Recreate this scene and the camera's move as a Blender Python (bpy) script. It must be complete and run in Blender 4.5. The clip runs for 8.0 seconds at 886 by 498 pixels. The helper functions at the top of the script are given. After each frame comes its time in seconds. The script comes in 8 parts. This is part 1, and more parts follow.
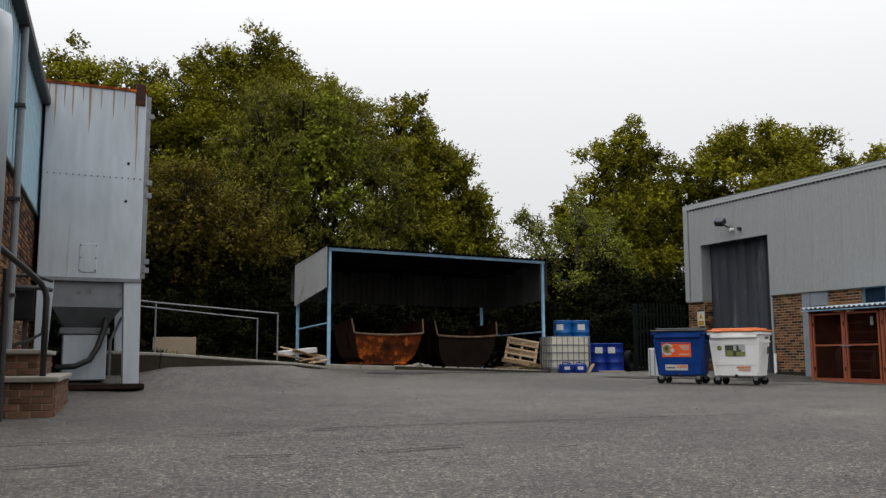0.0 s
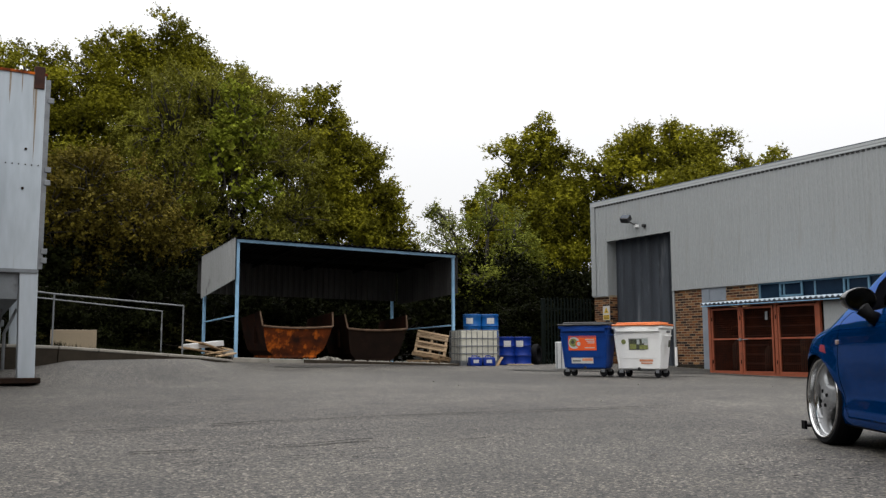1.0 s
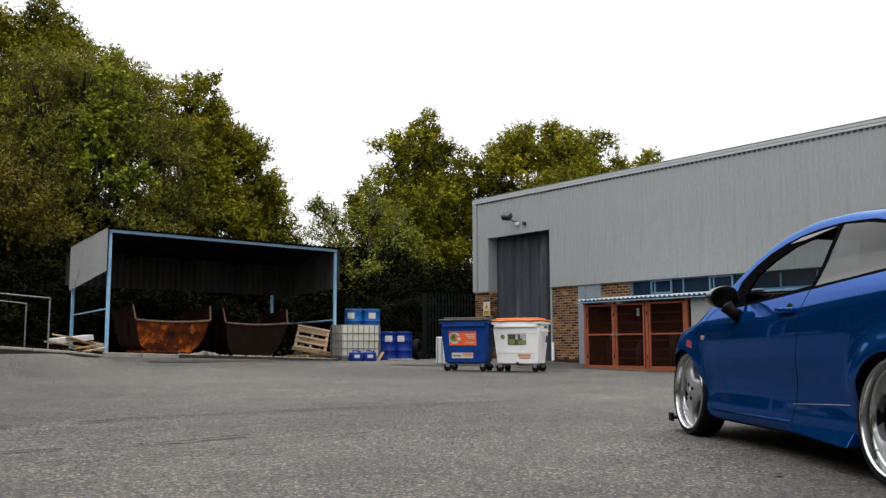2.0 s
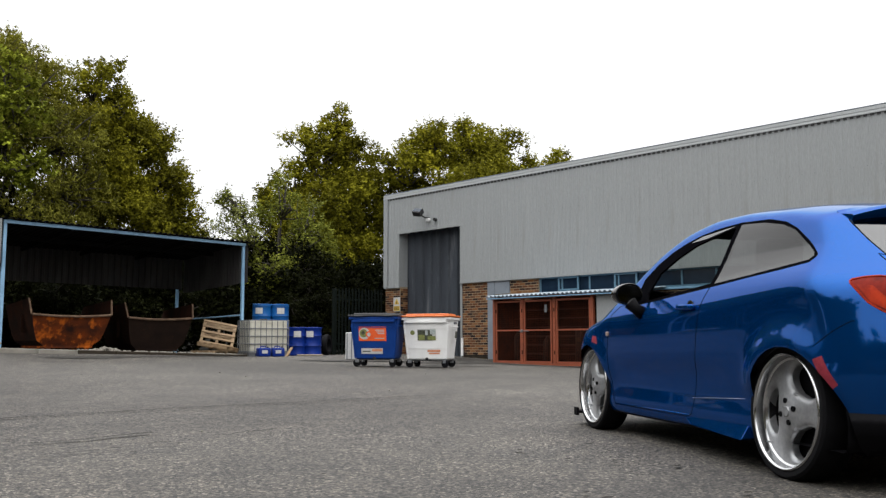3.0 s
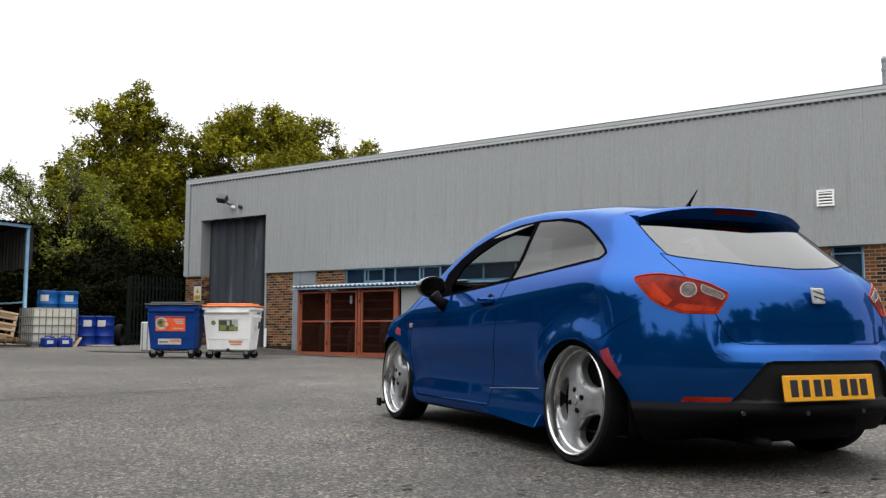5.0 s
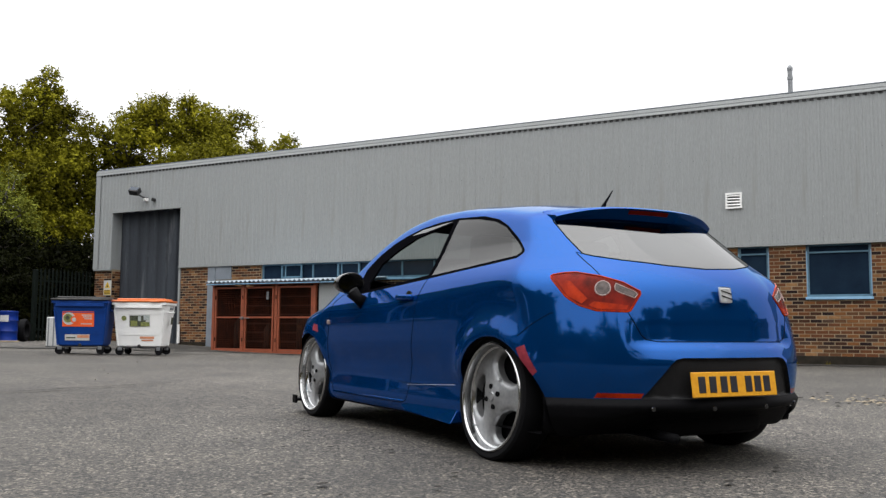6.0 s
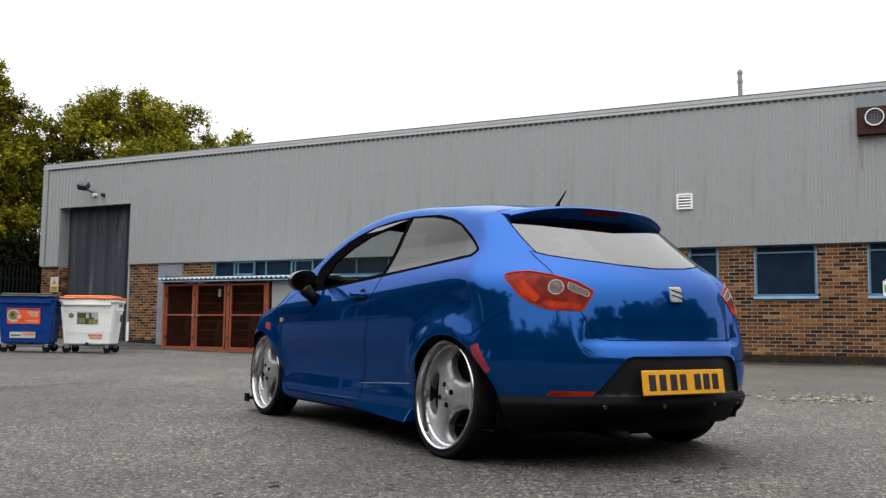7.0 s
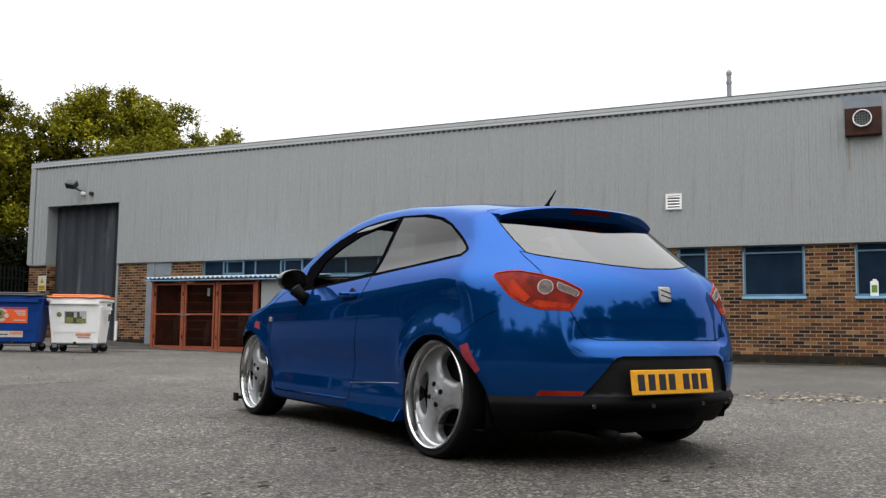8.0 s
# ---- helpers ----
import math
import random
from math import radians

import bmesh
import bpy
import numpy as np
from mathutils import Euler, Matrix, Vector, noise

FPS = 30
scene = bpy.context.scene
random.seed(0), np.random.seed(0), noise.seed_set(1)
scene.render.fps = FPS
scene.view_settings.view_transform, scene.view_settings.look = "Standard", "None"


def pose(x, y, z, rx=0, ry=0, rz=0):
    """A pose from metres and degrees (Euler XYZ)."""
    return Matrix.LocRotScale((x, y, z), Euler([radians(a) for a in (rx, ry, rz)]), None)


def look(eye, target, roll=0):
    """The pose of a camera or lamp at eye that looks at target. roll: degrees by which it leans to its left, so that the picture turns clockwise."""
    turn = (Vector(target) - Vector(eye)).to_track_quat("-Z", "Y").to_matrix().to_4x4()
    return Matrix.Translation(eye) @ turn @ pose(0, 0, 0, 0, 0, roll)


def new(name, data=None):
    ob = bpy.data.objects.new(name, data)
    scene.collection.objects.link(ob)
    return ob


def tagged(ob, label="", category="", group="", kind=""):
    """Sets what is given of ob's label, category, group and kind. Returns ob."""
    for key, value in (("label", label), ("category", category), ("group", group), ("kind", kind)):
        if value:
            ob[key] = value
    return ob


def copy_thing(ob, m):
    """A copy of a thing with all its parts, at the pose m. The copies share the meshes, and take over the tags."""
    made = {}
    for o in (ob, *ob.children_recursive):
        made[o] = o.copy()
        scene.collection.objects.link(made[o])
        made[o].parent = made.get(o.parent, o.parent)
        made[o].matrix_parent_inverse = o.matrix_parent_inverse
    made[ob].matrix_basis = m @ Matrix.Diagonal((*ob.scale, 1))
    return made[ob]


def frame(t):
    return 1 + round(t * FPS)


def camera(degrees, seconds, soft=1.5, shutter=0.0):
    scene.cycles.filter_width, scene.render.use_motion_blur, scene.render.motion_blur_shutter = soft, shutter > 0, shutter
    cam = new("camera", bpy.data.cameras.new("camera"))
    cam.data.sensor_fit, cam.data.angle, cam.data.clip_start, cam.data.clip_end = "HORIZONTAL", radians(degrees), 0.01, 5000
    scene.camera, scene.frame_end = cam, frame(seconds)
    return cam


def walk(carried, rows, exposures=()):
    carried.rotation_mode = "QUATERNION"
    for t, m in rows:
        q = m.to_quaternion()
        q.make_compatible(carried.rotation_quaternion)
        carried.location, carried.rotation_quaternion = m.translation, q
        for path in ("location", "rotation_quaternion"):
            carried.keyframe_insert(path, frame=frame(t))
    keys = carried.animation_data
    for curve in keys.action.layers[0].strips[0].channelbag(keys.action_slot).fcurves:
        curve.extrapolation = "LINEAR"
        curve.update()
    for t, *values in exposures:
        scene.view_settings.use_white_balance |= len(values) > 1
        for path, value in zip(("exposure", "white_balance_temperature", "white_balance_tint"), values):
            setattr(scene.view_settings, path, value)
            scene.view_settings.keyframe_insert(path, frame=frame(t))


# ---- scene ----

# camera: turns on its tripod at the origin, 0.62 m above the yard
EYE_Z = 0.615
cam = camera(52.67, 8.0, 1.35)
PATH = [
    (0.0, 97.027, 0.193, -24.671), (0.5, 96.793, 0.245, -27.802), (1.0, 96.587, 0.200, -30.394),
    (1.5, 96.428, 0.160, -33.914), (2.0, 96.242, 0.140, -37.944), (3.5, 95.822, 0.050, -46.309),
    (4.0, 95.685, -0.047, -49.482), (4.5, 95.550, -0.128, -52.893), (5.0, 95.403, -0.220, -56.084),
    (6.5, 95.188, -0.528, -63.115), (7.0, 95.148, -0.575, -64.246), (7.5, 95.130, -0.611, -64.786),
    (8.0, 95.128, -0.632, -64.911)]
walk(cam, [(t, pose(0, 0, EYE_Z, rx, ry, rz)) for t, rx, ry, rz in PATH],
     exposures=[(0.0, -0.40), (0.2, -0.16), (1.2, -0.14), (2.0, -0.01), (3.5, 0.08), (5.0, 0.13), (8.0, 0.12)])

# overcast daylight: a pale sky and one very soft sun
world = bpy.data.worlds.new("world")
scene.world = world
world.use_nodes = True
wn, wl = world.node_tree.nodes, world.node_tree.links
wn.clear()
sky = wn.new("ShaderNodeTexSky")
sky.sky_type, sky.sun_disc = "NISHITA", False
sky.sun_elevation, sky.sun_rotation, sky.air_density, sky.dust_density = radians(52), radians(250), 1.0, 4.0
cloud = wn.new("ShaderNodeMixRGB")
cloud.inputs[0].default_value = 0.96
wl.new(sky.outputs[0], cloud.inputs[1])
# an overcast sky is about three times brighter overhead than low down
where, height, rise = wn.new("ShaderNodeTexCoord"), wn.new("ShaderNodeSeparateXYZ"), wn.new("ShaderNodeMapRange")
wl.new(where.outputs["Generated"], height.inputs[0])
curve = wn.new("ShaderNodeMath")
curve.operation, curve.use_clamp, curve.inputs[1].default_value = "POWER", True, 2.2
wl.new(height.outputs[2], curve.inputs[0])
wl.new(curve.outputs[0], rise.inputs[0])
rise.inputs[3].default_value, rise.inputs[4].default_value = 8.5, 34.0
veil = wn.new("ShaderNodeMixRGB")
veil.blend_type, veil.inputs[0].default_value, veil.inputs[1].default_value = "MULTIPLY", 1.0, (0.995, 1.0, 1.01, 1)
wl.new(rise.outputs[0], veil.inputs[2])
wl.new(veil.outputs[0], cloud.inputs[2])
bg = wn.new("ShaderNodeBackground")
bg.inputs[1].default_value = 0.12
wo = wn.new("ShaderNodeOutputWorld")
wl.new(cloud.outputs[0], bg.inputs[0])
wl.new(bg.outputs[0], wo.inputs[0])
sun = new("sun", bpy.data.lights.new("sun", "SUN"))
sun.data.energy, sun.data.angle, sun.data.color = 0.7, radians(110), (1.0, 0.97, 0.92)
sun.matrix_world = look((-5.5, -3.5, 16), (0, 0, 0))


# ---- materials ----
def mat(name, base, base2=None, scale=6.0, rough=0.7, metal=0.0, fine=60.0, bump=0.15, stretch=(1, 1, 1), coat=0.0,
        stain=None, stain_scale=1.5, stain_at=0.55, stain_stretch=(1, 1, 1), rnd=0.0, rough_var=0.1, stain_rough=None, spec=0.5):
    """Colour in two scales of noise, optional stains of a second colour, fine relief."""
    m = bpy.data.materials.new(name)
    m.use_nodes = True
    n, l = m.node_tree.nodes, m.node_tree.links
    b = n["Principled BSDF"]
    b.inputs["Specular IOR Level"].default_value = spec
    tc = n.new("ShaderNodeTexCoord")
    mp = n.new("ShaderNodeMapping")
    mp.inputs["Scale"].default_value = stretch
    l.new(tc.outputs["Object"], mp.inputs[0])
    n1 = n.new("ShaderNodeTexNoise")
    n1.inputs["Scale"].default_value, n1.inputs["Detail"].default_value = scale, 6
    l.new(mp.outputs[0], n1.inputs[0])
    n2 = n.new("ShaderNodeTexNoise")
    n2.inputs["Scale"].default_value, n2.inputs["Detail"].default_value = fine, 3
    l.new(mp.outputs[0], n2.inputs[0])
    base2 = base2 or tuple(c * 0.75 for c in base)
    r1 = n.new("ShaderNodeValToRGB")
    r1.color_ramp.elements[0].position, r1.color_ramp.elements[1].position = 0.32, 0.68
    r1.color_ramp.elements[0].color, r1.color_ramp.elements[1].color = (*base2, 1), (*base, 1)
    l.new(n1.outputs[0], r1.inputs[0])
    mx = n.new("ShaderNodeMixRGB")
    mx.blend_type = "OVERLAY"
    mx.inputs[0].default_value = 0.25
    l.new(r1.outputs[0], mx.inputs[1])
    l.new(n2.outputs[0], mx.inputs[2])
    col = mx.outputs[0]
    fac = None
    if stain:
        ms = n.new("ShaderNodeMapping")
        ms.inputs["Scale"].default_value = stain_stretch
        l.new(tc.outputs["Object"], ms.inputs[0])
        n3 = n.new("ShaderNodeTexNoise")
        n3.inputs["Scale"].default_value, n3.inputs["Detail"].default_value = stain_scale, 8
        n3.inputs["Roughness"].default_value = 0.65
        l.new(ms.outputs[0], n3.inputs[0])
        r3 = n.new("ShaderNodeValToRGB")
        r3.color_ramp.elements[0].position, r3.color_ramp.elements[1].position = stain_at, stain_at + 0.12
        l.new(n3.outputs[0], r3.inputs[0])
        m3 = n.new("ShaderNodeMixRGB")
        m3.inputs[2].default_value = (*stain, 1)
        l.new(r3.outputs[0], m3.inputs[0])
        l.new(col, m3.inputs[1])
        col, fac = m3.outputs[0], r3.outputs[0]
    if rnd:
        oi = n.new("ShaderNodeObjectInfo")
        gm = n.new("ShaderNodeNewGeometry")
        ad = n.new("ShaderNodeMath")
        ad.operation = "ADD"
        l.new(oi.outputs["Random"], ad.inputs[0])
        l.new(gm.outputs["Random Per Island"], ad.inputs[1])
        fr = n.new("ShaderNodeMath")
        fr.operation = "FRACT"
        l.new(ad.outputs[0], fr.inputs[0])
        mr = n.new("ShaderNodeMapRange")
        mr.inputs[3].default_value, mr.inputs[4].default_value = 1 - rnd, 1 + rnd
        l.new(fr.outputs[0], mr.inputs[0])
        hs = n.new("ShaderNodeHueSaturation")
        l.new(mr.outputs[0], hs.inputs["Value"])
        l.new(col, hs.inputs["Color"])
        col = hs.outputs[0]
    l.new(col, b.inputs["Base Color"])
    rr = n.new("ShaderNodeMapRange")
    rr.inputs[3].default_value, rr.inputs[4].default_value = max(rough - rough_var, 0.02), min(rough + rough_var, 1)
    l.new(n1.outputs[0], rr.inputs[0])
    l.new(rr.outputs[0], b.inputs["Roughness"])
    b.inputs["Metallic"].default_value = metal
    b.inputs["Coat Weight"].default_value = coat
    b.inputs["Coat Roughness"].default_value = 0.03
    if bump:
        bp = n.new("ShaderNodeBump")
        bp.inputs["Strength"].default_value, bp.inputs["Distance"].default_value = bump, 0.01
        l.new(n2.outputs[0], bp.inputs["Height"])
        l.new(bp.outputs[0], b.inputs["Normal"])
    return m


def glass(name, tint, rough=0.02, alpha=0.35, sheen=0.04):
    """Tinted pane: a glossy skin over a see-through tint."""
    m = bpy.data.materials.new(name)
    m.use_nodes = True
    n, l = m.node_tree.nodes, m.node_tree.links
    n.clear()
    out = n.new("ShaderNodeOutputMaterial")
    tr = n.new("ShaderNodeBsdfTransparent")
    tr.inputs[0].default_value = (*[c * alpha for c in tint], 1)
    gl = n.new("ShaderNodeBsdfGlossy")
    gl.inputs["Roughness"].default_value = rough
    lw = n.new("ShaderNodeLayerWeight")
    lw.inputs[0].default_value = 0.5
    pw, mu, ad = n.new("ShaderNodeMath"), n.new("ShaderNodeMath"), n.new("ShaderNodeMath")
    pw.operation, mu.operation, ad.operation = "POWER", "MULTIPLY", "ADD"
    l.new(lw.outputs["Facing"], pw.inputs[0])
    pw.inputs[1].default_value = 4.5
    l.new(pw.outputs[0], mu.inputs[0])
    mu.inputs[1].default_value = 1 - sheen
    l.new(mu.outputs[0], ad.inputs[0])
    ad.inputs[1].default_value = sheen
    mx = n.new("ShaderNodeMixShader")
    l.new(ad.outputs[0], mx.inputs[0])
    l.new(tr.outputs[0], mx.inputs[1])
    l.new(gl.outputs[0], mx.inputs[2])
    l.new(mx.outputs[0], out.inputs[0])
    return m


def asphalt(name, patch, fresh, grit, chip=1.0):
    """Worn asphalt: broad patches, mottling, and loose grains of stone."""
    m = bpy.data.materials.new(name)
    m.use_nodes = True
    n, l = m.node_tree.nodes, m.node_tree.links
    b = n["Principled BSDF"]
    tc = n.new("ShaderNodeTexCoord")

    def noisy(scale, detail, lo, hi, c0, c1, rough=0.55):
        t, r = n.new("ShaderNodeTexNoise"), n.new("ShaderNodeValToRGB")
        t.inputs["Scale"].default_value, t.inputs["Detail"].default_value, t.inputs["Roughness"].default_value = scale, detail, rough
        l.new(tc.outputs["Object"], t.inputs[0])
        r.color_ramp.elements[0].position, r.color_ramp.elements[1].position = lo, hi
        r.color_ramp.elements[0].color, r.color_ramp.elements[1].color = (*c0, 1), (*c1, 1)
        l.new(t.outputs[0], r.inputs[0])
        return r.outputs[0], t.outputs[0]

    def times(a, c, fac=1.0):
        x = n.new("ShaderNodeMixRGB")
        x.blend_type = "MULTIPLY"
        x.inputs[0].default_value = fac
        l.new(a, x.inputs[1])
        l.new(c, x.inputs[2])
        return x.outputs[0]
    broad, _ = noisy(0.22, 7, 0.36, 0.64, fresh, patch, 0.6)
    mid, _ = noisy(1.7, 6, 0.32, 0.68, (0.74, 0.74, 0.75), (1.20, 1.18, 1.14), 0.65)
    small, _ = noisy(14, 4, 0.3, 0.7, (0.80, 0.80, 0.80), (1.18, 1.18, 1.18))
    grain, height = noisy(95, 3, 0.37, 0.63, (1 - grit,) * 3, (1 + grit,) * 3)
    col = times(times(times(broad, mid), small), grain)
    # chips of stone, each of its own tone
    vo, vr = n.new("ShaderNodeTexVoronoi"), n.new("ShaderNodeValToRGB")
    vo.inputs["Scale"].default_value = 72
    l.new(tc.outputs["Object"], vo.inputs[0])
    chips = ((0.0, (0.06, 0.06, 0.07)), (0.24, (0.35, 0.35, 0.36)), (0.46, (0.85, 0.83, 0.80)), (0.72, (1.20, 1.16, 1.08)), (0.90, (2.0, 1.9, 1.7)), (1.0, (3.4, 3.3, 3.1)))
    while len(vr.color_ramp.elements) < len(chips):
        vr.color_ramp.elements.new(0.5)
    for e, (pos, c) in zip(vr.color_ramp.elements, chips):
        e.position, e.color = pos, (*[1 + (q - 1) * chip for q in c], 1)
    sep = n.new("ShaderNodeSeparateColor")
    l.new(vo.outputs["Color"], sep.inputs[0])
    l.new(sep.outputs[0], vr.inputs[0])
    l.new(times(col, vr.outputs[0]), b.inputs["Base Color"])
    b.inputs["Roughness"].default_value = 0.78
    b.inputs["Specular IOR Level"].default_value = 0.5
    bp = n.new("ShaderNodeBump")
    bp.inputs["Strength"].default_value, bp.inputs["Distance"].default_value = 0.8, 0.010
    l.new(height, bp.inputs["Height"])
    l.new(bp.outputs[0], b.inputs["Normal"])
    return m


ASPHALT = asphalt("asphalt", (0.074, 0.069, 0.064), (0.037, 0.034, 0.031), 0.75)
TARSEAM = mat("tar_seam", (0.040, 0.037, 0.034), (0.026, 0.024, 0.022), 14, 0.95, spec=0.1)
CONCRETE = mat("concrete", (0.26, 0.24, 0.205), (0.17, 0.155, 0.13), 2.5, 0.9, stain=(0.1, 0.1, 0.085), stain_at=0.6)
CLADDING = mat("grey_cladding", (0.262, 0.276, 0.279), (0.250, 0.263, 0.265), 1.2, 0.55, stretch=(1, 1, 0.15), bump=0.03, stain=(0.232, 0.240, 0.236), stain_scale=2.5, stain_at=0.6, stain_stretch=(1, 1, 0.1))
def bricks(name):
    """Mixed stock bricks: each one takes a colour of its own, with a little grain."""
    m = mat(name, (1, 1, 1), (0.78, 0.76, 0.74), 14, 0.92, bump=0.35, fine=120, spec=0.25)
    n, l = m.node_tree.nodes, m.node_tree.links
    b = n["Principled BSDF"]
    oi, gm, ad, fr = n.new("ShaderNodeObjectInfo"), n.new("ShaderNodeNewGeometry"), n.new("ShaderNodeMath"), n.new("ShaderNodeMath")
    ad.operation, fr.operation = "ADD", "FRACT"
    l.new(oi.outputs["Random"], ad.inputs[0])
    l.new(gm.outputs["Random Per Island"], ad.inputs[1])
    l.new(ad.outputs[0], fr.inputs[0])
    r = n.new("ShaderNodeValToRGB")
    r.color_ramp.interpolation = "CONSTANT"
    tones = ((0.0, (0.017, 0.009, 0.009)), (0.11, (0.055, 0.023, 0.013)), (0.22, (0.130, 0.049, 0.020)), (0.38, (0.190, 0.080, 0.028)), (0.50, (0.112, 0.053, 0.025)), (0.61, (0.030, 0.016, 0.013)),
             (0.70, (0.215, 0.106, 0.045)), (0.80, (0.129, 0.050, 0.021)), (0.88, (0.069, 0.039, 0.026)), (0.95, (0.270, 0.145, 0.065)))
    while len(r.color_ramp.elements) < len(tones):
        r.color_ramp.elements.new(0.5)
    for e, (pos, c) in zip(r.color_ramp.elements, tones):
        e.position, e.color = pos, (*c, 1)
    l.new(fr.outputs[0], r.inputs[0])
    mx = n.new("ShaderNodeMixRGB")
    mx.blend_type = "MULTIPLY"
    mx.inputs[0].default_value = 1.0
    l.new(b.inputs["Base Color"].links[0].from_socket, mx.inputs[1])
    l.new(r.outputs[0], mx.inputs[2])
    l.new(mx.outputs[0], b.inputs["Base Color"])
    return m


BRICK = bricks("brick")
MORTAR = mat("mortar", (0.31, 0.24, 0.155), (0.20, 0.155, 0.10), 4, 0.95)
DARKDOOR = mat("dark_grey_door", (0.048, 0.055, 0.066), (0.026, 0.030, 0.037), 1.5, 0.55, stretch=(1, 1, 0.2), bump=0.05, spec=0.2, stain=(0.095, 0.102, 0.112), stain_scale=3, stain_stretch=(1, 1, 0.12))
BLUEPAINT = mat("blue_paint", (0.085, 0.18, 0.25), (0.06, 0.13, 0.19), 5, 0.5, stain=(0.25, 0.3, 0.33), stain_at=0.66)
PALEBLUE = mat("pale_blue_paint", (0.24, 0.42, 0.60), (0.18, 0.33, 0.49), 4, 0.5, stain=(0.2, 0.14, 0.1), stain_at=0.68)
GREYPAINT = mat("grey_paint", (0.20, 0.225, 0.26), (0.16, 0.185, 0.215), 3, 0.55)
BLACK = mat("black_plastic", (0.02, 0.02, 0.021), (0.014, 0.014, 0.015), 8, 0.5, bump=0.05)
STEEL = mat("galvanised_steel", (0.22, 0.23, 0.24), (0.15, 0.155, 0.165), 6, 0.55, 0.5)


# ---- building blocks ----
def thing(name, label, category, x=0, y=0, z=0, rz=0, group="", kind=""):
    ob = new(name)
    ob.matrix_world = pose(x, y, z, 0, 0, rz)
    ob.empty_display_size = 0.1
    return tagged(ob, label, category, group, kind)


def mesh_of(bm, name, material, smooth=False, angle=40):
    me = bpy.data.meshes.new(name)
    if smooth:
        for f in bm.faces:
            f.smooth = True
        lim = radians(angle)
        for e in bm.edges:
            if len(e.link_faces) == 2 and e.calc_face_angle(0) > lim:
                e.smooth = False
    bm.to_mesh(me)
    bm.free()
    for m in (material if isinstance(material, (list, tuple)) else [material]):
        me.materials.append(m)
    return me


def part(name, bm, material, parent=None, label="", smooth=False, angle=40):
    ob = new(name, mesh_of(bm, name, material, smooth, angle))
    ob.parent = parent
    if label:
        ob["label"] = label
    return ob


def box(x0, x1, y0, y1, z0, z1, bm=None, bevel=0.0, segs=1):
    """An upright box, its edges rounded by bevel."""
    mine = bmesh.new()
    bmesh.ops.create_cube(mine, size=1)
    for v in mine.verts:
        v.co = Vector(((x0 + x1) / 2 + v.co.x * (x1 - x0), (y0 + y1) / 2 + v.co.y * (y1 - y0), (z0 + z1) / 2 + v.co.z * (z1 - z0)))
    if bevel:
        bmesh.ops.bevel(mine, geom=mine.edges[:], offset=bevel, segments=segs, affect="EDGES", profile=0.5)
    return merge(bm, mine)


def merge(bm, other, m=None):
    if m is not None:
        other.transform(m)
    if bm is None:
        return other
    tmp = bpy.data.meshes.new("tmp")
    other.to_mesh(tmp)
    other.free()
    bm.from_mesh(tmp)
    bpy.data.meshes.remove(tmp)
    return bm


def tube(pts, r, bm=None, segs=10, caps=True):
    """A round bar along pts; r a radius or one for each point."""
    bm = bm or bmesh.new()
    pts = [Vector(p) for p in pts]
    rs = r if isinstance(r, (list, tuple)) else [r] * len(pts)
    rings, side = [], None
    for i, p in enumerate(pts):
        d = (pts[min(i + 1, len(pts) - 1)] - pts[max(i - 1, 0)]).normalized()
        if side is None:
            side = d.orthogonal().normalized()
        side = (side - d * side.dot(d)).normalized()
        up = d.cross(side)
        rings.append([bm.verts.new(p + (side * math.cos(a) + up * math.sin(a)) * rs[i]) for a in (2 * math.pi * k / segs for k in range(segs))])
    for a, b in zip(rings, rings[1:]):
        for k in range(segs):
            bm.faces.new((a[k], a[(k + 1) % segs], b[(k + 1) % segs], b[k]))
    if caps:
        bm.faces.new(rings[0][::-1])
        bm.faces.new(rings[-1])
    return bm


def prism(poly, axis, a, b, bm=None, bevel=0.0):
    """A polygon of (u, v) pushed along an axis from a to b. axis x: (y, z); y: (x, z); z: (x, y)."""
    mine = bmesh.new()
    put = {"x": lambda u, v, w: (w, u, v), "y": lambda u, v, w: (u, w, v), "z": lambda u, v, w: (u, v, w)}[axis]
    lo = [mine.verts.new(put(u, v, a)) for u, v in poly]
    hi = [mine.verts.new(put(u, v, b)) for u, v in poly]
    mine.faces.new(lo)
    mine.faces.new(hi[::-1])
    n = len(poly)
    for i in range(n):
        mine.faces.new((lo[i], hi[i], hi[(i + 1) % n], lo[(i + 1) % n]))
    bmesh.ops.recalc_face_normals(mine, faces=mine.faces[:])
    if bevel:
        bmesh.ops.bevel(mine, geom=mine.edges[:], offset=bevel, segments=1, affect="EDGES")
    return merge(bm, mine)


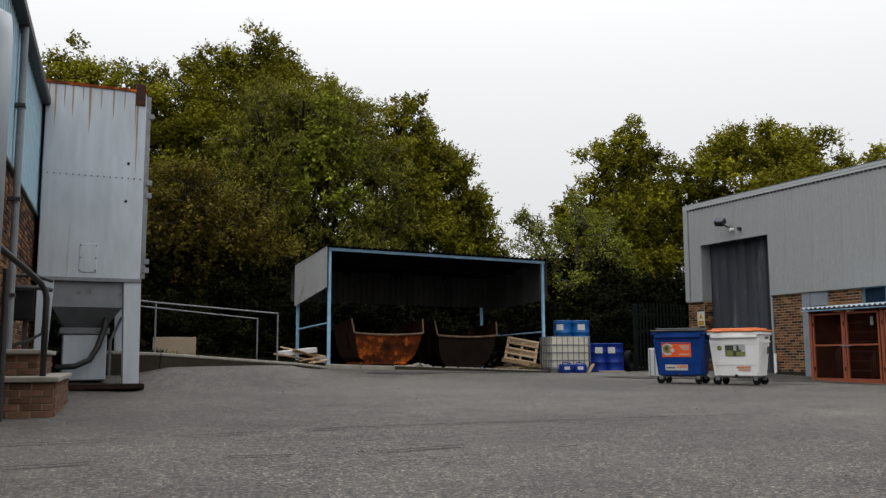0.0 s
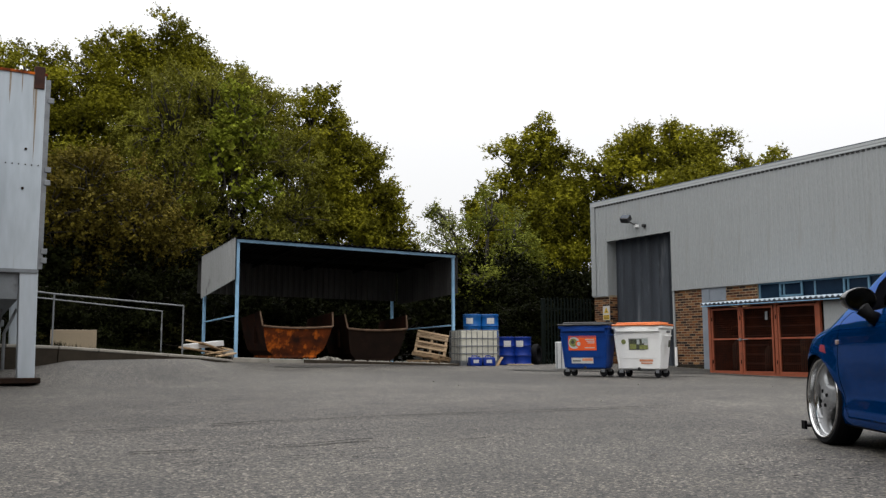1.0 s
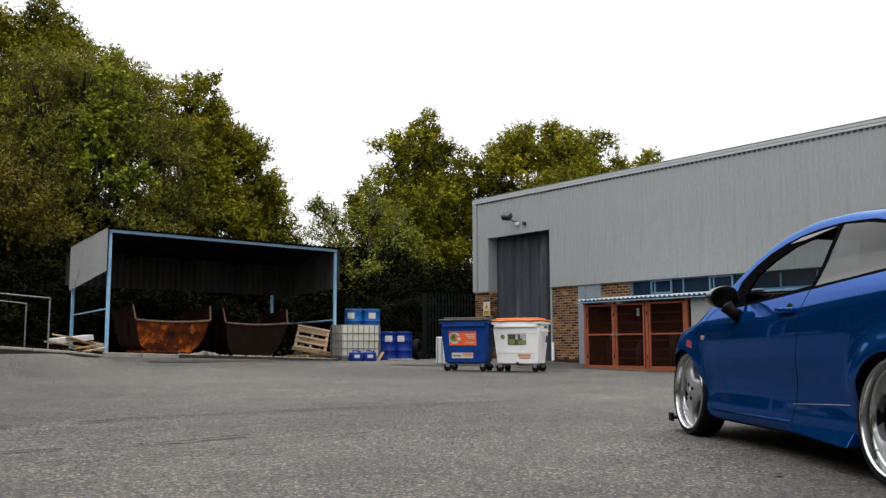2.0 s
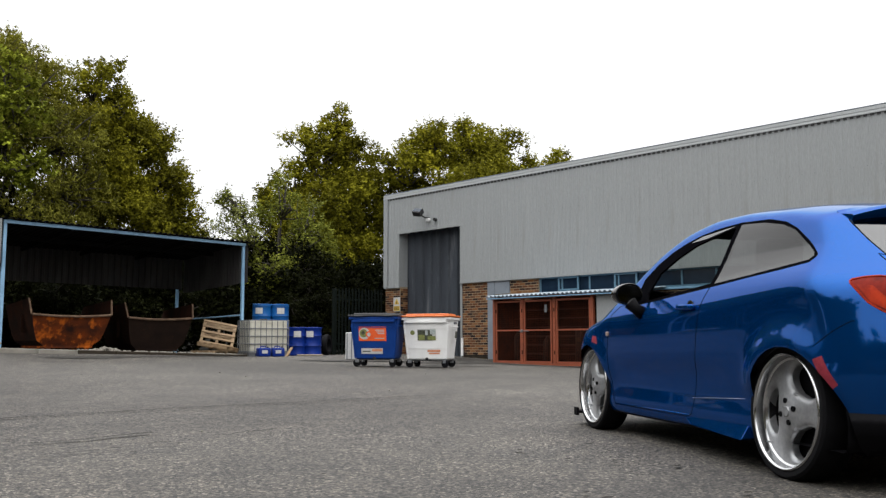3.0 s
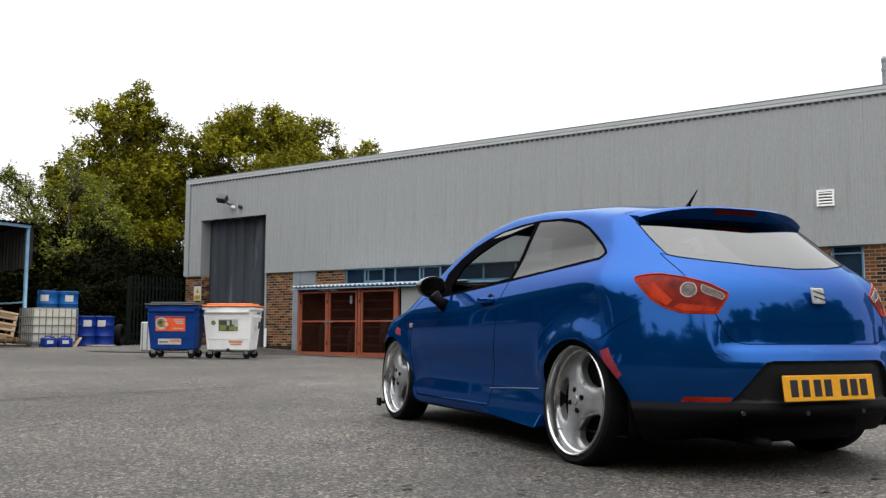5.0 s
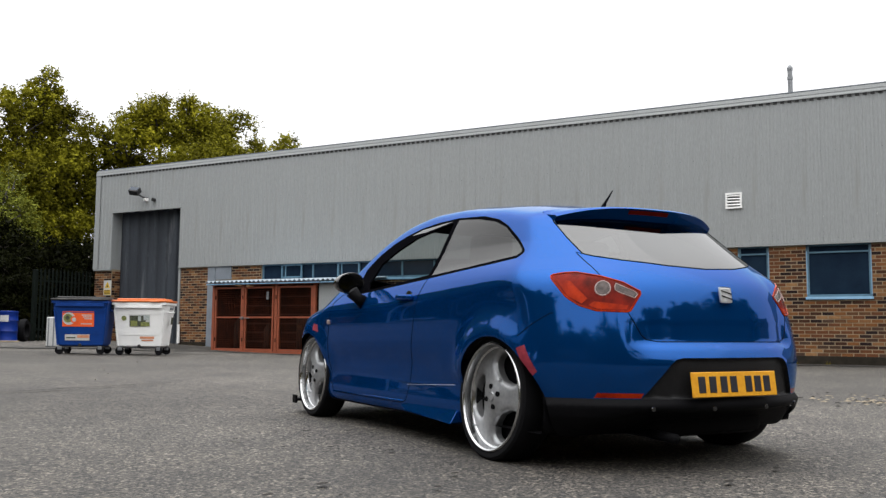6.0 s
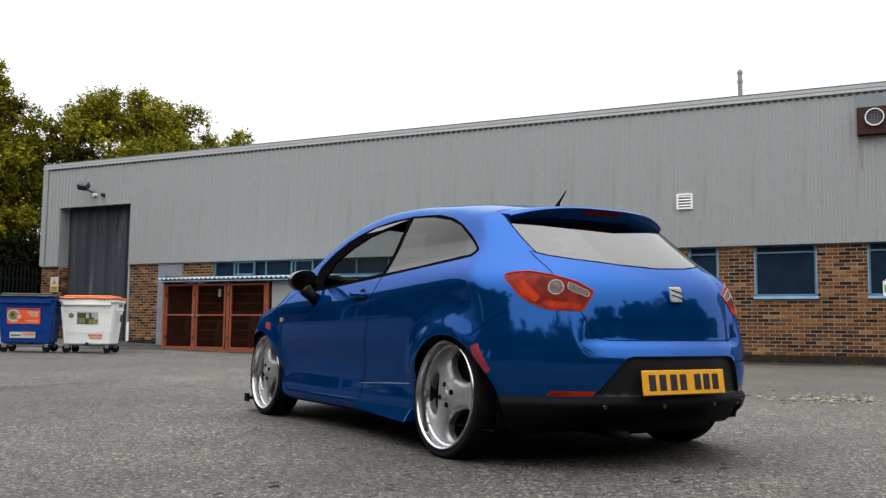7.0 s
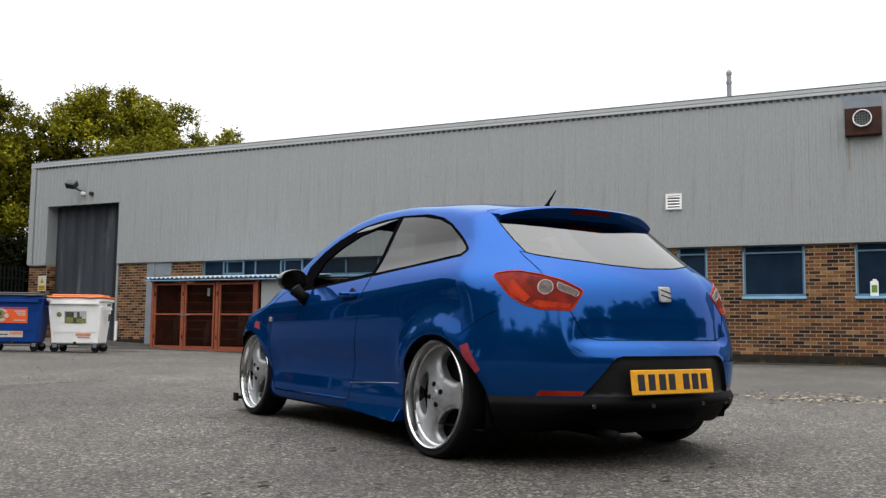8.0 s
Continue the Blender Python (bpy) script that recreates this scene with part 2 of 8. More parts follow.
def ribbed(length, height, pitch, depth, thick=0.004, crest=0.35, slope=0.12):
    """A sheet of trapezoid ribs: runs along x from 0 to length, ribs stand along z, crests towards -y."""
    xs, n = [], max(1, round(length / pitch))
    p = length / n
    for i in range(n):
        o = i * p
        xs += [(o, 0.0), (o + p * (1 - crest - 2 * slope), 0.0), (o + p * (1 - crest - slope), -depth), (o + p * (1 - slope), -depth)]
    xs.append((length, 0.0))
    bm = bmesh.new()
    rows = []
    for dy in (0.0, thick):
        rows.append([(bm.verts.new((x, y + dy, 0)), bm.verts.new((x, y + dy, height))) for x, y in xs])
    for i in range(len(xs) - 1):
        a, b = rows[0][i], rows[0][i + 1]
        c, d = rows[1][i], rows[1][i + 1]
        bm.faces.new((a[0], b[0], b[1], a[1]))
        bm.faces.new((c[0], c[1], d[1], d[0]))
        bm.faces.new((a[0], c[0], d[0], b[0]))
        bm.faces.new((a[1], b[1], d[1], c[1]))
    for i in (0, -1):
        a, c = rows[0][i], rows[1][i]
        bm.faces.new((a[0], a[1], c[1], c[0]))
    return bm


def disc(r, depth, segs=32, bm=None, m=None, r2=None):
    mine = bmesh.new()
    bmesh.ops.create_cone(mine, cap_ends=True, segments=segs, radius1=r, radius2=r if r2 is None else r2, depth=depth)
    return merge(bm, mine, m)


def place(bm, m):
    bm.transform(m)
    return bm


def lathe(profile, segs=64, bm=None):
    """Turns (r, y) about the y axis."""
    bm = bm or bmesh.new()
    rings = [[bm.verts.new((r * math.cos(a), y, r * math.sin(a))) for a in (2 * math.pi * k / segs for k in range(segs))] for r, y in profile]
    for p, q in zip(rings, rings[1:]):
        for k in range(segs):
            bm.faces.new((p[k], q[k], q[(k + 1) % segs], p[(k + 1) % segs]))
    bmesh.ops.recalc_face_normals(bm, faces=bm.faces[:])
    return bm


# ---- ground ----
def yard_z(x, y):
    """The yard is level near the camera, rises gently towards the shed and more steeply to the ramp's kerb."""
    z = 0.0008 * max(0.0, y - 6) ** 2 if y < 24 else 0.259 + 0.0288 * (min(y, 40) - 24)
    s = min(1.0, max(0.0, (x - 8) / 4))
    z = z * (1 - s) + s * min(0.22, 0.003 * max(0.0, y - 12.5) ** 2)
    lift_ = 0.25 if x < 2.2 else 0.25 - 0.07 * (x - 2.2) / 5 if x < 7.2 else max(0.0, 0.18 - 0.18 * (x - 7.2) / 6.5)
    t = min(1.0, max(0.0, (y - kerb_y(x) + 1.7) / 1.6))
    if 1.7 < x < 7.2:
        # beside the ramp the asphalt is made up almost to the kerb's top
        full = bank_z(x, y) - max(0.05, 0.27 - 0.07 * (x - 2.0)) - z
        s = min(1.0, (x - 1.7) / 0.6) * min(1.0, (7.2 - x) / 2.2)
        lift_ += (full - lift_) * s
        t += (min(1.0, max(0.0, (y - kerb_y(x) + 2.7) / 2.6)) - t) * s
    return z + lift_ * t * t * (3 - 2 * t)


def kerb_y(x):
    """The line of the kerb between yard and bank."""
    pts = ((-3, 16.4), (2.2, 17.5), (5.2, 19.3), (7.2, 22.6), (14.6, 22.6), (17.6, 23.4), (60, 23.6))
    if x <= pts[0][0]:
        return pts[0][1]
    for (xa, ya), (xb, yb) in zip(pts, pts[1:]):
        if x <= xb:
            return ya + (yb - ya) * (x - xa) / (xb - xa)
    return pts[-1][1]


def bank_z(x, y):
    if x < 6.9:
        return 0.44 + 0.065 * min(5.2, 6.9 - x)
    s = min(1.0, max(0.0, (x - 2.2) / 12.0))
    return 0.55 - 0.30 * s if x < 15 else 0.25


def axis_steps(fine_a, fine_b, step, far):
    inner = list(np.arange(fine_a, fine_b + 1e-6, step))
    outer, d = [], step
    p = fine_b
    while p < far:
        d *= 1.35
        p += d
        outer.append(p)
    lower, d, p = [], step, fine_a
    while p > -far:
        d *= 1.35
        p -= d
        lower.append(p)
    return lower[::-1] + inner + outer


def build_ground():
    xs, ys = axis_steps(-4, 22, 0.4, 1500), axis_steps(-2, 30, 0.4, 1500)
    vs, fs, soil = [], [], []
    for y in ys:
        for x in xs:
            k = kerb_y(x)
            t = min(1, max(0, (y - k - 0.45) / 0.1))
            z = yard_z(x, y) * (1 - t) + t * (bank_z(x, y) - 0.02)
            z += min(1.7, 0.3 * max(0.0, y - 31.0))
            z += 0.012 * noise.noise((x * 0.35, y * 0.35, 3.1)) * (1 if y > 2 else 0.5)
            vs.append((x, y, z))
    w = len(xs)
    for j in range(len(ys) - 1):
        for i in range(w - 1):
            fs.append((j * w + i, j * w + i + 1, (j + 1) * w + i + 1, (j + 1) * w + i))
            soil.append(int(ys[j] > kerb_y(xs[i]) + 0.1 or not -60 < xs[i] < 60 or ys[j] < -40))
    me = bpy.data.meshes.new("ground")
    me.from_pydata(vs, [], fs)
    me.materials.append(ASPHALT)
    me.materials.append(EARTH)
    me.polygons.foreach_set("material_index", soil)
    me.polygons.foreach_set("use_smooth", [True] * len(fs))
    return tagged(new("ground", me), "worn grey asphalt yard with patches and cracks", "ground", kind="structure")


# more materials
DARKGLASS = mat("dark_window_pane", (0.013, 0.026, 0.046), (0.008, 0.016, 0.030), 2, 0.08, bump=0.0, spec=0.18)
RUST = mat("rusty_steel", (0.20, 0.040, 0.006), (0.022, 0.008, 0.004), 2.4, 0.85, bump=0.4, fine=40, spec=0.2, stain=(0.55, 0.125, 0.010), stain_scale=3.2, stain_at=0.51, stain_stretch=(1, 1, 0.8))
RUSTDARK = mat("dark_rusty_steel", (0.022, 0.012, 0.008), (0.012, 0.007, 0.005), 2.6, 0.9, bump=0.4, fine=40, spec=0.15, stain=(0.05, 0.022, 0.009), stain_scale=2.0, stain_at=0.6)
# brown rust, darkened so that the skips' sides look shaded beside the end plates
RUSTSIDE = mat("shade_brown_rusty_steel", (0.036, 0.013, 0.007), (0.012, 0.006, 0.004), 2.2, 0.9, bump=0.4, fine=40, spec=0.12, stain=(0.12, 0.034, 0.008), stain_scale=2.6, stain_at=0.62)
REDLEAD = mat("red_oxide_paint", (0.265, 0.062, 0.024), (0.20, 0.048, 0.019), 4, 0.6, stain=(0.13, 0.045, 0.02), stain_at=0.62)
ROOFSHEET = mat("pale_corrugated_sheet", (0.30, 0.35, 0.40), (0.22, 0.27, 0.32), 3, 0.6)
TANKPAINT = mat("pale_grey_tank_paint", (0.42, 0.46, 0.50), (0.37, 0.41, 0.45), 1.2, 0.5, stretch=(1, 1, 0.2), bump=0.0, fine=7, stain=(0.20, 0.165, 0.12), stain_scale=4, stain_at=0.63, stain_stretch=(1.6, 1.6, 0.06))
HOPPERPAINT = mat("worn_grey_hopper", (0.19, 0.205, 0.22), (0.13, 0.143, 0.155), 3, 0.55, stain=(0.05, 0.05, 0.05), stain_at=0.6)
WHITEPAINT = mat("off_white_plastic", (0.82, 0.82, 0.81), (0.75, 0.75, 0.74), 3, 0.45, bump=0.02, stain=(0.3, 0.29, 0.27), stain_at=0.66)
ORANGE = mat("orange_lid_plastic", (0.62, 0.16, 0.03), (0.55, 0.13, 0.025), 4, 0.45, bump=0.02)
BINBLUE = mat("blue_bin_plastic", (0.004, 0.040, 0.21), (0.003, 0.032, 0.17), 4, 0.5, bump=0.02, spec=0.18)
DRUMBLUE = mat("blue_drum_plastic", (0.008, 0.10, 0.33), (0.007, 0.08, 0.26), 4, 0.4, bump=0.02, spec=0.25)
DARKBLUE = mat("deep_blue_plastic", (0.004, 0.026, 0.21), (0.003, 0.019, 0.15), 4, 0.4, bump=0.02, spec=0.2)
LABELWHITE = mat("white_label", (0.5, 0.5, 0.5), (0.42, 0.42, 0.41), 20, 0.6, bump=0.0)
LABELORANGE = mat("orange_red_label", (0.78, 0.11, 0.015), (0.7, 0.09, 0.012), 20, 0.6, bump=0.0)
LABELGREEN = mat("green_label", (0.12, 0.26, 0.03), (0.08, 0.18, 0.02), 25, 0.6, bump=0.0)
LABELDARK = mat("dark_label_print", (0.03, 0.035, 0.02), (0.02, 0.02, 0.015), 25, 0.6, bump=0.0)
PHOTODARK = mat("dark_photo_print", (0.075, 0.085, 0.05), (0.018, 0.020, 0.014), 30, 0.55, bump=0.0)
PHOTOOLIVE = mat("olive_photo_print", (0.26, 0.27, 0.075), (0.10, 0.13, 0.04), 22, 0.55, bump=0.0)
PHOTOPALE = mat("pale_photo_print", (0.46, 0.50, 0.50), (0.30, 0.33, 0.32), 25, 0.55, bump=0.0)
PHOTOPEACH = mat("faded_orange_print", (0.60, 0.26, 0.14), (0.50, 0.20, 0.10), 20, 0.6, bump=0.0)
LABELYELLOW = mat("yellow_sign", (0.55, 0.36, 0.02), (0.5, 0.32, 0.02), 25, 0.6, bump=0.0)
WOOD = mat("raw_pallet_wood", (0.36, 0.25, 0.14), (0.24, 0.16, 0.09), 4, 0.85, stretch=(0.3, 3, 3), rnd=0.3)
BOARD = mat("beige_board", (0.34, 0.27, 0.18), (0.28, 0.22, 0.15), 2, 0.85)
FENCEGREEN = mat("dark_green_fence_paint", (0.006, 0.010, 0.008), (0.004, 0.006, 0.005), 6, 0.7, spec=0.1)
TEAL = mat("pale_blue_cladding", (0.27, 0.42, 0.50), (0.24, 0.37, 0.45), 1.2, 0.5, stretch=(1, 1, 0.2), bump=0.03)
RUSTRUN = mat("rust_stain", (0.20, 0.135, 0.08), (0.28, 0.245, 0.20), 8, 0.7, stretch=(6, 6, 0.5), bump=0.05)
BROWNBOX = mat("brown_fan_box", (0.052, 0.018, 0.011), (0.022, 0.010, 0.008), 5, 0.7, spec=0.2, stain=(0.10, 0.034, 0.014), stain_at=0.62)
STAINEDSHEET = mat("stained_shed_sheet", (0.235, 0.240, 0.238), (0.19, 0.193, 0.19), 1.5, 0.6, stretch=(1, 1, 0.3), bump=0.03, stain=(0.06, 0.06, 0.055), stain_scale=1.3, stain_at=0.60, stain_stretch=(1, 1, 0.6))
# roof and rafters coloured near black, carrying the deep shade inside the shed
SHEDSHADE = mat("shade_black_sheet", (0.010, 0.010, 0.010), (0.006, 0.006, 0.006), 3, 0.9, spec=0.08)
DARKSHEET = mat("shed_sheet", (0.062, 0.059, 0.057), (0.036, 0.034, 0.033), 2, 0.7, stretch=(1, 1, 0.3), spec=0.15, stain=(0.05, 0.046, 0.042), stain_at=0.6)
IBCPLASTIC = mat("yellowed_tank_plastic", (0.56, 0.54, 0.45), (0.46, 0.44, 0.36), 3, 0.45, bump=0.02)
WORNEDGE = mat("worn_steel_edge", (0.20, 0.125, 0.075), (0.10, 0.055, 0.03), 8, 0.7)
EARTH = mat("leaf_litter", (0.028, 0.024, 0.014), (0.016, 0.014, 0.009), 1.5, 0.95, bump=0.6, fine=20)


build_ground()

# ---- warehouse ----
WX, WY0, WY1 = 19.66, -9.0, 23.42     # face of the brickwork, and the wall's two ends
CX = 19.60                             # face of the cladding
CLAD_Z, EAVE_Z = 2.47, 5.475
DOOR_Y0, DOOR_Y1, DOOR_Z = 19.76, 22.67, 4.29
# window openings in the brickwork: y0, y1, z0, z1
STRIP = (9.6, 16.62, 1.98, 2.46)
PANES = ((2.99, 3.62, 1.32, 2.46), (1.05, 2.27, 1.36, 2.46), (-1.10, 0.12, 1.36, 2.46))


def wall_piece(y0, y1, z0, z1, parent):
    part("backing", box(WX + 0.0045, WX + 0.24, y0, y1, z0, z1), MORTAR, parent)


wall = thing("wall_west", "warehouse front of brown mixed bricks under grey ribbed steel cladding", "wall", kind="structure")
for y0, y1, z0, z1 in ((WY0, -1.10, -0.3, CLAD_Z), (-1.10, 0.12, -0.3, 1.36), (0.12, 1.05, -0.3, CLAD_Z), (1.05, 2.27, -0.3, 1.36), (2.27, 2.99, -0.3, CLAD_Z),
                       (2.99, 3.62, -0.3, 1.32), (3.62, 9.6, -0.3, CLAD_Z), (9.6, 16.62, -0.3, 1.98), (16.62, 17.72, -0.3, CLAD_Z), (18.30, DOOR_Y0, -0.3, CLAD_Z),
                       (17.72, 18.30, -0.3, 2.05), (DOOR_Y1, WY1, -0.3, CLAD_Z)):
    wall_piece(y0, y1, z0, z1, wall)


def clad(y_hi, length, z0, z1, parent):
    """Sheets of ribbed steel about a metre wide, hung side by side along the front."""
    n = max(1, round(length / 1.0))
    w = length / n
    me = mesh_of(ribbed(w - 0.002, z1 - z0, 0.143, 0.011, 0.004, 0.26, 0.11), "sheet", CLADDING)
    for i in range(n):
        ob = new("sheet", me)
        ob.parent = parent
        ob.matrix_local = pose(CX + 0.012, y_hi - i * w, z0, 0, 0, -90)


clad(DOOR_Y0, DOOR_Y0 - WY0, CLAD_Z, EAVE_Z, wall)
clad(DOOR_Y1, DOOR_Y1 - DOOR_Y0, DOOR_Z, EAVE_Z, wall)
clad(WY1, WY1 - DOOR_Y1, CLAD_Z, EAVE_Z, wall)
# shaded gaps under the flashing, drawn as small black blocks on the sheets
gaps = bmesh.new()
for i in range(int((WY1 - WY0) / 0.143)):
    y = WY1 - 0.143 * i
    box(CX - 0.008, CX + 0.02, y - 0.088, y - 0.010, EAVE_Z - 0.046, EAVE_Z + 0.01, gaps)
tagged(part("eave_gaps", gaps, BLACK, wall, "row of dark gaps under the flashing"), kind="stuff")
part("eave_closer", box(CX + 0.03, CX + 0.06, WY0, WY1, EAVE_Z - 0.05, EAVE_Z + 0.02), BLACK, wall)
screws = bmesh.new()
for row_z in (2.56, 4.36):
    for i in range(int((DOOR_Y0 - WY0) / 0.286)):
        y = DOOR_Y0 - 0.1 - 0.286 * i
        box(CX - 0.005, CX + 0.003, y - 0.008, y + 0.008, row_z - 0.008, row_z + 0.008, screws)
tagged(part("screw_heads", screws, HOPPERPAINT, wall, "rows of small dull screw heads"), kind="stuff")
part("eave_flashing", prism([(CX - 0.030, EAVE_Z), (CX - 0.030, EAVE_Z + 0.018), (CX - 0.012, EAVE_Z + 0.075), (CX + 0.12, EAVE_Z + 0.075), (CX + 0.12, EAVE_Z)], "y", WY0, WY1 + 0.03), CLADDING, wall, "grey folded eave flashing")
part("verge_flashing", prism([(CX - 0.020, EAVE_Z + 0.079), (CX - 0.006, EAVE_Z + 0.155), (CX + 0.12, EAVE_Z + 0.165), (CX + 0.12, EAVE_Z + 0.079)], "y", WY0, WY1 + 0.03), CLADDING, wall, "upper fold of the eave flashing")
part("flashing_edge", box(CX + 0.0, CX + 0.13, WY0, WY1 + 0.03, EAVE_Z + 0.169, EAVE_Z + 0.183), GREYPAINT, wall, "thin dull edge along the roof")
part("corner_flashing", prism([(CX - 0.022, WY1 - 0.19), (CX - 0.022, WY1 + 0.02), (CX + 0.3, WY1 + 0.02), (CX + 0.3, WY1), (CX - 0.008, WY1), (CX - 0.008, WY1 - 0.19)], "z", CLAD_Z, EAVE_Z), CLADDING, wall)
part("drip_flashing", box(CX - 0.012, CX + 0.07, WY0, DOOR_Y0, CLAD_Z - 0.035, CLAD_Z - 0.004), CLADDING, wall)
part("drip_flashing", box(CX - 0.012, CX + 0.07, DOOR_Y1, WY1, CLAD_Z - 0.035, CLAD_Z - 0.004), CLADDING, wall)
# the other walls, roof and floor that close the building
part("side_wall", box(CX + 0.10, 40, WY1 - 0.25, WY1 - 0.02, -0.3, EAVE_Z), CLADDING, wall)
part("side_wall", box(CX + 0.10, 40, WY0, WY0 + 0.2, -0.3, EAVE_Z), CLADDING, wall)
part("back_wall", box(40, 40.2, WY0, WY1, -0.3, EAVE_Z), CLADDING, wall)
tagged(part("warehouse_roof", prism([(CX + 0.02, EAVE_Z + 0.13), (30, EAVE_Z + 1.3), (40.2, EAVE_Z + 0.13), (40.2, EAVE_Z + 0.08), (30, EAVE_Z + 1.24), (CX + 0.02, EAVE_Z + 0.08)], "y", WY0, WY1), CLADDING), "low-pitched grey sheet roof of the warehouse", "roof", kind="structure")
# inner wall and ceiling coloured black to give the dark inside behind the panes
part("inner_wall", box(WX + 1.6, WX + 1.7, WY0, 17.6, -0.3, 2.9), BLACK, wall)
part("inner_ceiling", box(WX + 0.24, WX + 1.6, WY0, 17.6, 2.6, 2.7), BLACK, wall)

DAMP = mat("damp_plinth", (0.034, 0.028, 0.022), (0.018, 0.016, 0.012), 5, 0.95, spec=0.1, stain=(0.02, 0.026, 0.012), stain_at=0.58)
part("plinth", box(WX - 0.012, WX + 0.05, WY0, 13.4, -0.3, 0.17, None, 0.008), DAMP, wall, "dark damp plinth course")
part("plinth", box(WX - 0.012, WX + 0.05, 18.62, DOOR_Y0, -0.3, 0.24, None, 0.008), DAMP, wall)
# recessed sliding door
door = thing("door_1", "tall dark grey ribbed steel loading door, shut, streaked", "door", kind="structure")
dm = ribbed(DOOR_Y1 - DOOR_Y0, DOOR_Z - 0.1, 0.42, 0.06, 0.006, 0.42, 0.10)
ob = part("door_leaf", dm, DARKDOOR, door)
ob.matrix_local = pose(20.00, DOOR_Y1, 0.12, 0, 0, -90)
part("jamb", box(CX + 0.022, 20.14, DOOR_Y1 - 0.004, DOOR_Y1 + 0.06, CLAD_Z, DOOR_Z + 0.06), CLADDING, door, "grey folded door jamb")
part("jamb", box(WX + 0.026, 20.14, DOOR_Y1 + 0.006, DOOR_Y1 + 0.06, -0.1, CLAD_Z - 0.003), MORTAR, door, "brick lower door jamb")
return_brick = mesh_of(box(0.0, 0.215, -0.010, 0.012, 0.0, 0.065, None, 0.003), "brick", BRICK)
half_brick = mesh_of(box(0.0, 0.1025, -0.010, 0.012, 0.0, 0.065, None, 0.003), "brick", BRICK)
for row in range(33):
    x = WX + 0.03
    for me_, l in ((return_brick, 0.225), (half_brick, 0.1125)) if row % 2 else ((half_brick, 0.1125), (return_brick, 0.225)):
        b = new("brick", me_)
        b.parent = door
        b.matrix_local = pose(x, DOOR_Y1 + 0.004, -0.06 + 0.075 * row)
        x += l
part("jamb", box(CX + 0.022, 20.14, DOOR_Y0 - 0.06, DOOR_Y0 + 0.004, -0.1, DOOR_Z + 0.06), CLADDING, door)
part("soffit", box(CX + 0.022, 20.14, DOOR_Y0, DOOR_Y1, DOOR_Z - 0.004, DOOR_Z + 0.06), CLADDING, door)
part("lintel_flashing", box(CX - 0.004, CX + 0.03, DOOR_Y0 - 0.02, DOOR_Y1 + 0.02, DOOR_Z - 0.05, DOOR_Z + 0.003), CLADDING, door)
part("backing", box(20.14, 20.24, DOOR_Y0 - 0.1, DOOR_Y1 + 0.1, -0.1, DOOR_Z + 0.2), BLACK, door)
part("door_handle", box(19.86, 19.92, 21.62, 21.68, 1.0, 1.25, None, 0.01), STEEL, door)
part("threshold", box(CX - 0.15, 20.04, DOOR_Y0, DOOR_Y1, 0.0, 0.14, None, 0.01), CONCRETE, door)

# grey post and panel of a closed-up doorway
blocked = thing("blocked_doorway", "pale grey painted post and panel of a closed-up doorway", "door frame", kind="structure")
part("post", box(WX - 0.035, WX + 0.1, 18.32, 18.60, 0.0, CLAD_Z), GREYPAINT, blocked)
part("panel", box(WX - 0.02, WX + 0.08, 17.72, 18.32, 2.05, CLAD_Z), GREYPAINT, blocked)


def window(name, y0, y1, z0, z1, bars, label):
    """A blue-framed window set a little back in the brickwork, with a pale sill."""
    w = thing(name, label, "window", kind="structure")
    x0, x1, t = WX + 0.045, WX + 0.10, 0.055
    part("frame", box(x0, x1, y0, y0 + t, z0, z1, None, 0.004), BLUEPAINT, w)
    part("frame", box(x0, x1, y1 - t, y1, z0, z1, None, 0.004), BLUEPAINT, w)
    part("frame", box(x0, x1, y0 + t, y1 - t, z0, z0 + t, None, 0.004), BLUEPAINT, w)
    part("frame", box(x0, x1, y0 + t, y1 - t, z1 - t, z1, None, 0.004), BLUEPAINT, w)
    if not bars:
        part("transom", box(x0 - 0.004, x1, y0 + t, y1 - t, z1 - 0.20, z1 - 0.165, None, 0.004), BLUEPAINT, w, "worn blue transom")
        for ya, yb in ((y0, y0 + 0.022), (y1 - 0.022, y1)):
            part("bead", box(x0 - 0.008, x0 - 0.0005, ya, yb, z0 + t, z1 - 0.155), PALEBLUE, w)
    for b in bars:
        part("mullion", box(x0, x1, b - 0.025, b + 0.025, z0 + t, z1 - t, None, 0.004), BLUEPAINT, w)
    edges = [y0 + t] + [q for b in bars for q in (b - 0.025, b + 0.025)] + [y1 - t]
    for a, b in zip(edges[::2], edges[1::2]):
        part("pane", box(x0 + 0.025, x0 + 0.031, a, b, z0 + t, z1 - t), DARKGLASS, w)
    part("sill", box(WX - 0.045, x1, y0 - 0.02, y1 + 0.02, z0 - 0.05, z0 + 0.004, None, 0.006), PALEBLUE, w, "pale blue sill")
    return w


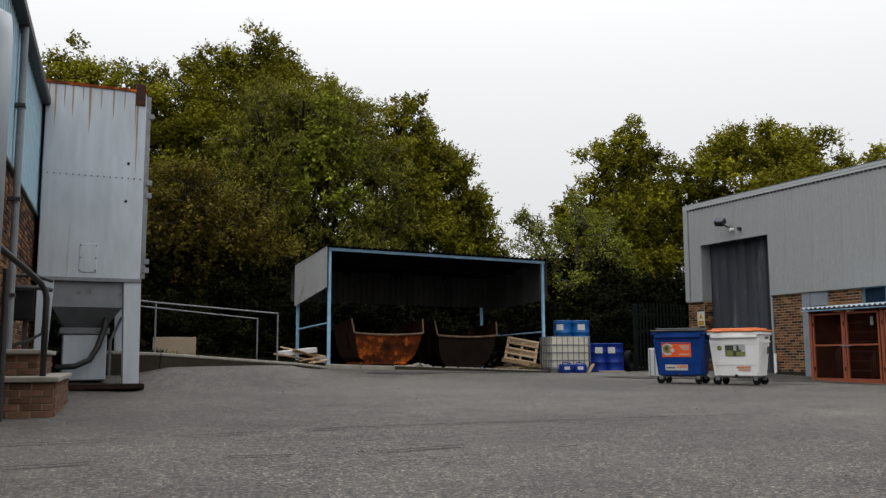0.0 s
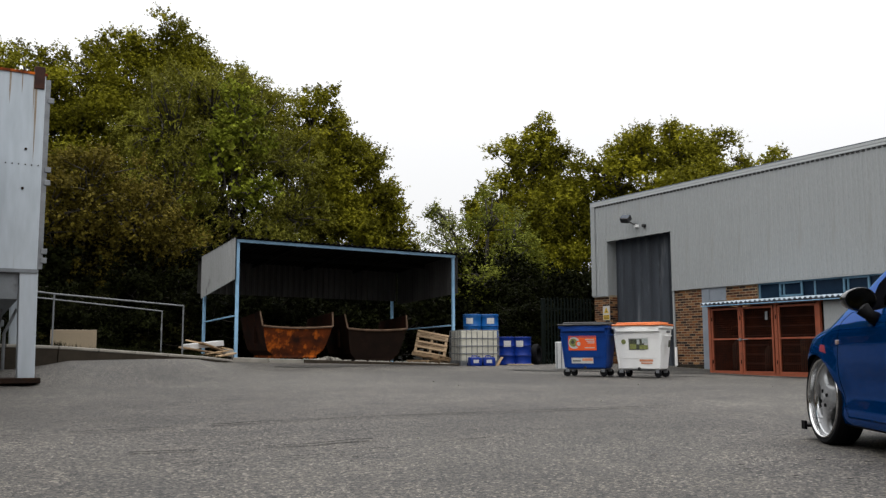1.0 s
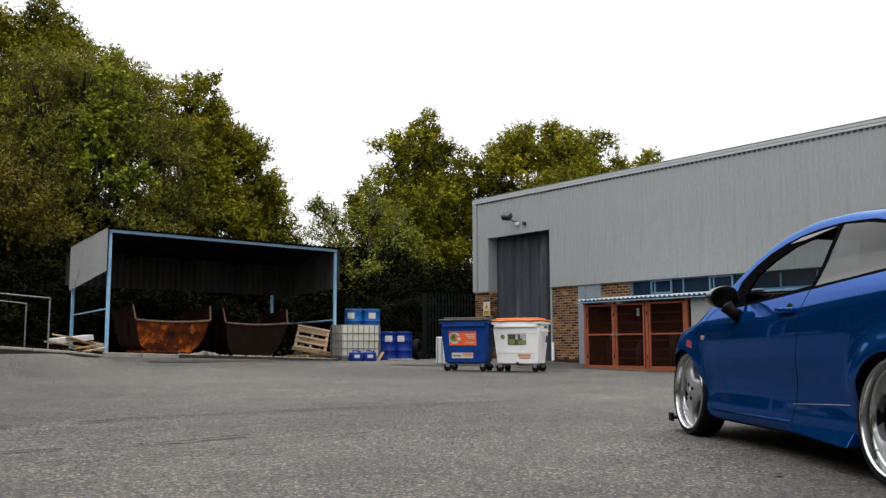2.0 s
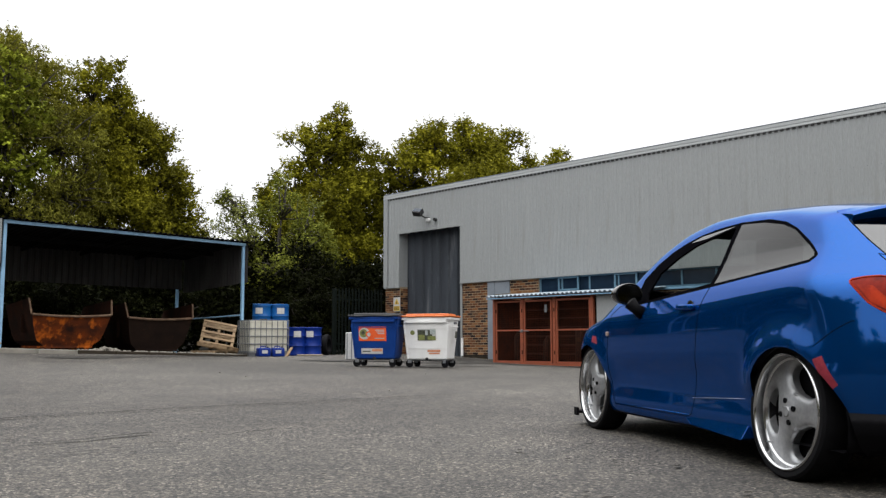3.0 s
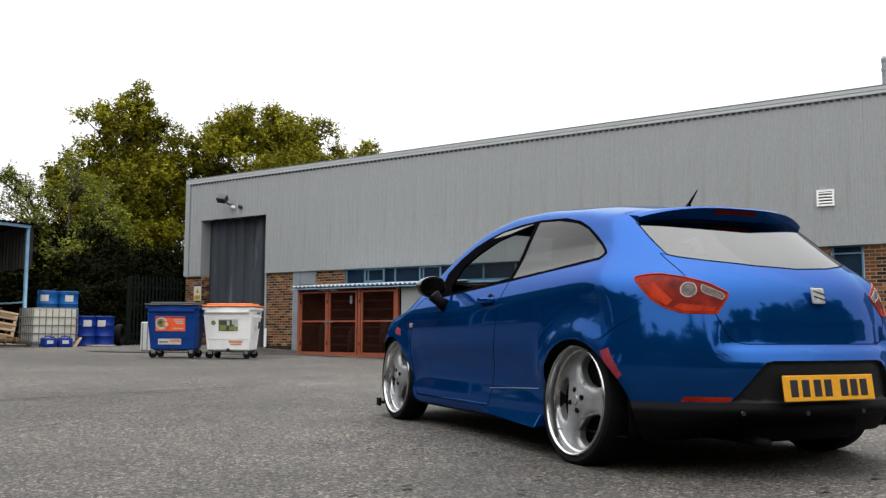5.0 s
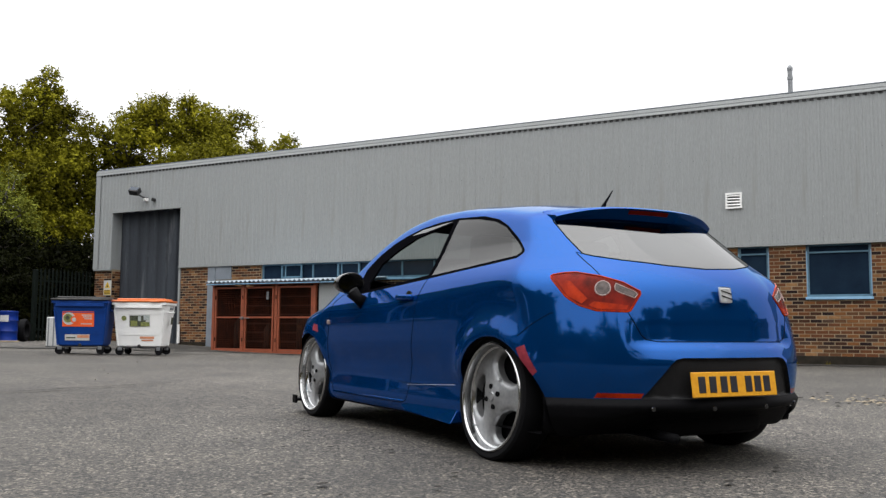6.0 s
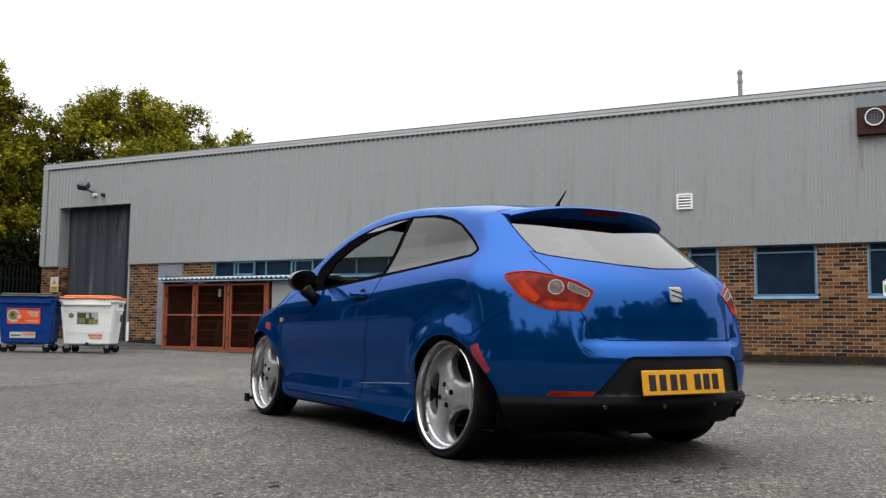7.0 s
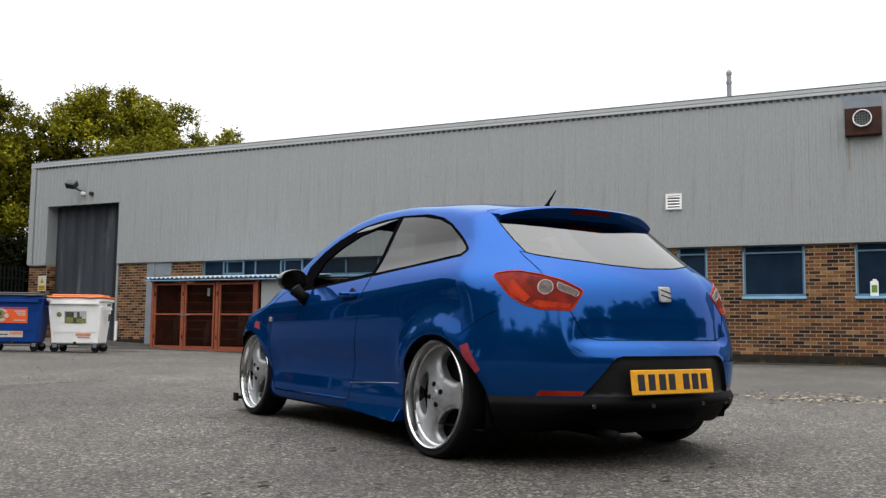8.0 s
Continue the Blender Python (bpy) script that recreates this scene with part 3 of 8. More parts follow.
window("window_1", *PANES[0], (), "narrow dark blue-framed window in brickwork")
window("window_2", *PANES[1], (), "square dark window with worn pale blue frame")
window("window_3", *PANES[2], (), "square dark window with worn pale blue frame and a container behind")
strip_bars = [9.6 + 0.95 * i + 0.5 for i in range(7)]
window("window_4", *STRIP, strip_bars, "long low strip of dark blue-framed windows")
for y in (15.55, 13.65):
    v = thing("opening_sash", "blue-framed top-hung sash in the window strip", "window", kind="structure")
    part("sash_frame", box(WX + 0.0, WX + 0.04, y - 0.36, y + 0.36, 2.38, 2.43), BLUEPAINT, v)
    part("sash_frame", box(WX + 0.0, WX + 0.04, y - 0.36, y + 0.36, 2.04, 2.09), BLUEPAINT, v)
    part("sash_frame", box(WX + 0.0, WX + 0.04, y - 0.36, y - 0.31, 2.09, 2.38), BLUEPAINT, v)
    part("sash_frame", box(WX + 0.0, WX + 0.04, y + 0.31, y + 0.36, 2.09, 2.38), BLUEPAINT, v)

# container on the inner sill of the third window
can = thing("plastic_container", "white plastic container with a green label on a window sill", "container", WX + 0.032, -0.215, 1.364)
part("bottle", box(-0.030, 0.008, -0.075, 0.075, 0.0, 0.30, None, 0.012, 2), WHITEPAINT, can)
part("neck", box(-0.024, 0.0, -0.05, 0.03, 0.30, 0.335, None, 0.008), WHITEPAINT, can)
part("label", box(-0.033, -0.029, -0.05, 0.05, 0.07, 0.22), LABELGREEN, can)

# wall fittings
fl = thing("floodlight", "black floodlight on an arm under the eaves", "light", CX, 21.45, 4.72)
body = box(-0.12, 0.06, -0.15, 0.15, -0.12, 0.12, None, 0.02, 2)
part("housing", place(body, pose(-0.34, -0.13, 0.06, 12, 48, 25)), BLACK, fl)
part("lamp_glass", place(box(-0.128, -0.119, -0.14, 0.14, -0.085, 0.085), pose(-0.34, -0.13, 0.06, 12, 48, 25)), DARKGLASS, fl)
part("arm", tube([(0.03, -0.30, -0.10), (-0.16, -0.26, -0.08), (-0.27, -0.16, 0.0)], 0.026, None, 8), BLACK, fl)
part("sensor", box(-0.12, 0.02, -0.34, -0.24, -0.20, -0.10, None, 0.015), WHITEPAINT, fl)
dc = thing("dome_camera", "small dark round fitting beside the floodlight", "fitting", CX, 20.84, 4.55)
part("dome", place(disc(0.055, 0.10, 16), pose(-0.04, 0, 0, 0, 90, 0)), BLACK, dc)

vent = thing("wall_vent", "square white louvred vent on grey cladding", "vent", CX - 0.005, 3.665, 3.435)
part("vent_frame", box(-0.03, 0.02, -0.17, 0.17, 0.13, 0.17), WHITEPAINT, vent)
part("vent_frame", box(-0.03, 0.02, -0.17, 0.17, -0.17, -0.13), WHITEPAINT, vent)
part("vent_frame", box(-0.03, 0.02, -0.17, -0.13, -0.13, 0.13), WHITEPAINT, vent)
part("vent_frame", box(-0.03, 0.02, 0.13, 0.17, -0.13, 0.13), WHITEPAINT, vent)
part("vent_back", box(0.0, 0.02, -0.13, 0.13, -0.13, 0.13), BLACK, vent)
for k in range(4):
    part("slat", place(box(-0.025, 0.005, -0.13, 0.13, -0.012, 0.012), pose(0, 0, -0.095 + 0.063 * k, 0, 30, 0)), WHITEPAINT, vent)

fan = thing("extractor_fan", "rusty brown extractor box with a round mesh grille", "fan", CX, -0.10, 4.86)
part("fan_box", box(-0.16, 0.03, -0.34, 0.33, -0.29, 0.27, None, 0.012), BROWNBOX, fan)

part("flashing_patch", box(-0.012, 0.02, -0.36, 0.36, 0.27, 0.56), GREYPAINT, fan)
part("rust_streak", box(-0.004, 0.01, 0.262, 0.278, -0.95, -0.29), RUSTRUN, fan, "thin rust run below the fan")

flue = thing("roof_flue", "slim grey steel flue pipe on the warehouse roof", "flue", 22.0, 2.77, EAVE_Z + 0.3)
part("pipe", tube([(0, 0, 0), (0, 0, 1.02)], 0.055, None, 14), STEEL, flue)
part("collar", tube([(0, 0, 0.80), (0, 0, 0.86)], 0.066, None, 14), STEEL, flue)
part("cowl", tube([(0, 0, 1.02), (0, 0, 1.08), (0, 0, 1.14)], [0.066, 0.066, 0.03], None, 14), STEEL, flue)

sign = thing("warning_sign", "yellow and white warning sign fixed to brickwork", "sign", WX - 0.006, 22.82, 1.885)
part("board", box(-0.004, 0.004, -0.17, 0.17, -0.235, 0.235), LABELWHITE, sign)
part("yellow_field", box(-0.007, -0.0045, -0.15, 0.15, -0.215, -0.06), LABELYELLOW, sign)
part("triangle", prism([(-0.12, 0.0), (0.12, 0.0), (0.0, 0.2)], "x", -0.007, -0.0045), LABELYELLOW, sign)
part("symbol", prism([(-0.035, 0.025), (0.035, 0.025), (0.0, 0.12)], "x", -0.009, -0.0075), LABELDARK, sign)
for k in range(3):
    part("text_bar", box(-0.009, -0.0075, -0.12, 0.12, -0.10 - 0.045 * k, -0.08 - 0.045 * k), LABELDARK, sign)
stub = thing("white_pipe", "short white plastic pipe beside the loading door", "pipe", WX - 0.06, 19.66, 0.2)
part("pipe", tube([(0, 0, 0.0), (0, 0, 0.55)], 0.04, None, 12), WHITEPAINT, stub)

# ---- gas cage with canopy ----
MESHRED = mat("rusty_red_mesh", (0.11, 0.027, 0.011), (0.04, 0.012, 0.006), 3, 0.8, spec=0.2)
cage = thing("storage_cage", "red-oxide steel mesh cage with padlocked doors under a corrugated canopy", "cage", 18.08, 0, 0.07)

def cage_frame(y0, y1, z0, z1, mid, t=0.05):
    fr = new("cage_door")
    fr.parent = cage
    part("stile", box(0, t, y0, y0 + t, z0, z1, None, 0.004), REDLEAD, fr)
    part("stile", box(0, t, y1 - t, y1, z0, z1, None, 0.004), REDLEAD, fr)
    part("rail", box(0, t, y0 + t, y1 - t, z0, z0 + t), REDLEAD, fr)
    part("rail", box(0, t, y0 + t, y1 - t, z1 - t, z1), REDLEAD, fr)
    part("rail", box(0, t, y0 + t, y1 - t, mid - 0.02, mid + 0.02), REDLEAD, fr)
    wires = bmesh.new()
    n = int((y1 - y0) / 0.055)
    for i in range(1, n):
        y = y0 + (y1 - y0) * i / n
        box(0.018, 0.022, y - 0.0018, y + 0.0018, z0 + t, z1 - t, wires)
    n = int((z1 - z0) / 0.055)
    for i in range(1, n):
        z = z0 + (z1 - z0) * i / n
        box(0.023, 0.027, y0 + t, y1 - t, z - 0.0018, z + 0.0018, wires)
    tagged(part("wire_mesh", wires, MESHRED, fr), kind="stuff")
    return fr
for y0, y1 in ((15.90, 16.84), (14.86, 15.82), (13.62, 14.72)):
    cage_frame(y0, y1, 0.0, 1.66, 0.86)
for y in (16.85, 15.83, 14.73, 13.52):
    part("cage_post", box(-0.015, 0.065, y, y + 0.085, -0.05, 1.74, None, 0.004), REDLEAD, cage)
part("top_rail", box(-0.02, 0.07, 13.45, 16.98, 1.70, 1.78, None, 0.004), REDLEAD, cage)
part("bottom_rail", box(-0.01, 0.06, 13.45, 16.98, -0.06, -0.005), REDLEAD, cage)
part("side_sheet", box(0.07, 1.55, 16.88, 16.91, 0.0, 1.74), BROWNBOX, cage)
for k in range(6):
    part("shelf_bar", box(0.80, 0.85, 13.6, 16.85, 0.21 + 0.24 * k, 0.25 + 0.24 * k), BROWNBOX, cage)
part("back_sheet", box(1.3, 1.32, 13.5, 16.88, 0.0, 1.72), RUSTDARK, cage)
for y in (16.80, 15.86, 14.76):
    for z in (0.28, 1.38):
        part("hinge", tube([(-0.022, y, z - 0.05), (-0.022, y, z + 0.05)], 0.014, None, 8), RUSTSIDE, cage)
for y in (14.72, 15.82):
    for k in range(9):
        part("rivet", box(-0.019, -0.014, y + 0.035, y + 0.049, 0.12 + 0.18 * k, 0.134 + 0.18 * k), RUSTDARK, cage)
part("slide_bolt", tube([(-0.03, 15.62, 0.84), (-0.03, 15.96, 0.84)], 0.010, None, 8), STEEL, cage, "dull sliding bolt")
part("padlock", box(-0.06, -0.01, 15.83, 15.89, 0.80, 0.88, None, 0.008), STEEL, cage, "small steel padlock")
part("notice", box(-0.006, -0.001, 15.01, 15.09, 1.32, 1.52), STEEL, cage, "small dull notice")
for k, (y, r, h) in enumerate(((15.3, 0.11, 0.55), (15.05, 0.13, 0.65), (16.3, 0.13, 0.7), (14.2, 0.14, 0.8))):
    gb = tube([(0.35, y, 0.0), (0.35, y, h), (0.35, y, h + 0.07), (0.35, y, h + 0.14)], [r, r, r * 0.6, 0.03], None, 16)
    g = thing("gas_bottle", "dull gas bottle standing inside the mesh cage", "gas bottle", 18.08, 0, 0.07, group="bottles in the cage")
    part("bottle", gb, RUSTDARK, g, smooth=True)
# canopy sheet: waves run out from the wall
cv = bmesh.new()
ny = 150
rows = []
for i in range(ny + 1):
    y = 12.4 + (17.02 - 12.4) * i / ny
    dz = 0.027 * math.sin(2 * math.pi * (y - 12.4) / 0.146)
    rows.append([cv.verts.new((17.88, y, 1.86 + dz)), cv.verts.new((19.64, y, 2.00 + dz)), cv.verts.new((17.88, y, 1.853 + dz)), cv.verts.new((19.64, y, 1.993 + dz))])
for a, b in zip(rows, rows[1:]):
    cv.faces.new((a[0], a[1], b[1], b[0]))
    cv.faces.new((a[2], b[2], b[3], a[3]))
    cv.faces.new((a[0], b[0], b[2], a[2]))
canopy = thing("canopy", "pale corrugated sheet canopy on a blue batten above the cage", "canopy")
part("corrugated_sheet", cv, ROOFSHEET, canopy, smooth=True)
part("batten", box(17.96, 18.01, 12.4, 17.0, 1.78, 1.815), BLUEPAINT, canopy, "blue painted batten")
part("fascia", box(17.885, 17.90, 12.4, 17.0, 1.788, 1.806), PALEBLUE, canopy)
gp = thing("grey_panel", "plain pale grey board panel beside the cage", "panel", 18.10, 0, 0.05)
part("board", box(0, 0.03, 12.45, 13.44, 0, 1.72, None, 0.004), CLADDING, gp)

# ---- fence beside the warehouse ----
fence = thing("palisade_fence", "dark green steel palisade fence beside the warehouse", "fence", 0, 23.45, 0.2)
pale_me = mesh_of(prism([(-0.033, 0.0), (0.033, 0.0), (0.033, 2.12), (0.0, 2.2), (-0.033, 2.12)], "y", -0.006, 0.006), "pale", FENCEGREEN)
for i in range(14):
    p = new("pale", pale_me)
    p.parent = fence
    p.matrix_local = pose(17.72 + 0.137 * i, 0, 0.0)
part("fence_rail", box(17.6, 19.6, 0.008, 0.05, 0.35, 0.40), FENCEGREEN, fence)
part("fence_rail", box(17.6, 19.6, 0.008, 0.05, 1.80, 1.85), FENCEGREEN, fence)
part("fence_post", box(17.50, 17.62, -0.02, 0.10, -0.2, 2.15, None, 0.008), FENCEGREEN, fence)

# oil-stained concrete, darkened further to carry the shade under the shed
SLAB = mat("shade_dark_oily_slab", (0.07, 0.065, 0.058), (0.03, 0.028, 0.025), 1.2, 0.85, stain=(0.016, 0.015, 0.014), stain_at=0.5)


# ---- the car ----
# Car axes: x forward from the rear axle, y to the car's left, z up from the road.
def eased(xs, vs, sigma=0.035, lo=-2.0, hi=5.0, step=0.005):
    """A rounded line through control values, as a function of arrays."""
    g = np.arange(lo, hi, step)
    v = np.interp(g, xs, vs)
    n = int(3 * sigma / step)
    k = np.exp(-0.5 * (np.arange(-n, n + 1) * step / sigma) ** 2)
    v = np.convolve(np.pad(v, n, mode="edge"), k / k.sum(), mode="valid")
    return lambda q: np.interp(q, g, v)


# half width by height, with a crease under the windows
HALF = eased([0.10, 0.16, 0.22, 0.28, 0.34, 0.42, 0.55, 0.66, 0.74, 0.780, 0.795, 0.85, 0.89, 0.94, 1.02, 1.12, 1.22, 1.32, 1.45],
             [0.770, 0.800, 0.812, 0.806, 0.800, 0.815, 0.832, 0.839, 0.838, 0.834, 0.828, 0.802, 0.781, 0.748, 0.705, 0.653, 0.598, 0.540, 0.46], 0.014)
CREASE = eased([-0.8, -0.3, 0.0, 0.5, 1.2, 2.2, 3.2], [0.050, 0.055, 0.058, 0.040, 0.0, -0.02, -0.03], 0.15)
NARROW = eased([-0.9, -0.3, 0.4, 1.2, 2.0, 2.5, 2.9, 3.3], [0.955, 0.985, 1.0, 1.0, 1.0, 0.99, 0.945, 0.85], 0.12)
CABIN = eased([-0.9, -0.3, 0.2, 0.7, 1.3, 1.8, 2.3], [-0.045, -0.03, -0.005, 0.0, 0.0, -0.01, -0.03], 0.15)
ROOF = eased([-0.60, -0.30, 0.0, 0.35, 0.8, 1.15, 1.45, 1.72, 2.0, 2.30, 2.50, 2.75, 3.0, 3.2, 3.4],
             [1.140, 1.208, 1.268, 1.325, 1.368, 1.374, 1.338, 1.252, 1.088, 0.925, 0.895, 0.835, 0.745, 0.64, 0.45], 0.06)
TAIL_LOW = eased([0.05, 0.18, 0.26, 0.34, 0.42, 0.46, 0.495, 0.550, 0.562, 0.575, 0.72, 0.80], [-0.62, -0.70, -0.745, -0.768, -0.780, -0.787, -0.786, -0.760, -0.740, -0.731, -0.712, -0.695], 0.008)
TAIL_HIGH = eased([0.50, 0.60, 0.68, 0.76, 0.82, 0.87, 0.93, 1.00, 1.08, 1.16, 1.25, 1.4], [-0.735, -0.730, -0.720, -0.703, -0.682, -0.648, -0.575, -0.475, -0.360, -0.250, -0.13, 0.08], 0.030)
TAIL_SIDE = eased([0.05, 0.18, 0.26, 0.34, 0.42, 0.48, 0.54, 0.60, 0.66, 0.72, 0.78, 0.83, 0.87, 0.90, 0.94, 1.00, 1.08, 1.16, 1.25, 1.4],
                  [-0.62, -0.70, -0.745, -0.768, -0.780, -0.782, -0.776, -0.762, -0.747, -0.731, -0.716, -0.700, -0.672, -0.632, -0.562, -0.475, -0.360, -0.250, -0.13, 0.08], 0.022)
TAIL = lambda z: np.where(z < 0.66, TAIL_LOW(z), TAIL_HIGH(z)) if np.ndim(z) else float(TAIL_LOW(z) if z < 0.66 else TAIL_HIGH(z))
BOW = eased([0.2, 0.6, 0.85, 1.0, 1.2], [0.40, 0.38, 0.40, 0.45, 0.47], 0.05)
NOSE = eased([0.05, 0.2, 0.35, 0.5, 0.62, 0.72, 0.9], [3.12, 3.22, 3.25, 3.23, 3.18, 3.10, 2.9], 0.04)


def smooth_max(vals, k):
    m = np.maximum.reduce(vals)
    return m + k * np.log(sum(np.exp((v - m) / k) for v in vals))


def hull(x, y, z):
    """Below zero inside the car's body."""
    a = np.abs(y)
    # flared lips round the wheel arches, and a light shoulder above the rear one
    haunch = 0.020 * np.exp(-((x + 0.25) / 0.5) ** 2 - ((z - 0.90) / 0.09) ** 2)
    for cx, r, lip in ((-0.045, 0.345, 0.044), (2.50, 0.335, 0.028)):
        d = np.hypot(x - cx, (z - 0.265) * 1.05)
        haunch = haunch + lip * np.exp(-(np.maximum(d - r, 0.0) / 0.092) ** 2) * np.clip((z - 0.30) / 0.16, 0, 1)
    # the door skin is drawn in towards the sill, below a soft crease
    haunch = haunch - 0.010 * np.exp(-((z - 0.43) / 0.055) ** 2) * np.clip((x - 0.5) / 0.3, 0, 1) * np.clip((2.1 - x) / 0.3, 0, 1)
    high = np.clip((z - 0.85) / 0.3, 0, 1)
    # the crease climbs towards the tail
    lifted = z - CREASE(x) * np.clip((z - 0.60) / 0.18, 0, 1) * np.clip((1.06 - z) / 0.18, 0, 1)
    side = (a - (HALF(lifted) * NARROW(x) + haunch + CABIN(x) * high)) * 0.93
    top = (z - (ROOF(x) - 0.14 * a ** 2 - 0.16 * a ** 4)) * 0.85
    # the step below the tailgate fades out into the rounded bumper corners
    w = np.clip((a - 0.40) / 0.14, 0, 1)
    w = w * w * (3 - 2 * w)
    rear = (TAIL(z) * (1 - w) + TAIL_SIDE(z) * w + BOW(z) * (a / 0.8) ** 2.6 - x) * 0.80
    front = (x - (NOSE(z) - 0.55 * (a / 0.85) ** 2.6)) * 0.85
    low = 0.135 - z + 0.05 * np.clip((x - 2.6) / 0.5, 0, 1) + 0.125 * np.clip((-0.36 - x) / 0.28, 0, 1)
    return smooth_max([side, top, rear, front, low], 0.014)


def hull_mesh(step=0.024):
    """The whole skin: a grid over a box, drawn in to the hull along rays from the car's middle."""
    lo, hi = np.array([-1.1, -1.05, -0.05]), np.array([3.6, 1.05, 1.7])
    ilo, ihi = np.array([-0.35, -0.42, 0.45]), np.array([2.55, 0.42, 0.72])
    n = [int(round((hi[i] - lo[i]) / step)) for i in range(3)]
    n[1] += n[1] % 2
    index, pts, faces = {}, [], []

    def vert(i, j, k):
        key = (i, j, k)
        if key not in index:
            index[key] = len(pts)
            pts.append((i / n[0], j / n[1], k / n[2]))
        return index[key]
    for ax in range(3):
        u, w = [q for q in range(3) if q != ax]
        for end in (0, n[ax]):
            for a in range(n[u]):
                for b in range(n[w]):
                    q = []
                    for da, db in ((0, 0), (1, 0), (1, 1), (0, 1)):
                        c = [0, 0, 0]
                        c[ax], c[u], c[w] = end, a + da, b + db
                        q.append(vert(*c))
                    faces.append(q)
    out = lo + np.array(pts) * (hi - lo)
    # a vertex of the big box belongs to the like-placed point of the small one
    mid = ilo + (np.array(pts)) * (ihi - ilo)
    a, b = np.zeros(len(out)), np.ones(len(out))
    for _ in range(32):
        m = (a + b) / 2
        p = mid + (out - mid) * m[:, None]
        inside = hull(p[:, 0], p[:, 1], p[:, 2]) < 0
        a, b = np.where(inside, m, a), np.where(inside, b, m)
    p = mid + (out - mid) * a[:, None]
    bm = bmesh.new()
    vs = [bm.verts.new(q) for q in p]
    for q in faces:
        bm.faces.new([vs[i] for i in q])
    bmesh.ops.recalc_face_normals(bm, faces=bm.faces[:])
    return bm


PAINT = mat("blue_metallic_paint", (0.0010, 0.052, 0.216), (0.0009, 0.049, 0.202), 900, 0.08, 0.66, fine=1500, bump=0.0, coat=0.34, rough_var=0.01, spec=0.0)
PAINT.node_tree.nodes["Principled BSDF"].inputs["Specular Tint"].default_value = (0.25, 0.55, 1.0, 1)
PAINT.node_tree.nodes["Principled BSDF"].inputs["Coat Roughness"].default_value = 0.0
GAP = mat("panel_gap", (0.004, 0.004, 0.005), None, 10, 0.95, bump=0.0, spec=0.05)
GLOSSBLACK = mat("gloss_black", (0.008, 0.008, 0.009), (0.006, 0.006, 0.007), 10, 0.2, bump=0.0, coat=0.6)
TRIM = mat("matt_black_trim", (0.005, 0.005, 0.006), (0.003, 0.003, 0.004), 60, 0.65, bump=0.1, fine=500, spec=0.08)
BUMPER = mat("dark_bumper_plastic", (0.013, 0.013, 0.014), (0.009, 0.009, 0.010), 60, 0.55, bump=0.1, fine=500, spec=0.2)
RUBBER = mat("tyre_rubber", (0.006, 0.006, 0.007), (0.004, 0.004, 0.005), 14, 0.8, bump=0.1, spec=0.12)
ALLOY = mat("brushed_alloy", (0.36, 0.365, 0.375), (0.30, 0.305, 0.315), 20, 0.48, 0.7, bump=0.02)
POLISHED = mat("polished_alloy", (0.58, 0.585, 0.59), (0.50, 0.505, 0.51), 15, 0.22, 1.0, bump=0.0)
CHROME = mat("chrome", (0.85, 0.86, 0.87), (0.8, 0.8, 0.8), 15, 0.08, 1.0, bump=0.0)
REDLENS = mat("red_lamp_lens", (0.20, 0.010, 0.003), (0.065, 0.003, 0.001), 16, 0.15, bump=0.0, coat=0.10, spec=0.03)
LENSGLOW = mat("bright_red_lens", (0.40, 0.030, 0.004), (0.17, 0.008, 0.002), 14, 0.15, bump=0.0, coat=0.10, spec=0.03)
REDDARK = mat("dark_red_lamp", (0.15, 0.008, 0.004), (0.06, 0.004, 0.003), 12, 0.2, bump=0.0, coat=0.08, spec=0.08)
CLEARLENS = mat("clear_lamp_lens", (0.10, 0.075, 0.07), (0.03, 0.022, 0.02), 45, 0.2, bump=0.0, coat=0.2, spec=0.2)
RINGWHITE = mat("pale_lamp_ring", (0.36, 0.27, 0.25), (0.28, 0.19, 0.17), 30, 0.3, bump=0.0)
PINKTAPE = mat("red_tape", (0.27, 0.03, 0.048), (0.18, 0.018, 0.03), 40, 0.6, spec=0.2)
PLATE = mat("yellow_plate", (0.68, 0.32, 0.012), (0.64, 0.295, 0.010), 30, 0.45, bump=0.0)
PLATEBAR = mat("plate_bars", (0.012, 0.012, 0.02), None, 30, 0.5, bump=0.0)
FABRIC = mat("dark_seat_fabric", (0.03, 0.03, 0.033), (0.02, 0.02, 0.022), 25, 0.9)
SIDEGLASS = glass("side_glass", (0.85, 0.92, 0.9), 0.01, 0.72)
TINTGLASS = glass("tinted_glass", (0.75, 0.8, 0.8), 0.01, 0.20, 0.01)
REARGLASS = glass("rear_glass", (0.75, 0.8, 0.8), 0.015, 0.12, 0.10)
VISOR = mat("smoky_deflector", (0.05, 0.052, 0.055), (0.03, 0.032, 0.034), 20, 0.15, bump=0.0, coat=0.15)
WINDOWTRIM = mat("black_window_trim", (0.004, 0.004, 0.005), (0.003, 0.003, 0.004), 20, 0.5, bump=0.0, spec=0.0)
SILVER = mat("silver_badge", (0.55, 0.56, 0.57), (0.5, 0.5, 0.51), 30, 0.35, 0.4, bump=0.0)


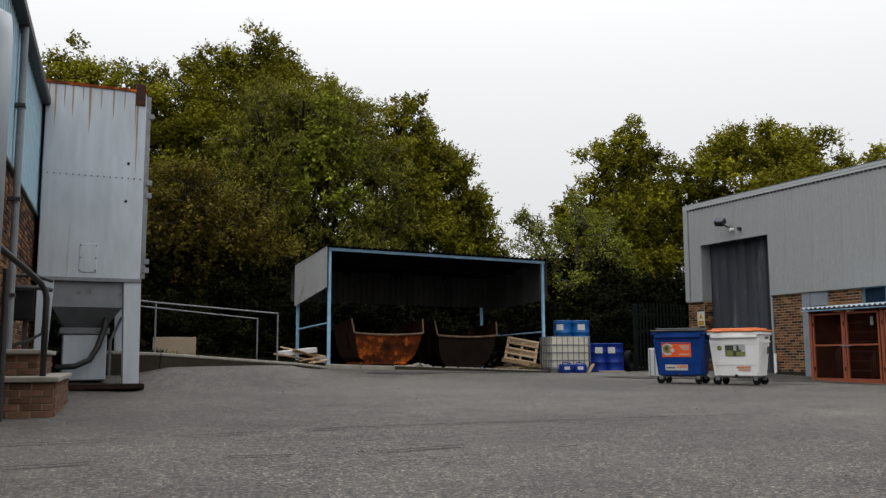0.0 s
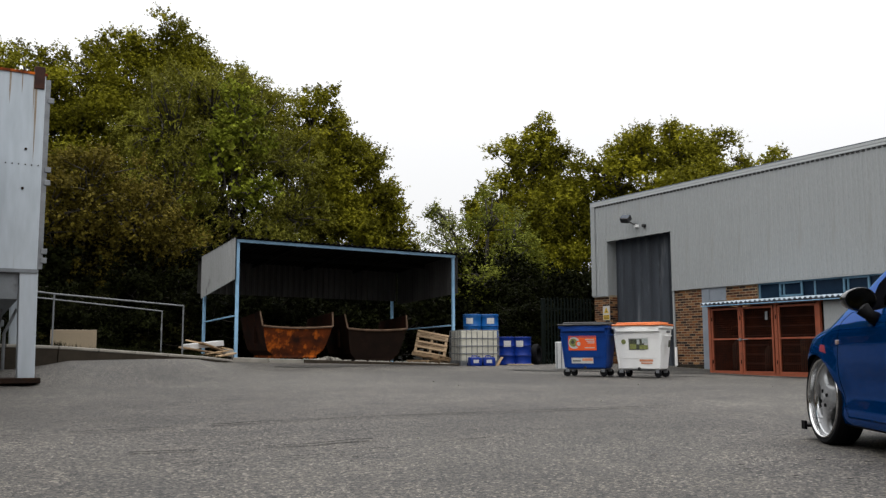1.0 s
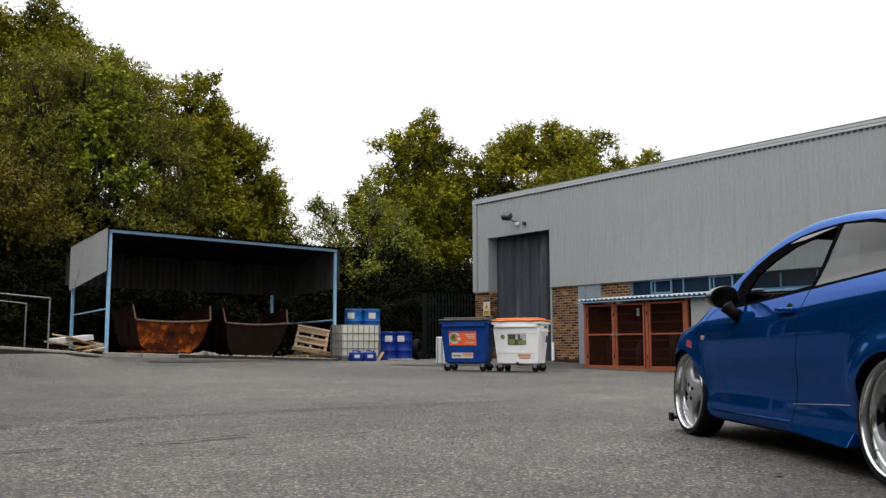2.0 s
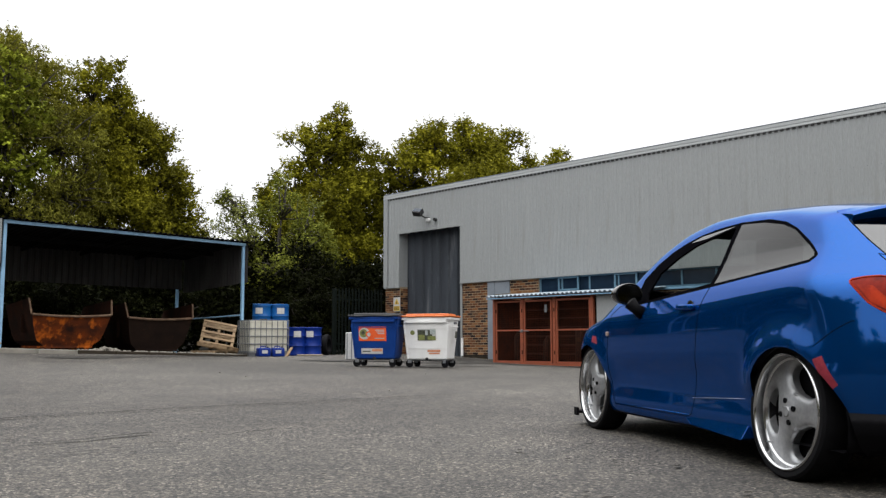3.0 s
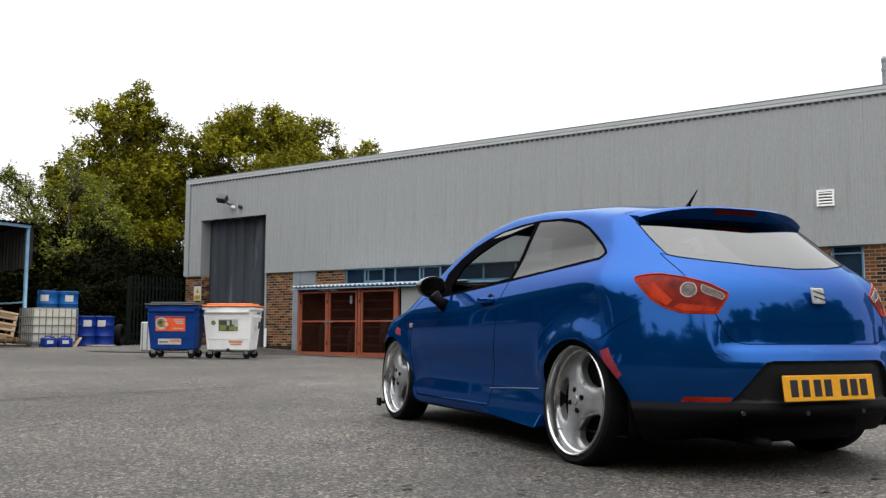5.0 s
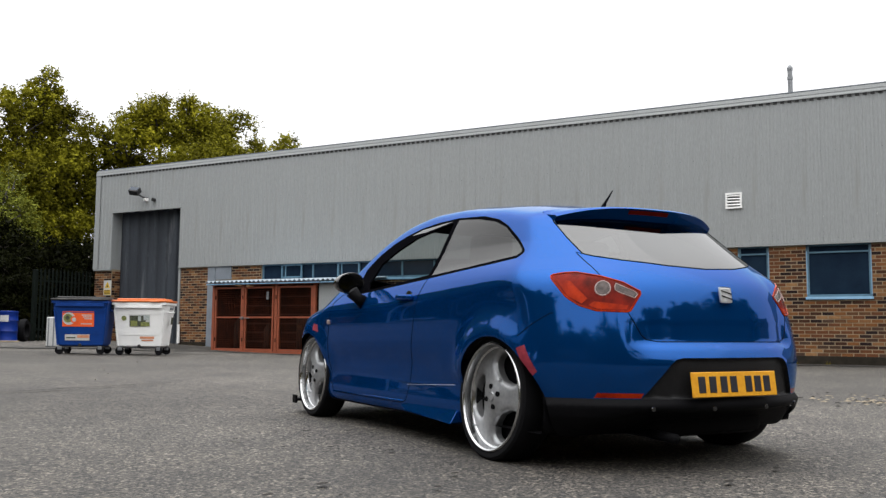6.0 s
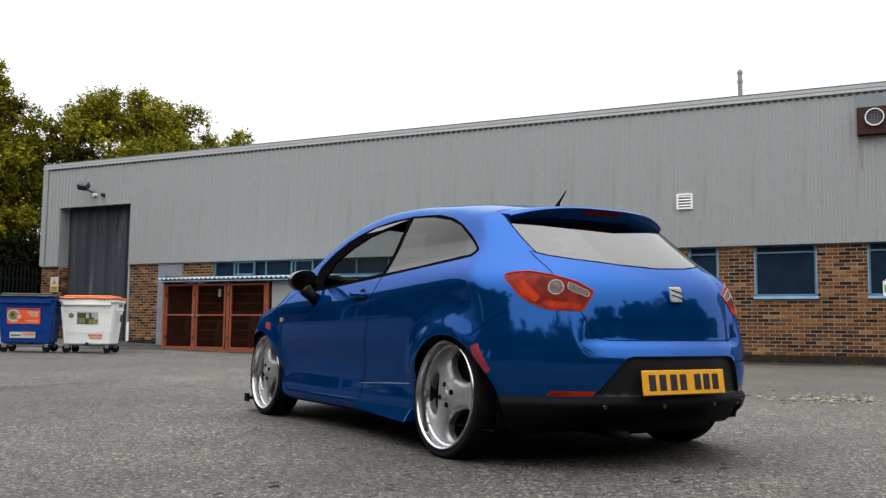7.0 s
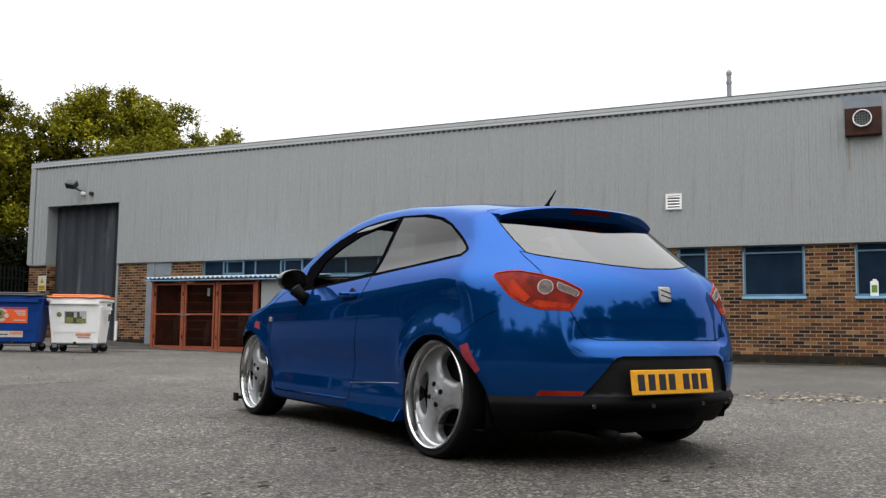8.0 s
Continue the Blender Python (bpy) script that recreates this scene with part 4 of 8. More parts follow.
def take(bm, poly, along, keep):
    """Cuts a convex outline into the skin and lifts that piece out. along: the way the outline is pushed; keep: which faces may be cut."""
    d = Vector(along).normalized()
    if abs(d.z) < 0.9:
        u, w = Vector((0, 0, 1)).cross(d).normalized(), Vector((0, 0, 1))
    pts = [u * a + w * b for a, b in poly]
    area = sum(a[0] * b[1] - b[0] * a[1] for a, b in zip(poly, poly[1:] + poly[:1]))
    if area < 0:
        pts.reverse()
    mid = sum(pts, Vector()) / len(pts)
    reach = max((p - mid).length for p in pts) + 0.08
    inside = [f for f in bm.faces if keep(f) and abs((f.calc_center_median() - mid).dot(u)) < reach and abs((f.calc_center_median() - mid).dot(w)) < reach]
    for p, q in zip(pts, pts[1:] + pts[:1]):
        no = (q - p).cross(d)
        if no.dot(mid - p) > 0:
            no.negate()
        vs, es = {v for f in inside for v in f.verts}, {e for f in inside for e in f.edges}
        res = bmesh.ops.bisect_plane(bm, geom=list(inside) + list(es) + list(vs), plane_co=p, plane_no=no, dist=1e-5)
        faces = {g for g in res["geom"] if isinstance(g, bmesh.types.BMFace)}
        inside = [f for f in faces if f.is_valid and (f.calc_center_median() - p).dot(no) < 0]
    return inside


def lift(bm, faces):
    """Moves faces into a bmesh of their own; also gives the loops along their rim."""
    out, made = bmesh.new(), {}
    inside = set(faces)
    rim = [(e.verts[0].co.copy(), e.verts[1].co.copy()) for e in {e for f in faces for e in f.edges} if sum(g in inside for g in e.link_faces) == 1]
    for f in faces:
        vs = []
        for v in f.verts:
            if v not in made:
                made[v] = out.verts.new(v.co)
            vs.append(made[v])
        out.faces.new(vs)
    bmesh.ops.delete(bm, geom=faces, context="FACES")
    return out, rim


def chains(rim):
    """Joins loose rim edges into runs of points."""
    key = lambda p: (round(p.x, 4), round(p.y, 4), round(p.z, 4))
    near = {}
    for a, b in rim:
        near.setdefault(key(a), []).append(b)
        near.setdefault(key(b), []).append(a)
    left = {frozenset((key(a), key(b))) for a, b in rim}
    runs = []
    while left:
        k = next(iter(left))
        a = min(k)
        run, cur = [Vector(a)], a
        while True:
            nxt = [q for q in near[cur] if frozenset((cur, key(q))) in left]
            if not nxt:
                break
            left.discard(frozenset((cur, key(nxt[0]))))
            cur = key(nxt[0])
            run.append(Vector(cur))
        if len(run) > 2:
            runs.append(run)
    return runs


def seam(rim, r=0.0028, ok=lambda p: True):
    bm = bmesh.new()
    for run in chains(rim):
        run = [p for p in run if ok(p)]
        slim = [run[0]] if run else []
        for p in run[1:]:
            if (p - slim[-1]).length > 0.012:
                slim.append(p)
        if len(slim) > 2:
            tube(slim, r, bm, 5, False)
    return bm


def thicken(bm, t):
    """Turns a skin into a shell of thickness t, inwards."""
    bmesh.ops.recalc_face_normals(bm, faces=bm.faces[:])
    bm.normal_update()
    return bmesh.ops.solidify(bm, geom=bm.faces[:], thickness=t)


def mirrored(poly):
    return [(-a, b) for a, b in poly]


def arc(cx, cz, rx, rz, a0, a1, n):
    return [(cx + rx * math.cos(radians(a0 + (a1 - a0) * i / n)), cz + rz * math.sin(radians(a0 + (a1 - a0) * i / n))) for i in range(n)]


def smooth_part(name, bm, material, parent, label="", angle=32):
    return part(name, bm, material, parent, label, True, angle)


def build_wheel(parent, x, y, z, camber, turn, left):
    """Deep-dished three-spoke wheel; +y of the wheel faces outwards."""
    root = new("wheel")
    root.parent = parent
    root.matrix_local = pose(x, y, z, camber, 0, 0) @ (Matrix() if left else pose(0, 0, 0, 0, 0, 180)) @ pose(0, 0, 0, 0, turn, 0)
    R = 0.262
    tyre = [(0.250, -0.155), (0.268, -0.170), (0.288, -0.172), (0.301, -0.155), (0.305, -0.13), (0.3055, -0.08), (0.305, -0.03), (0.300, -0.008), (0.288, 0.002), (0.272, 0.002), (0.262, -0.004), (0.250, -0.008)]
    smooth_part("tyre", lathe(tyre), RUBBER, root, "stretched low-profile black tyre")
    lip = [(0.250, -0.14), (0.226, -0.13), (0.222, -0.06), (0.226, -0.045), (0.243, -0.035), (0.247, -0.004), (0.250, 0.004), (0.256, 0.007), (0.262, 0.004), (0.264, -0.004), (0.255, -0.012)]
    smooth_part("rim", lathe(lip, 96), POLISHED, root, "polished deep-dish rim lip", 50)
    # three broad spokes that part from the hub and flare into the rim
    bm = bmesh.new()
    n_r, n_s = 36, 18
    def half_width(r):
        q = (r - 0.163) / 0.064
        return 60.0 - (37.0 * math.sqrt(1 - q * q) if abs(q) < 1 else 0.0)
    def face_y(r):
        return -0.014 - 0.026 * math.sin(min(1, max(0, (r - 0.05) / 0.19)) * math.pi / 2) + 0.010 * math.exp(-(r / 0.04) ** 2)
    for k in range(3):
        grid = []
        for i in range(n_r + 1):
            r = 0.026 + (0.238 - 0.026) * i / n_r
            row = []
            for j in range(n_s + 1):
                s = -1 + 2 * j / n_s
                a = radians(120 * k + s * half_width(r))
                t = max(0, (r - 0.09) / 0.15)
                y = face_y(r) - (0.016 * s ** 6 if t > 0 else 0)
                row.append(bm.verts.new((r * math.cos(a), y, r * math.sin(a))))
            grid.append(row)
        for p, q in zip(grid, grid[1:]):
            for j in range(n_s):
                bm.faces.new((p[j], p[j + 1], q[j + 1], q[j]))
    bmesh.ops.remove_doubles(bm, verts=bm.verts[:], dist=0.0004)
    bmesh.ops.recalc_face_normals(bm, faces=bm.faces[:])
    if sum(f.normal.y for f in bm.faces) < 0:
        bmesh.ops.reverse_faces(bm, faces=bm.faces[:])
    edge = [e for e in bm.edges if e.is_boundary and (e.verts[0].co.xz.length > 0.08)]
    ext = bmesh.ops.extrude_edge_only(bm, edges=edge)
    for v in ext["geom"]:
        if isinstance(v, bmesh.types.BMVert):
            v.co.y -= 0.035
            v.co.x *= 0.985
            v.co.z *= 0.985
    smooth_part("spokes", bm, ALLOY, root, "three broad brushed alloy spokes", 35)
    hub = lathe([(0.0, -0.004), (0.020, -0.004), (0.026, -0.010), (0.028, -0.030)], 32)
    smooth_part("centre_cap", hub, ALLOY, root)
    for k in range(4):
        a = radians(45 + 90 * k)
        hole = lathe([(0.0, 0.0), (0.0115, 0.0), (0.0125, 0.003), (0.0125, -0.02)], 16)
        hole.transform(Matrix.Translation((0.050 * math.cos(a), face_y(0.05) + 0.002, 0.050 * math.sin(a))))
        part("bolt", hole, TRIM, root)
    part("valve", tube([(0.205, -0.035, 0.06), (0.198, -0.005, 0.058)], 0.004, None, 8), CHROME, root)
    drum = lathe([(0.0, -0.10), (0.19, -0.10), (0.205, -0.12), (0.2, -0.16)], 40)
    smooth_part("brake_disc", drum, TRIM, root)
    return root


def build_car():
    car = thing("car", "lowered blue three-door hatchback on deep-dish alloy wheels, parked", "car", 4.625, 1.439, 0.0, 57.26)
    bm = hull_mesh()
    side_l, side_r = (lambda f: f.calc_center_median().y > 0.3), (lambda f: f.calc_center_median().y < -0.3)
    Y = (0, -1, 0)      # with this way the outline's first number is x
    # openings for the wheels
    for side in (side_l, side_r):
        low = lambda f, side=side: side(f) and f.calc_center_median().z < 0.8
        for c, r in ((-0.045, 0.345), (2.50, 0.335)):
            lift(bm, take(bm, arc(c, 0.265, r, 0.328, 0, 360, 40), Y, low))[0].free()
            lift(bm, take(bm, [(c - r, 0.0), (c + r, 0.0), (c + r * 0.97, 0.27), (c - r * 0.97, 0.27)], Y, low))[0].free()
    # glass of the two sides
    dlo = [(1.735, 0.846), (1.775, 0.91), (1.780, 1.017), (1.665, 1.107), (1.525, 1.172), (1.366, 1.215), (1.203, 1.245), (1.0, 1.261), (0.763, 1.264), (0.464, 1.243), (0.292, 1.207), (0.171, 1.161), (0.035, 1.091), (-0.099, 1.015), (-0.119, 0.997), (-0.097, 0.971), (0.147, 0.948), (0.515, 0.922), (0.726, 0.909), (1.154, 0.879), (1.492, 0.856)]
    door_pane = [(1.565, 0.872), (1.615, 0.918), (1.57, 1.045), (1.411, 1.122), (1.213, 1.187), (0.955, 1.224), (0.815, 1.240), (0.80, 1.235), (0.770, 0.930)]
    back_pane = [(0.752, 1.252), (0.514, 1.232), (0.311, 1.197), (0.179, 1.153), (-0.077, 1.018), (-0.095, 1.002), (-0.077, 0.983), (0.35, 0.948), (0.722, 0.925)]
    visor = [(1.35, 1.201), (1.193, 1.236), (0.912, 1.250), (0.775, 1.252), (0.790, 1.226), (1.113, 1.216), (1.28, 1.196)]
    for side, sgn in ((side_l, 1), (side_r, -1)):
        high = lambda f, side=side: side(f) and f.calc_center_median().z > 0.8
        trim, rim = lift(bm, take(bm, dlo, Y, high))
        for name, poly, m in (("front_side_window", door_pane, SIDEGLASS), ("rear_side_window", back_pane, TINTGLASS)):
            pane, edge = lift(trim, take(trim, poly, Y, lambda f: True))
            if name == "rear_side_window":
                smooth_part(name, pane, m, car, "tinted rear quarter window").visible_shadow = False
            else:
                pane.free()
        strip, _ = lift(trim, take(trim, visor, Y, lambda f: True))
        smooth_part("wind_deflector", strip, VISOR, car, "grey see-through wind deflector strip")
        thicken(trim, 0.012)
        smooth_part("window_trim", trim, WINDOWTRIM, car)
        part("window_seal", seam(rim, 0.0022), GAP, car)
    # windscreen
    screen, rim = lift(bm, take(bm, [(-0.62, 0.985), (-0.3, 0.95), (0.3, 0.95), (0.62, 0.985), (0.60, 1.05), (0.50, 1.245), (0.3, 1.285), (-0.3, 1.285), (-0.50, 1.245), (-0.60, 1.05)], (1, 0, 0), lambda f: f.calc_center_median().x > 1.2))
    smooth_part("windscreen", screen, SIDEGLASS, car).visible_shadow = False
    part("windscreen_seal", seam(rim, 0.005), GAP, car)
    # tail lamps, wrapped round the corners
    lamp = [(0.26, 0.874), (0.205, 0.884), (0.148, 0.886), (0.043, 0.868), (-0.060, 0.839), (-0.136, 0.798), (-0.140, 0.790), (-0.097, 0.711), (-0.085, 0.706), (0.050, 0.710), (0.126, 0.734), (0.185, 0.771), (0.262, 0.862)]
    for sgn in (1, -1):
        way = Vector((1, -sgn, 0))
        poly = lamp if sgn > 0 else mirrored(lamp)
        shell, rim = lift(bm, take(bm, [(a, b) for a, b in poly], way, lambda f, s=sgn: f.calc_center_median().y * s > 0.15 and f.calc_center_median().x < 0.0))
        clear, rim1 = lift(shell, take(shell, [(c * (1 if sgn > 0 else -1), d) for c, d in ((-0.124, 0.793), (-0.126, 0.786), (-0.114, 0.768), (-0.032, 0.799), (-0.026, 0.815), (-0.032, 0.834))], way, lambda f: True))
        ring, rim2 = lift(shell, take(shell, arc(0.024 * sgn, 0.811, 0.034, 0.033, 0, 360, 20), way, lambda f: True))
        dark, _ = lift(shell, take(shell, [(c * sgn, d) for c, d in ((-0.082, 0.716), (0.045, 0.719), (0.085, 0.735), (0.06, 0.752), (-0.088, 0.735))], way, lambda f: True))
        side_glow, _ = lift(shell, take(shell, [(c * sgn, d) for c, d in ((0.18, 0.778), (0.235, 0.855), (0.17, 0.845), (0.09, 0.765), (0.115, 0.742))], way, lambda f: True))
        unit = new("tail_lamp")
        unit.parent = car
        unit["label"] = "red wrap-round tail lamp with clear round reversing light"
        smooth_part("lens", shell, REDLENS, unit)
        smooth_part("indicator", clear, CLEARLENS, unit, "clear narrow indicator lens")
        smooth_part("reversing_light", ring, CLEARLENS, unit, "round clear reversing light")
        smooth_part("lower_lens", dark, LENSGLOW, unit, "bright orange-red lower lens")
        smooth_part("lower_lens", side_glow, LENSGLOW, unit, "bright orange-red lower lens")
        part("lens_edge", seam(rim, 0.0048), LENSGLOW, unit)
        part("light_ring", seam(rim2, 0.0030), RINGWHITE, unit, "pale ring round the reversing light")
        part("indicator_edge", seam(rim1, 0.0022), RINGWHITE, unit)
        part("lamp_seal", seam(rim, 0.0032), GAP, unit)
    # rear window, then the tailgate round it
    behind = lambda f: f.calc_center_median().x < 0.05
    X = (1, 0, 0)
    pane = [(0.520, 1.172), (0.30, 1.20), (-0.30, 1.20), (-0.520, 1.172), (-0.532, 1.06), (-0.535, 0.982), (-0.50, 0.968), (-0.405, 0.949), (-0.21, 0.925), (0.0, 0.915), (0.21, 0.925), (0.405, 0.949), (0.50, 0.968), (0.535, 0.982), (0.532, 1.06)]
    rear_glass, rim = lift(bm, take(bm, pane, X, behind))
    smooth_part("rear_window", rear_glass, REARGLASS, car, "raked dark-tinted rear window")
    part("rear_window_seal", seam(rim, 0.003), GAP, car)
    gate = [(0.555, 0.985), (0.560, 0.86), (0.50, 0.71), (0.452, 0.605), (0.43, 0.585), (0.38, 0.575), (-0.38, 0.575), (-0.43, 0.585), (-0.452, 0.605), (-0.50, 0.71), (-0.560, 0.86), (-0.555, 0.985), (-0.54, 1.19), (0.54, 1.19)]
    lid, rim = lift(bm, take(bm, gate, X, behind))
    smooth_part("tailgate", lid, PAINT, car)
    part("tailgate_gap", seam(rim, 0.0022, lambda p: p.z < 0.99), GAP, car)
    # black lower bumper and number plate recess
    insert, rim = lift(bm, take(bm, [(0.47, 0.325), (0.36, 0.475), (0.335, 0.497), (0.30, 0.505), (-0.30, 0.505), (-0.335, 0.497), (-0.36, 0.475), (-0.47, 0.325)], X, lambda f: f.calc_center_median().x < -0.3))
    for v in insert.verts:
        if not v.is_boundary:
            v.co.x += 0.022
    smooth_part("bumper_insert", insert, BUMPER, car, "matt black number plate recess", 60)
    valance, rim = lift(bm, take(bm, [(-1.0, 0.10), (-0.33, 0.10), (-0.33, 0.325), (-1.0, 0.325)], Y, lambda f: f.calc_center_median().x < -0.2 and f.normal.z > -0.7))
    for v in valance.verts:
        s = max(0.0, min(1.0, (0.325 - v.co.z) / 0.03)) * max(0, min(1, (v.co.z - 0.16) / 0.08))
        v.co.x -= 0.020 * s
        v.co.y += 0.016 * s * (1 if v.co.y > 0 else -1) * min(1, abs(v.co.y) / 0.3)
    smooth_part("rear_valance", valance, TRIM, car, "matt black lower bumper with parking sensors", 45)
    for y in (-0.44, -0.16, 0.16, 0.44):
        x = -0.785 + 0.40 * (abs(y) / 0.8) ** 2.6
        part("parking_sensor", place(lathe([(0.0, 0.004), (0.010, 0.004), (0.0115, 0.0)], 16), pose(x - 0.012, y, 0.285, 0, 0, 90)), GLOSSBLACK, car)
    for sgn in (1, -1):
        strip, _ = lift(bm, take(bm, [(y * sgn, z) for y, z in ((0.47, 0.329), (0.635, 0.329), (0.625, 0.350), (0.46, 0.350))], X, lambda f, s=sgn: f.calc_center_median().x < -0.3 and f.calc_center_median().y * s > 0.2))
        smooth_part("rear_reflector", strip, LENSGLOW, car, "narrow red bumper reflector")
    # tape over the arches
    tape, _ = lift(bm, take(bm, [(-0.268, 0.540), (-0.312, 0.556), (-0.372, 0.437), (-0.336, 0.408)], Y, side_l))
    smooth_part("tape", tape, PINKTAPE, car, "strip of dull red tape")
    tape, _ = lift(bm, take(bm, [(2.30, 0.600), (2.40, 0.615), (2.40, 0.66), (2.33, 0.655)], Y, side_l))
    smooth_part("tape", tape, PINKTAPE, car, "strip of dull red tape")
    # painted bumper skin behind the rear arches
    rear_skin, rim = lift(bm, take(bm, [(-0.262, 0.595), (-0.40, 0.700), (-1.2, 0.700), (-1.2, 0.327), (-0.262, 0.327)], Y, lambda f: f.calc_center_median().x < -0.2 and f.calc_center_median().z < 0.75))
    bumper = smooth_part("rear_bumper", rear_skin, PAINT, car)
    for sgn in (1, -1):
        part("bumper_gap", seam(rim, 0.0018, lambda p, s=sgn: -0.41 < p.x and abs(p.z - 0.595 - (-0.262 - p.x) * 0.761) < 0.012 and p.y * s > 0.3), GAP, bumper)
    # doors
    door = [(0.737, 0.925), (0.775, 0.80), (0.845, 0.55), (0.915, 0.30), (0.96, 0.215), (1.03, 0.200), (2.06, 0.200), (2.12, 0.26), (2.145, 0.55), (2.08, 0.80), (1.98, 0.852)]
    for side in (side_l, side_r):
        leaf, rim = lift(bm, take(bm, door, Y, lambda f, side=side: side(f) and f.calc_center_median().z < 1.0))
        d = smooth_part("door", leaf, PAINT, car)
        part("door_gap", seam(rim, 0.0020), GAP, d)
        if side is side_l:
            hm = box(0.825, 1.015, 0.832, 0.858, 0.790, 0.822, None, 0.010, 3)
            for v in hm.verts:
                v.co.z += 0.10 * (v.co.x - 0.92) * 0.3
                v.co.y += 0.012 * (1 - ((v.co.x - 0.92) / 0.1) ** 2)
            smooth_part("door_handle", hm, PAINT, d, "body-coloured pull handle", 60)
            cup = lathe([(0.0, 0.006), (0.03, 0.006), (0.05, 0.001)], 24)
            cup.transform(pose(0.905, 0.822, 0.795))
            smooth_part("handle_cup", cup, GLOSSBLACK, d)
            smooth_part("lower_moulding", tube([(0.99, 0.808, 0.212), (1.5, 0.808, 0.209), (2.08, 0.808, 0.205)], 0.004, None, 6), PAINT, d)
    for sg in (1, -1):
        sk = prism([(0.345, 0.140), (0.352, 0.208), (0.97, 0.212), (1.05, 0.190), (0.98, 0.160)], "y", 0.775 * sg, 0.832 * sg, None, 0.008)
        for v in sk.verts:
            f = max(0.0, min(1.0, (0.212 - v.co.z) / 0.072)) * max(0.0, min(1.0, (1.02 - v.co.x) / 0.66))
            if abs(v.co.y) > 0.80:
                v.co.y = sg * (0.806 + 0.050 * f)
        smooth_part("side_skirt", sk, PAINT, car, "blue side skirt flare")
    under, _ = lift(bm, [f for f in bm.faces if f.normal.z < -0.6 and f.calc_center_median().z < 0.3])
    smooth_part("underbody", under, TRIM, car)
    skin = bm.copy()
    smooth_part("body", bm, PAINT, car, "glossy metallic blue bodywork")
    lining = bmesh.new()
    keepers = [f for f in skin.faces if f.calc_center_median().z > 0.55]
    lining, _ = lift(skin, keepers)
    skin.free()
    bmesh.ops.recalc_face_normals(lining, faces=lining.faces[:])
    lining.normal_update()
    offs = {v: v.normal.copy() for v in lining.verts}
    for v in lining.verts:
        v.co -= offs[v] * 0.014
    smooth_part("inner_lining", lining, TRIM, car)
    # wheel housings and floor
    for x in (-0.045, 2.50):
        for s in (1, -1):
            hm = lathe([(0.345, 0.0), (0.345, 0.30), (0.0, 0.31)], 40)
            hm.transform(pose(x, 0.79 * s, 0.27) @ (pose(0, 0, 0, 0, 0, 180) if s > 0 else Matrix()))
            for v in hm.verts:
                v.co.z = max(v.co.z, 0.16)
            smooth_part("wheel_housing", hm, TRIM, car)
    part("floor_pan", box(-0.32, 2.75, -0.66, 0.66, 0.135, 0.16, None, 0.01), TRIM, car)
    # axle beam and tank added under the floor to block light; silencer, tail pipe
    part("rear_axle", box(-0.10, 0.06, -0.62, 0.62, 0.15, 0.25, None, 0.02), TRIM, car)
    part("tank_light_block", box(0.25, 0.85, -0.5, 0.5, 0.105, 0.17, None, 0.02), TRIM, car)
    smooth_part("silencer", box(-0.55, -0.28, -0.42, 0.30, 0.13, 0.25, None, 0.05, 2), TRIM, car, "dark rear silencer")
    smooth_part("tail_pipe", tube([(-0.40, 0.26, 0.16), (-0.58, 0.30, 0.155), (-0.70, 0.30, 0.15)], 0.022, None, 12), TRIM, car)
    # roof spoiler with the high brake light
    def wing(y):
        q = (abs(y) / 0.515) ** 2.4
        te, zt = -0.262 + 0.150 * q, 1.240 - 0.048 * q ** 1.4
        fx = te + 0.26 - 0.14 * q
        zr = float(ROOF(np.array([fx]))[0]) - 0.14 * y * y - 0.16 * y ** 4 + 0.004
        return [(fx, zr), (te + 0.10, max(zt, zt + (zr - zt) * 0.36) + 0.004), (te + 0.012, zt + 0.002), (te, zt - 0.006), (te + 0.016, zt - 0.030), (te + 0.040, zt - 0.066 + 0.026 * q), (te + 0.065, zt - 0.070 + 0.026 * q), (fx - 0.02, zt - 0.050)]
    sp = bmesh.new()
    ys = [-0.515 + 1.03 * i / 40 for i in range(41)]
    rows = [[sp.verts.new((x, y, z)) for x, z in wing(y)] for y in ys]
    for p, q in zip(rows, rows[1:]):
        for k in range(8):
            sp.faces.new((p[k], p[(k + 1) % 8], q[(k + 1) % 8], q[k]))
    sp.faces.new(rows[0])
    sp.faces.new(rows[-1][::-1])
    bmesh.ops.recalc_face_normals(sp, faces=sp.faces[:])
    smooth_part("spoiler", sp, PAINT, car, "body-coloured roof spoiler", 38)
    bl = bmesh.new()
    rows = []
    for i in range(13):
        y = -0.08 + 0.25 * i / 12
        w = wing(y)
        rows.append([bl.verts.new((w[3][0] - 0.003, y, w[3][1] - 0.010)), bl.verts.new((w[4][0] - 0.003, y, w[4][1] - 0.004))])
    for p, q in zip(rows, rows[1:]):
        bl.faces.new((p[0], q[0], q[1], p[1]))
    part("high_brake_light", bl, REDDARK, car, "dark red strip of high brake light", True)
    for sg in (1, -1):
        part("bumper_seam", tube([(-0.270, 0.836 * sg, 0.578), (-0.354, 0.798 * sg, 0.628), (-0.408, 0.734 * sg, 0.683), (-0.431, 0.694 * sg, 0.750)], 0.0016, None, 6), GAP, car)
        # the highlight on the sill's edge is drawn as a thin silver tube
        smooth_part("sill_highlight", tube([(0.345, 0.803 * sg, 0.337), (0.674, 0.804 * sg, 0.322), (0.945, 0.805 * sg, 0.308)], 0.0013, None, 6), SILVER, car, "thin silver line drawn as the highlight on the sill edge")
    part("bump_stop", place(disc(0.006, 0.004, 12), pose(0.069, 0.778, 0.89, 90, 0, 0)), GAP, car)
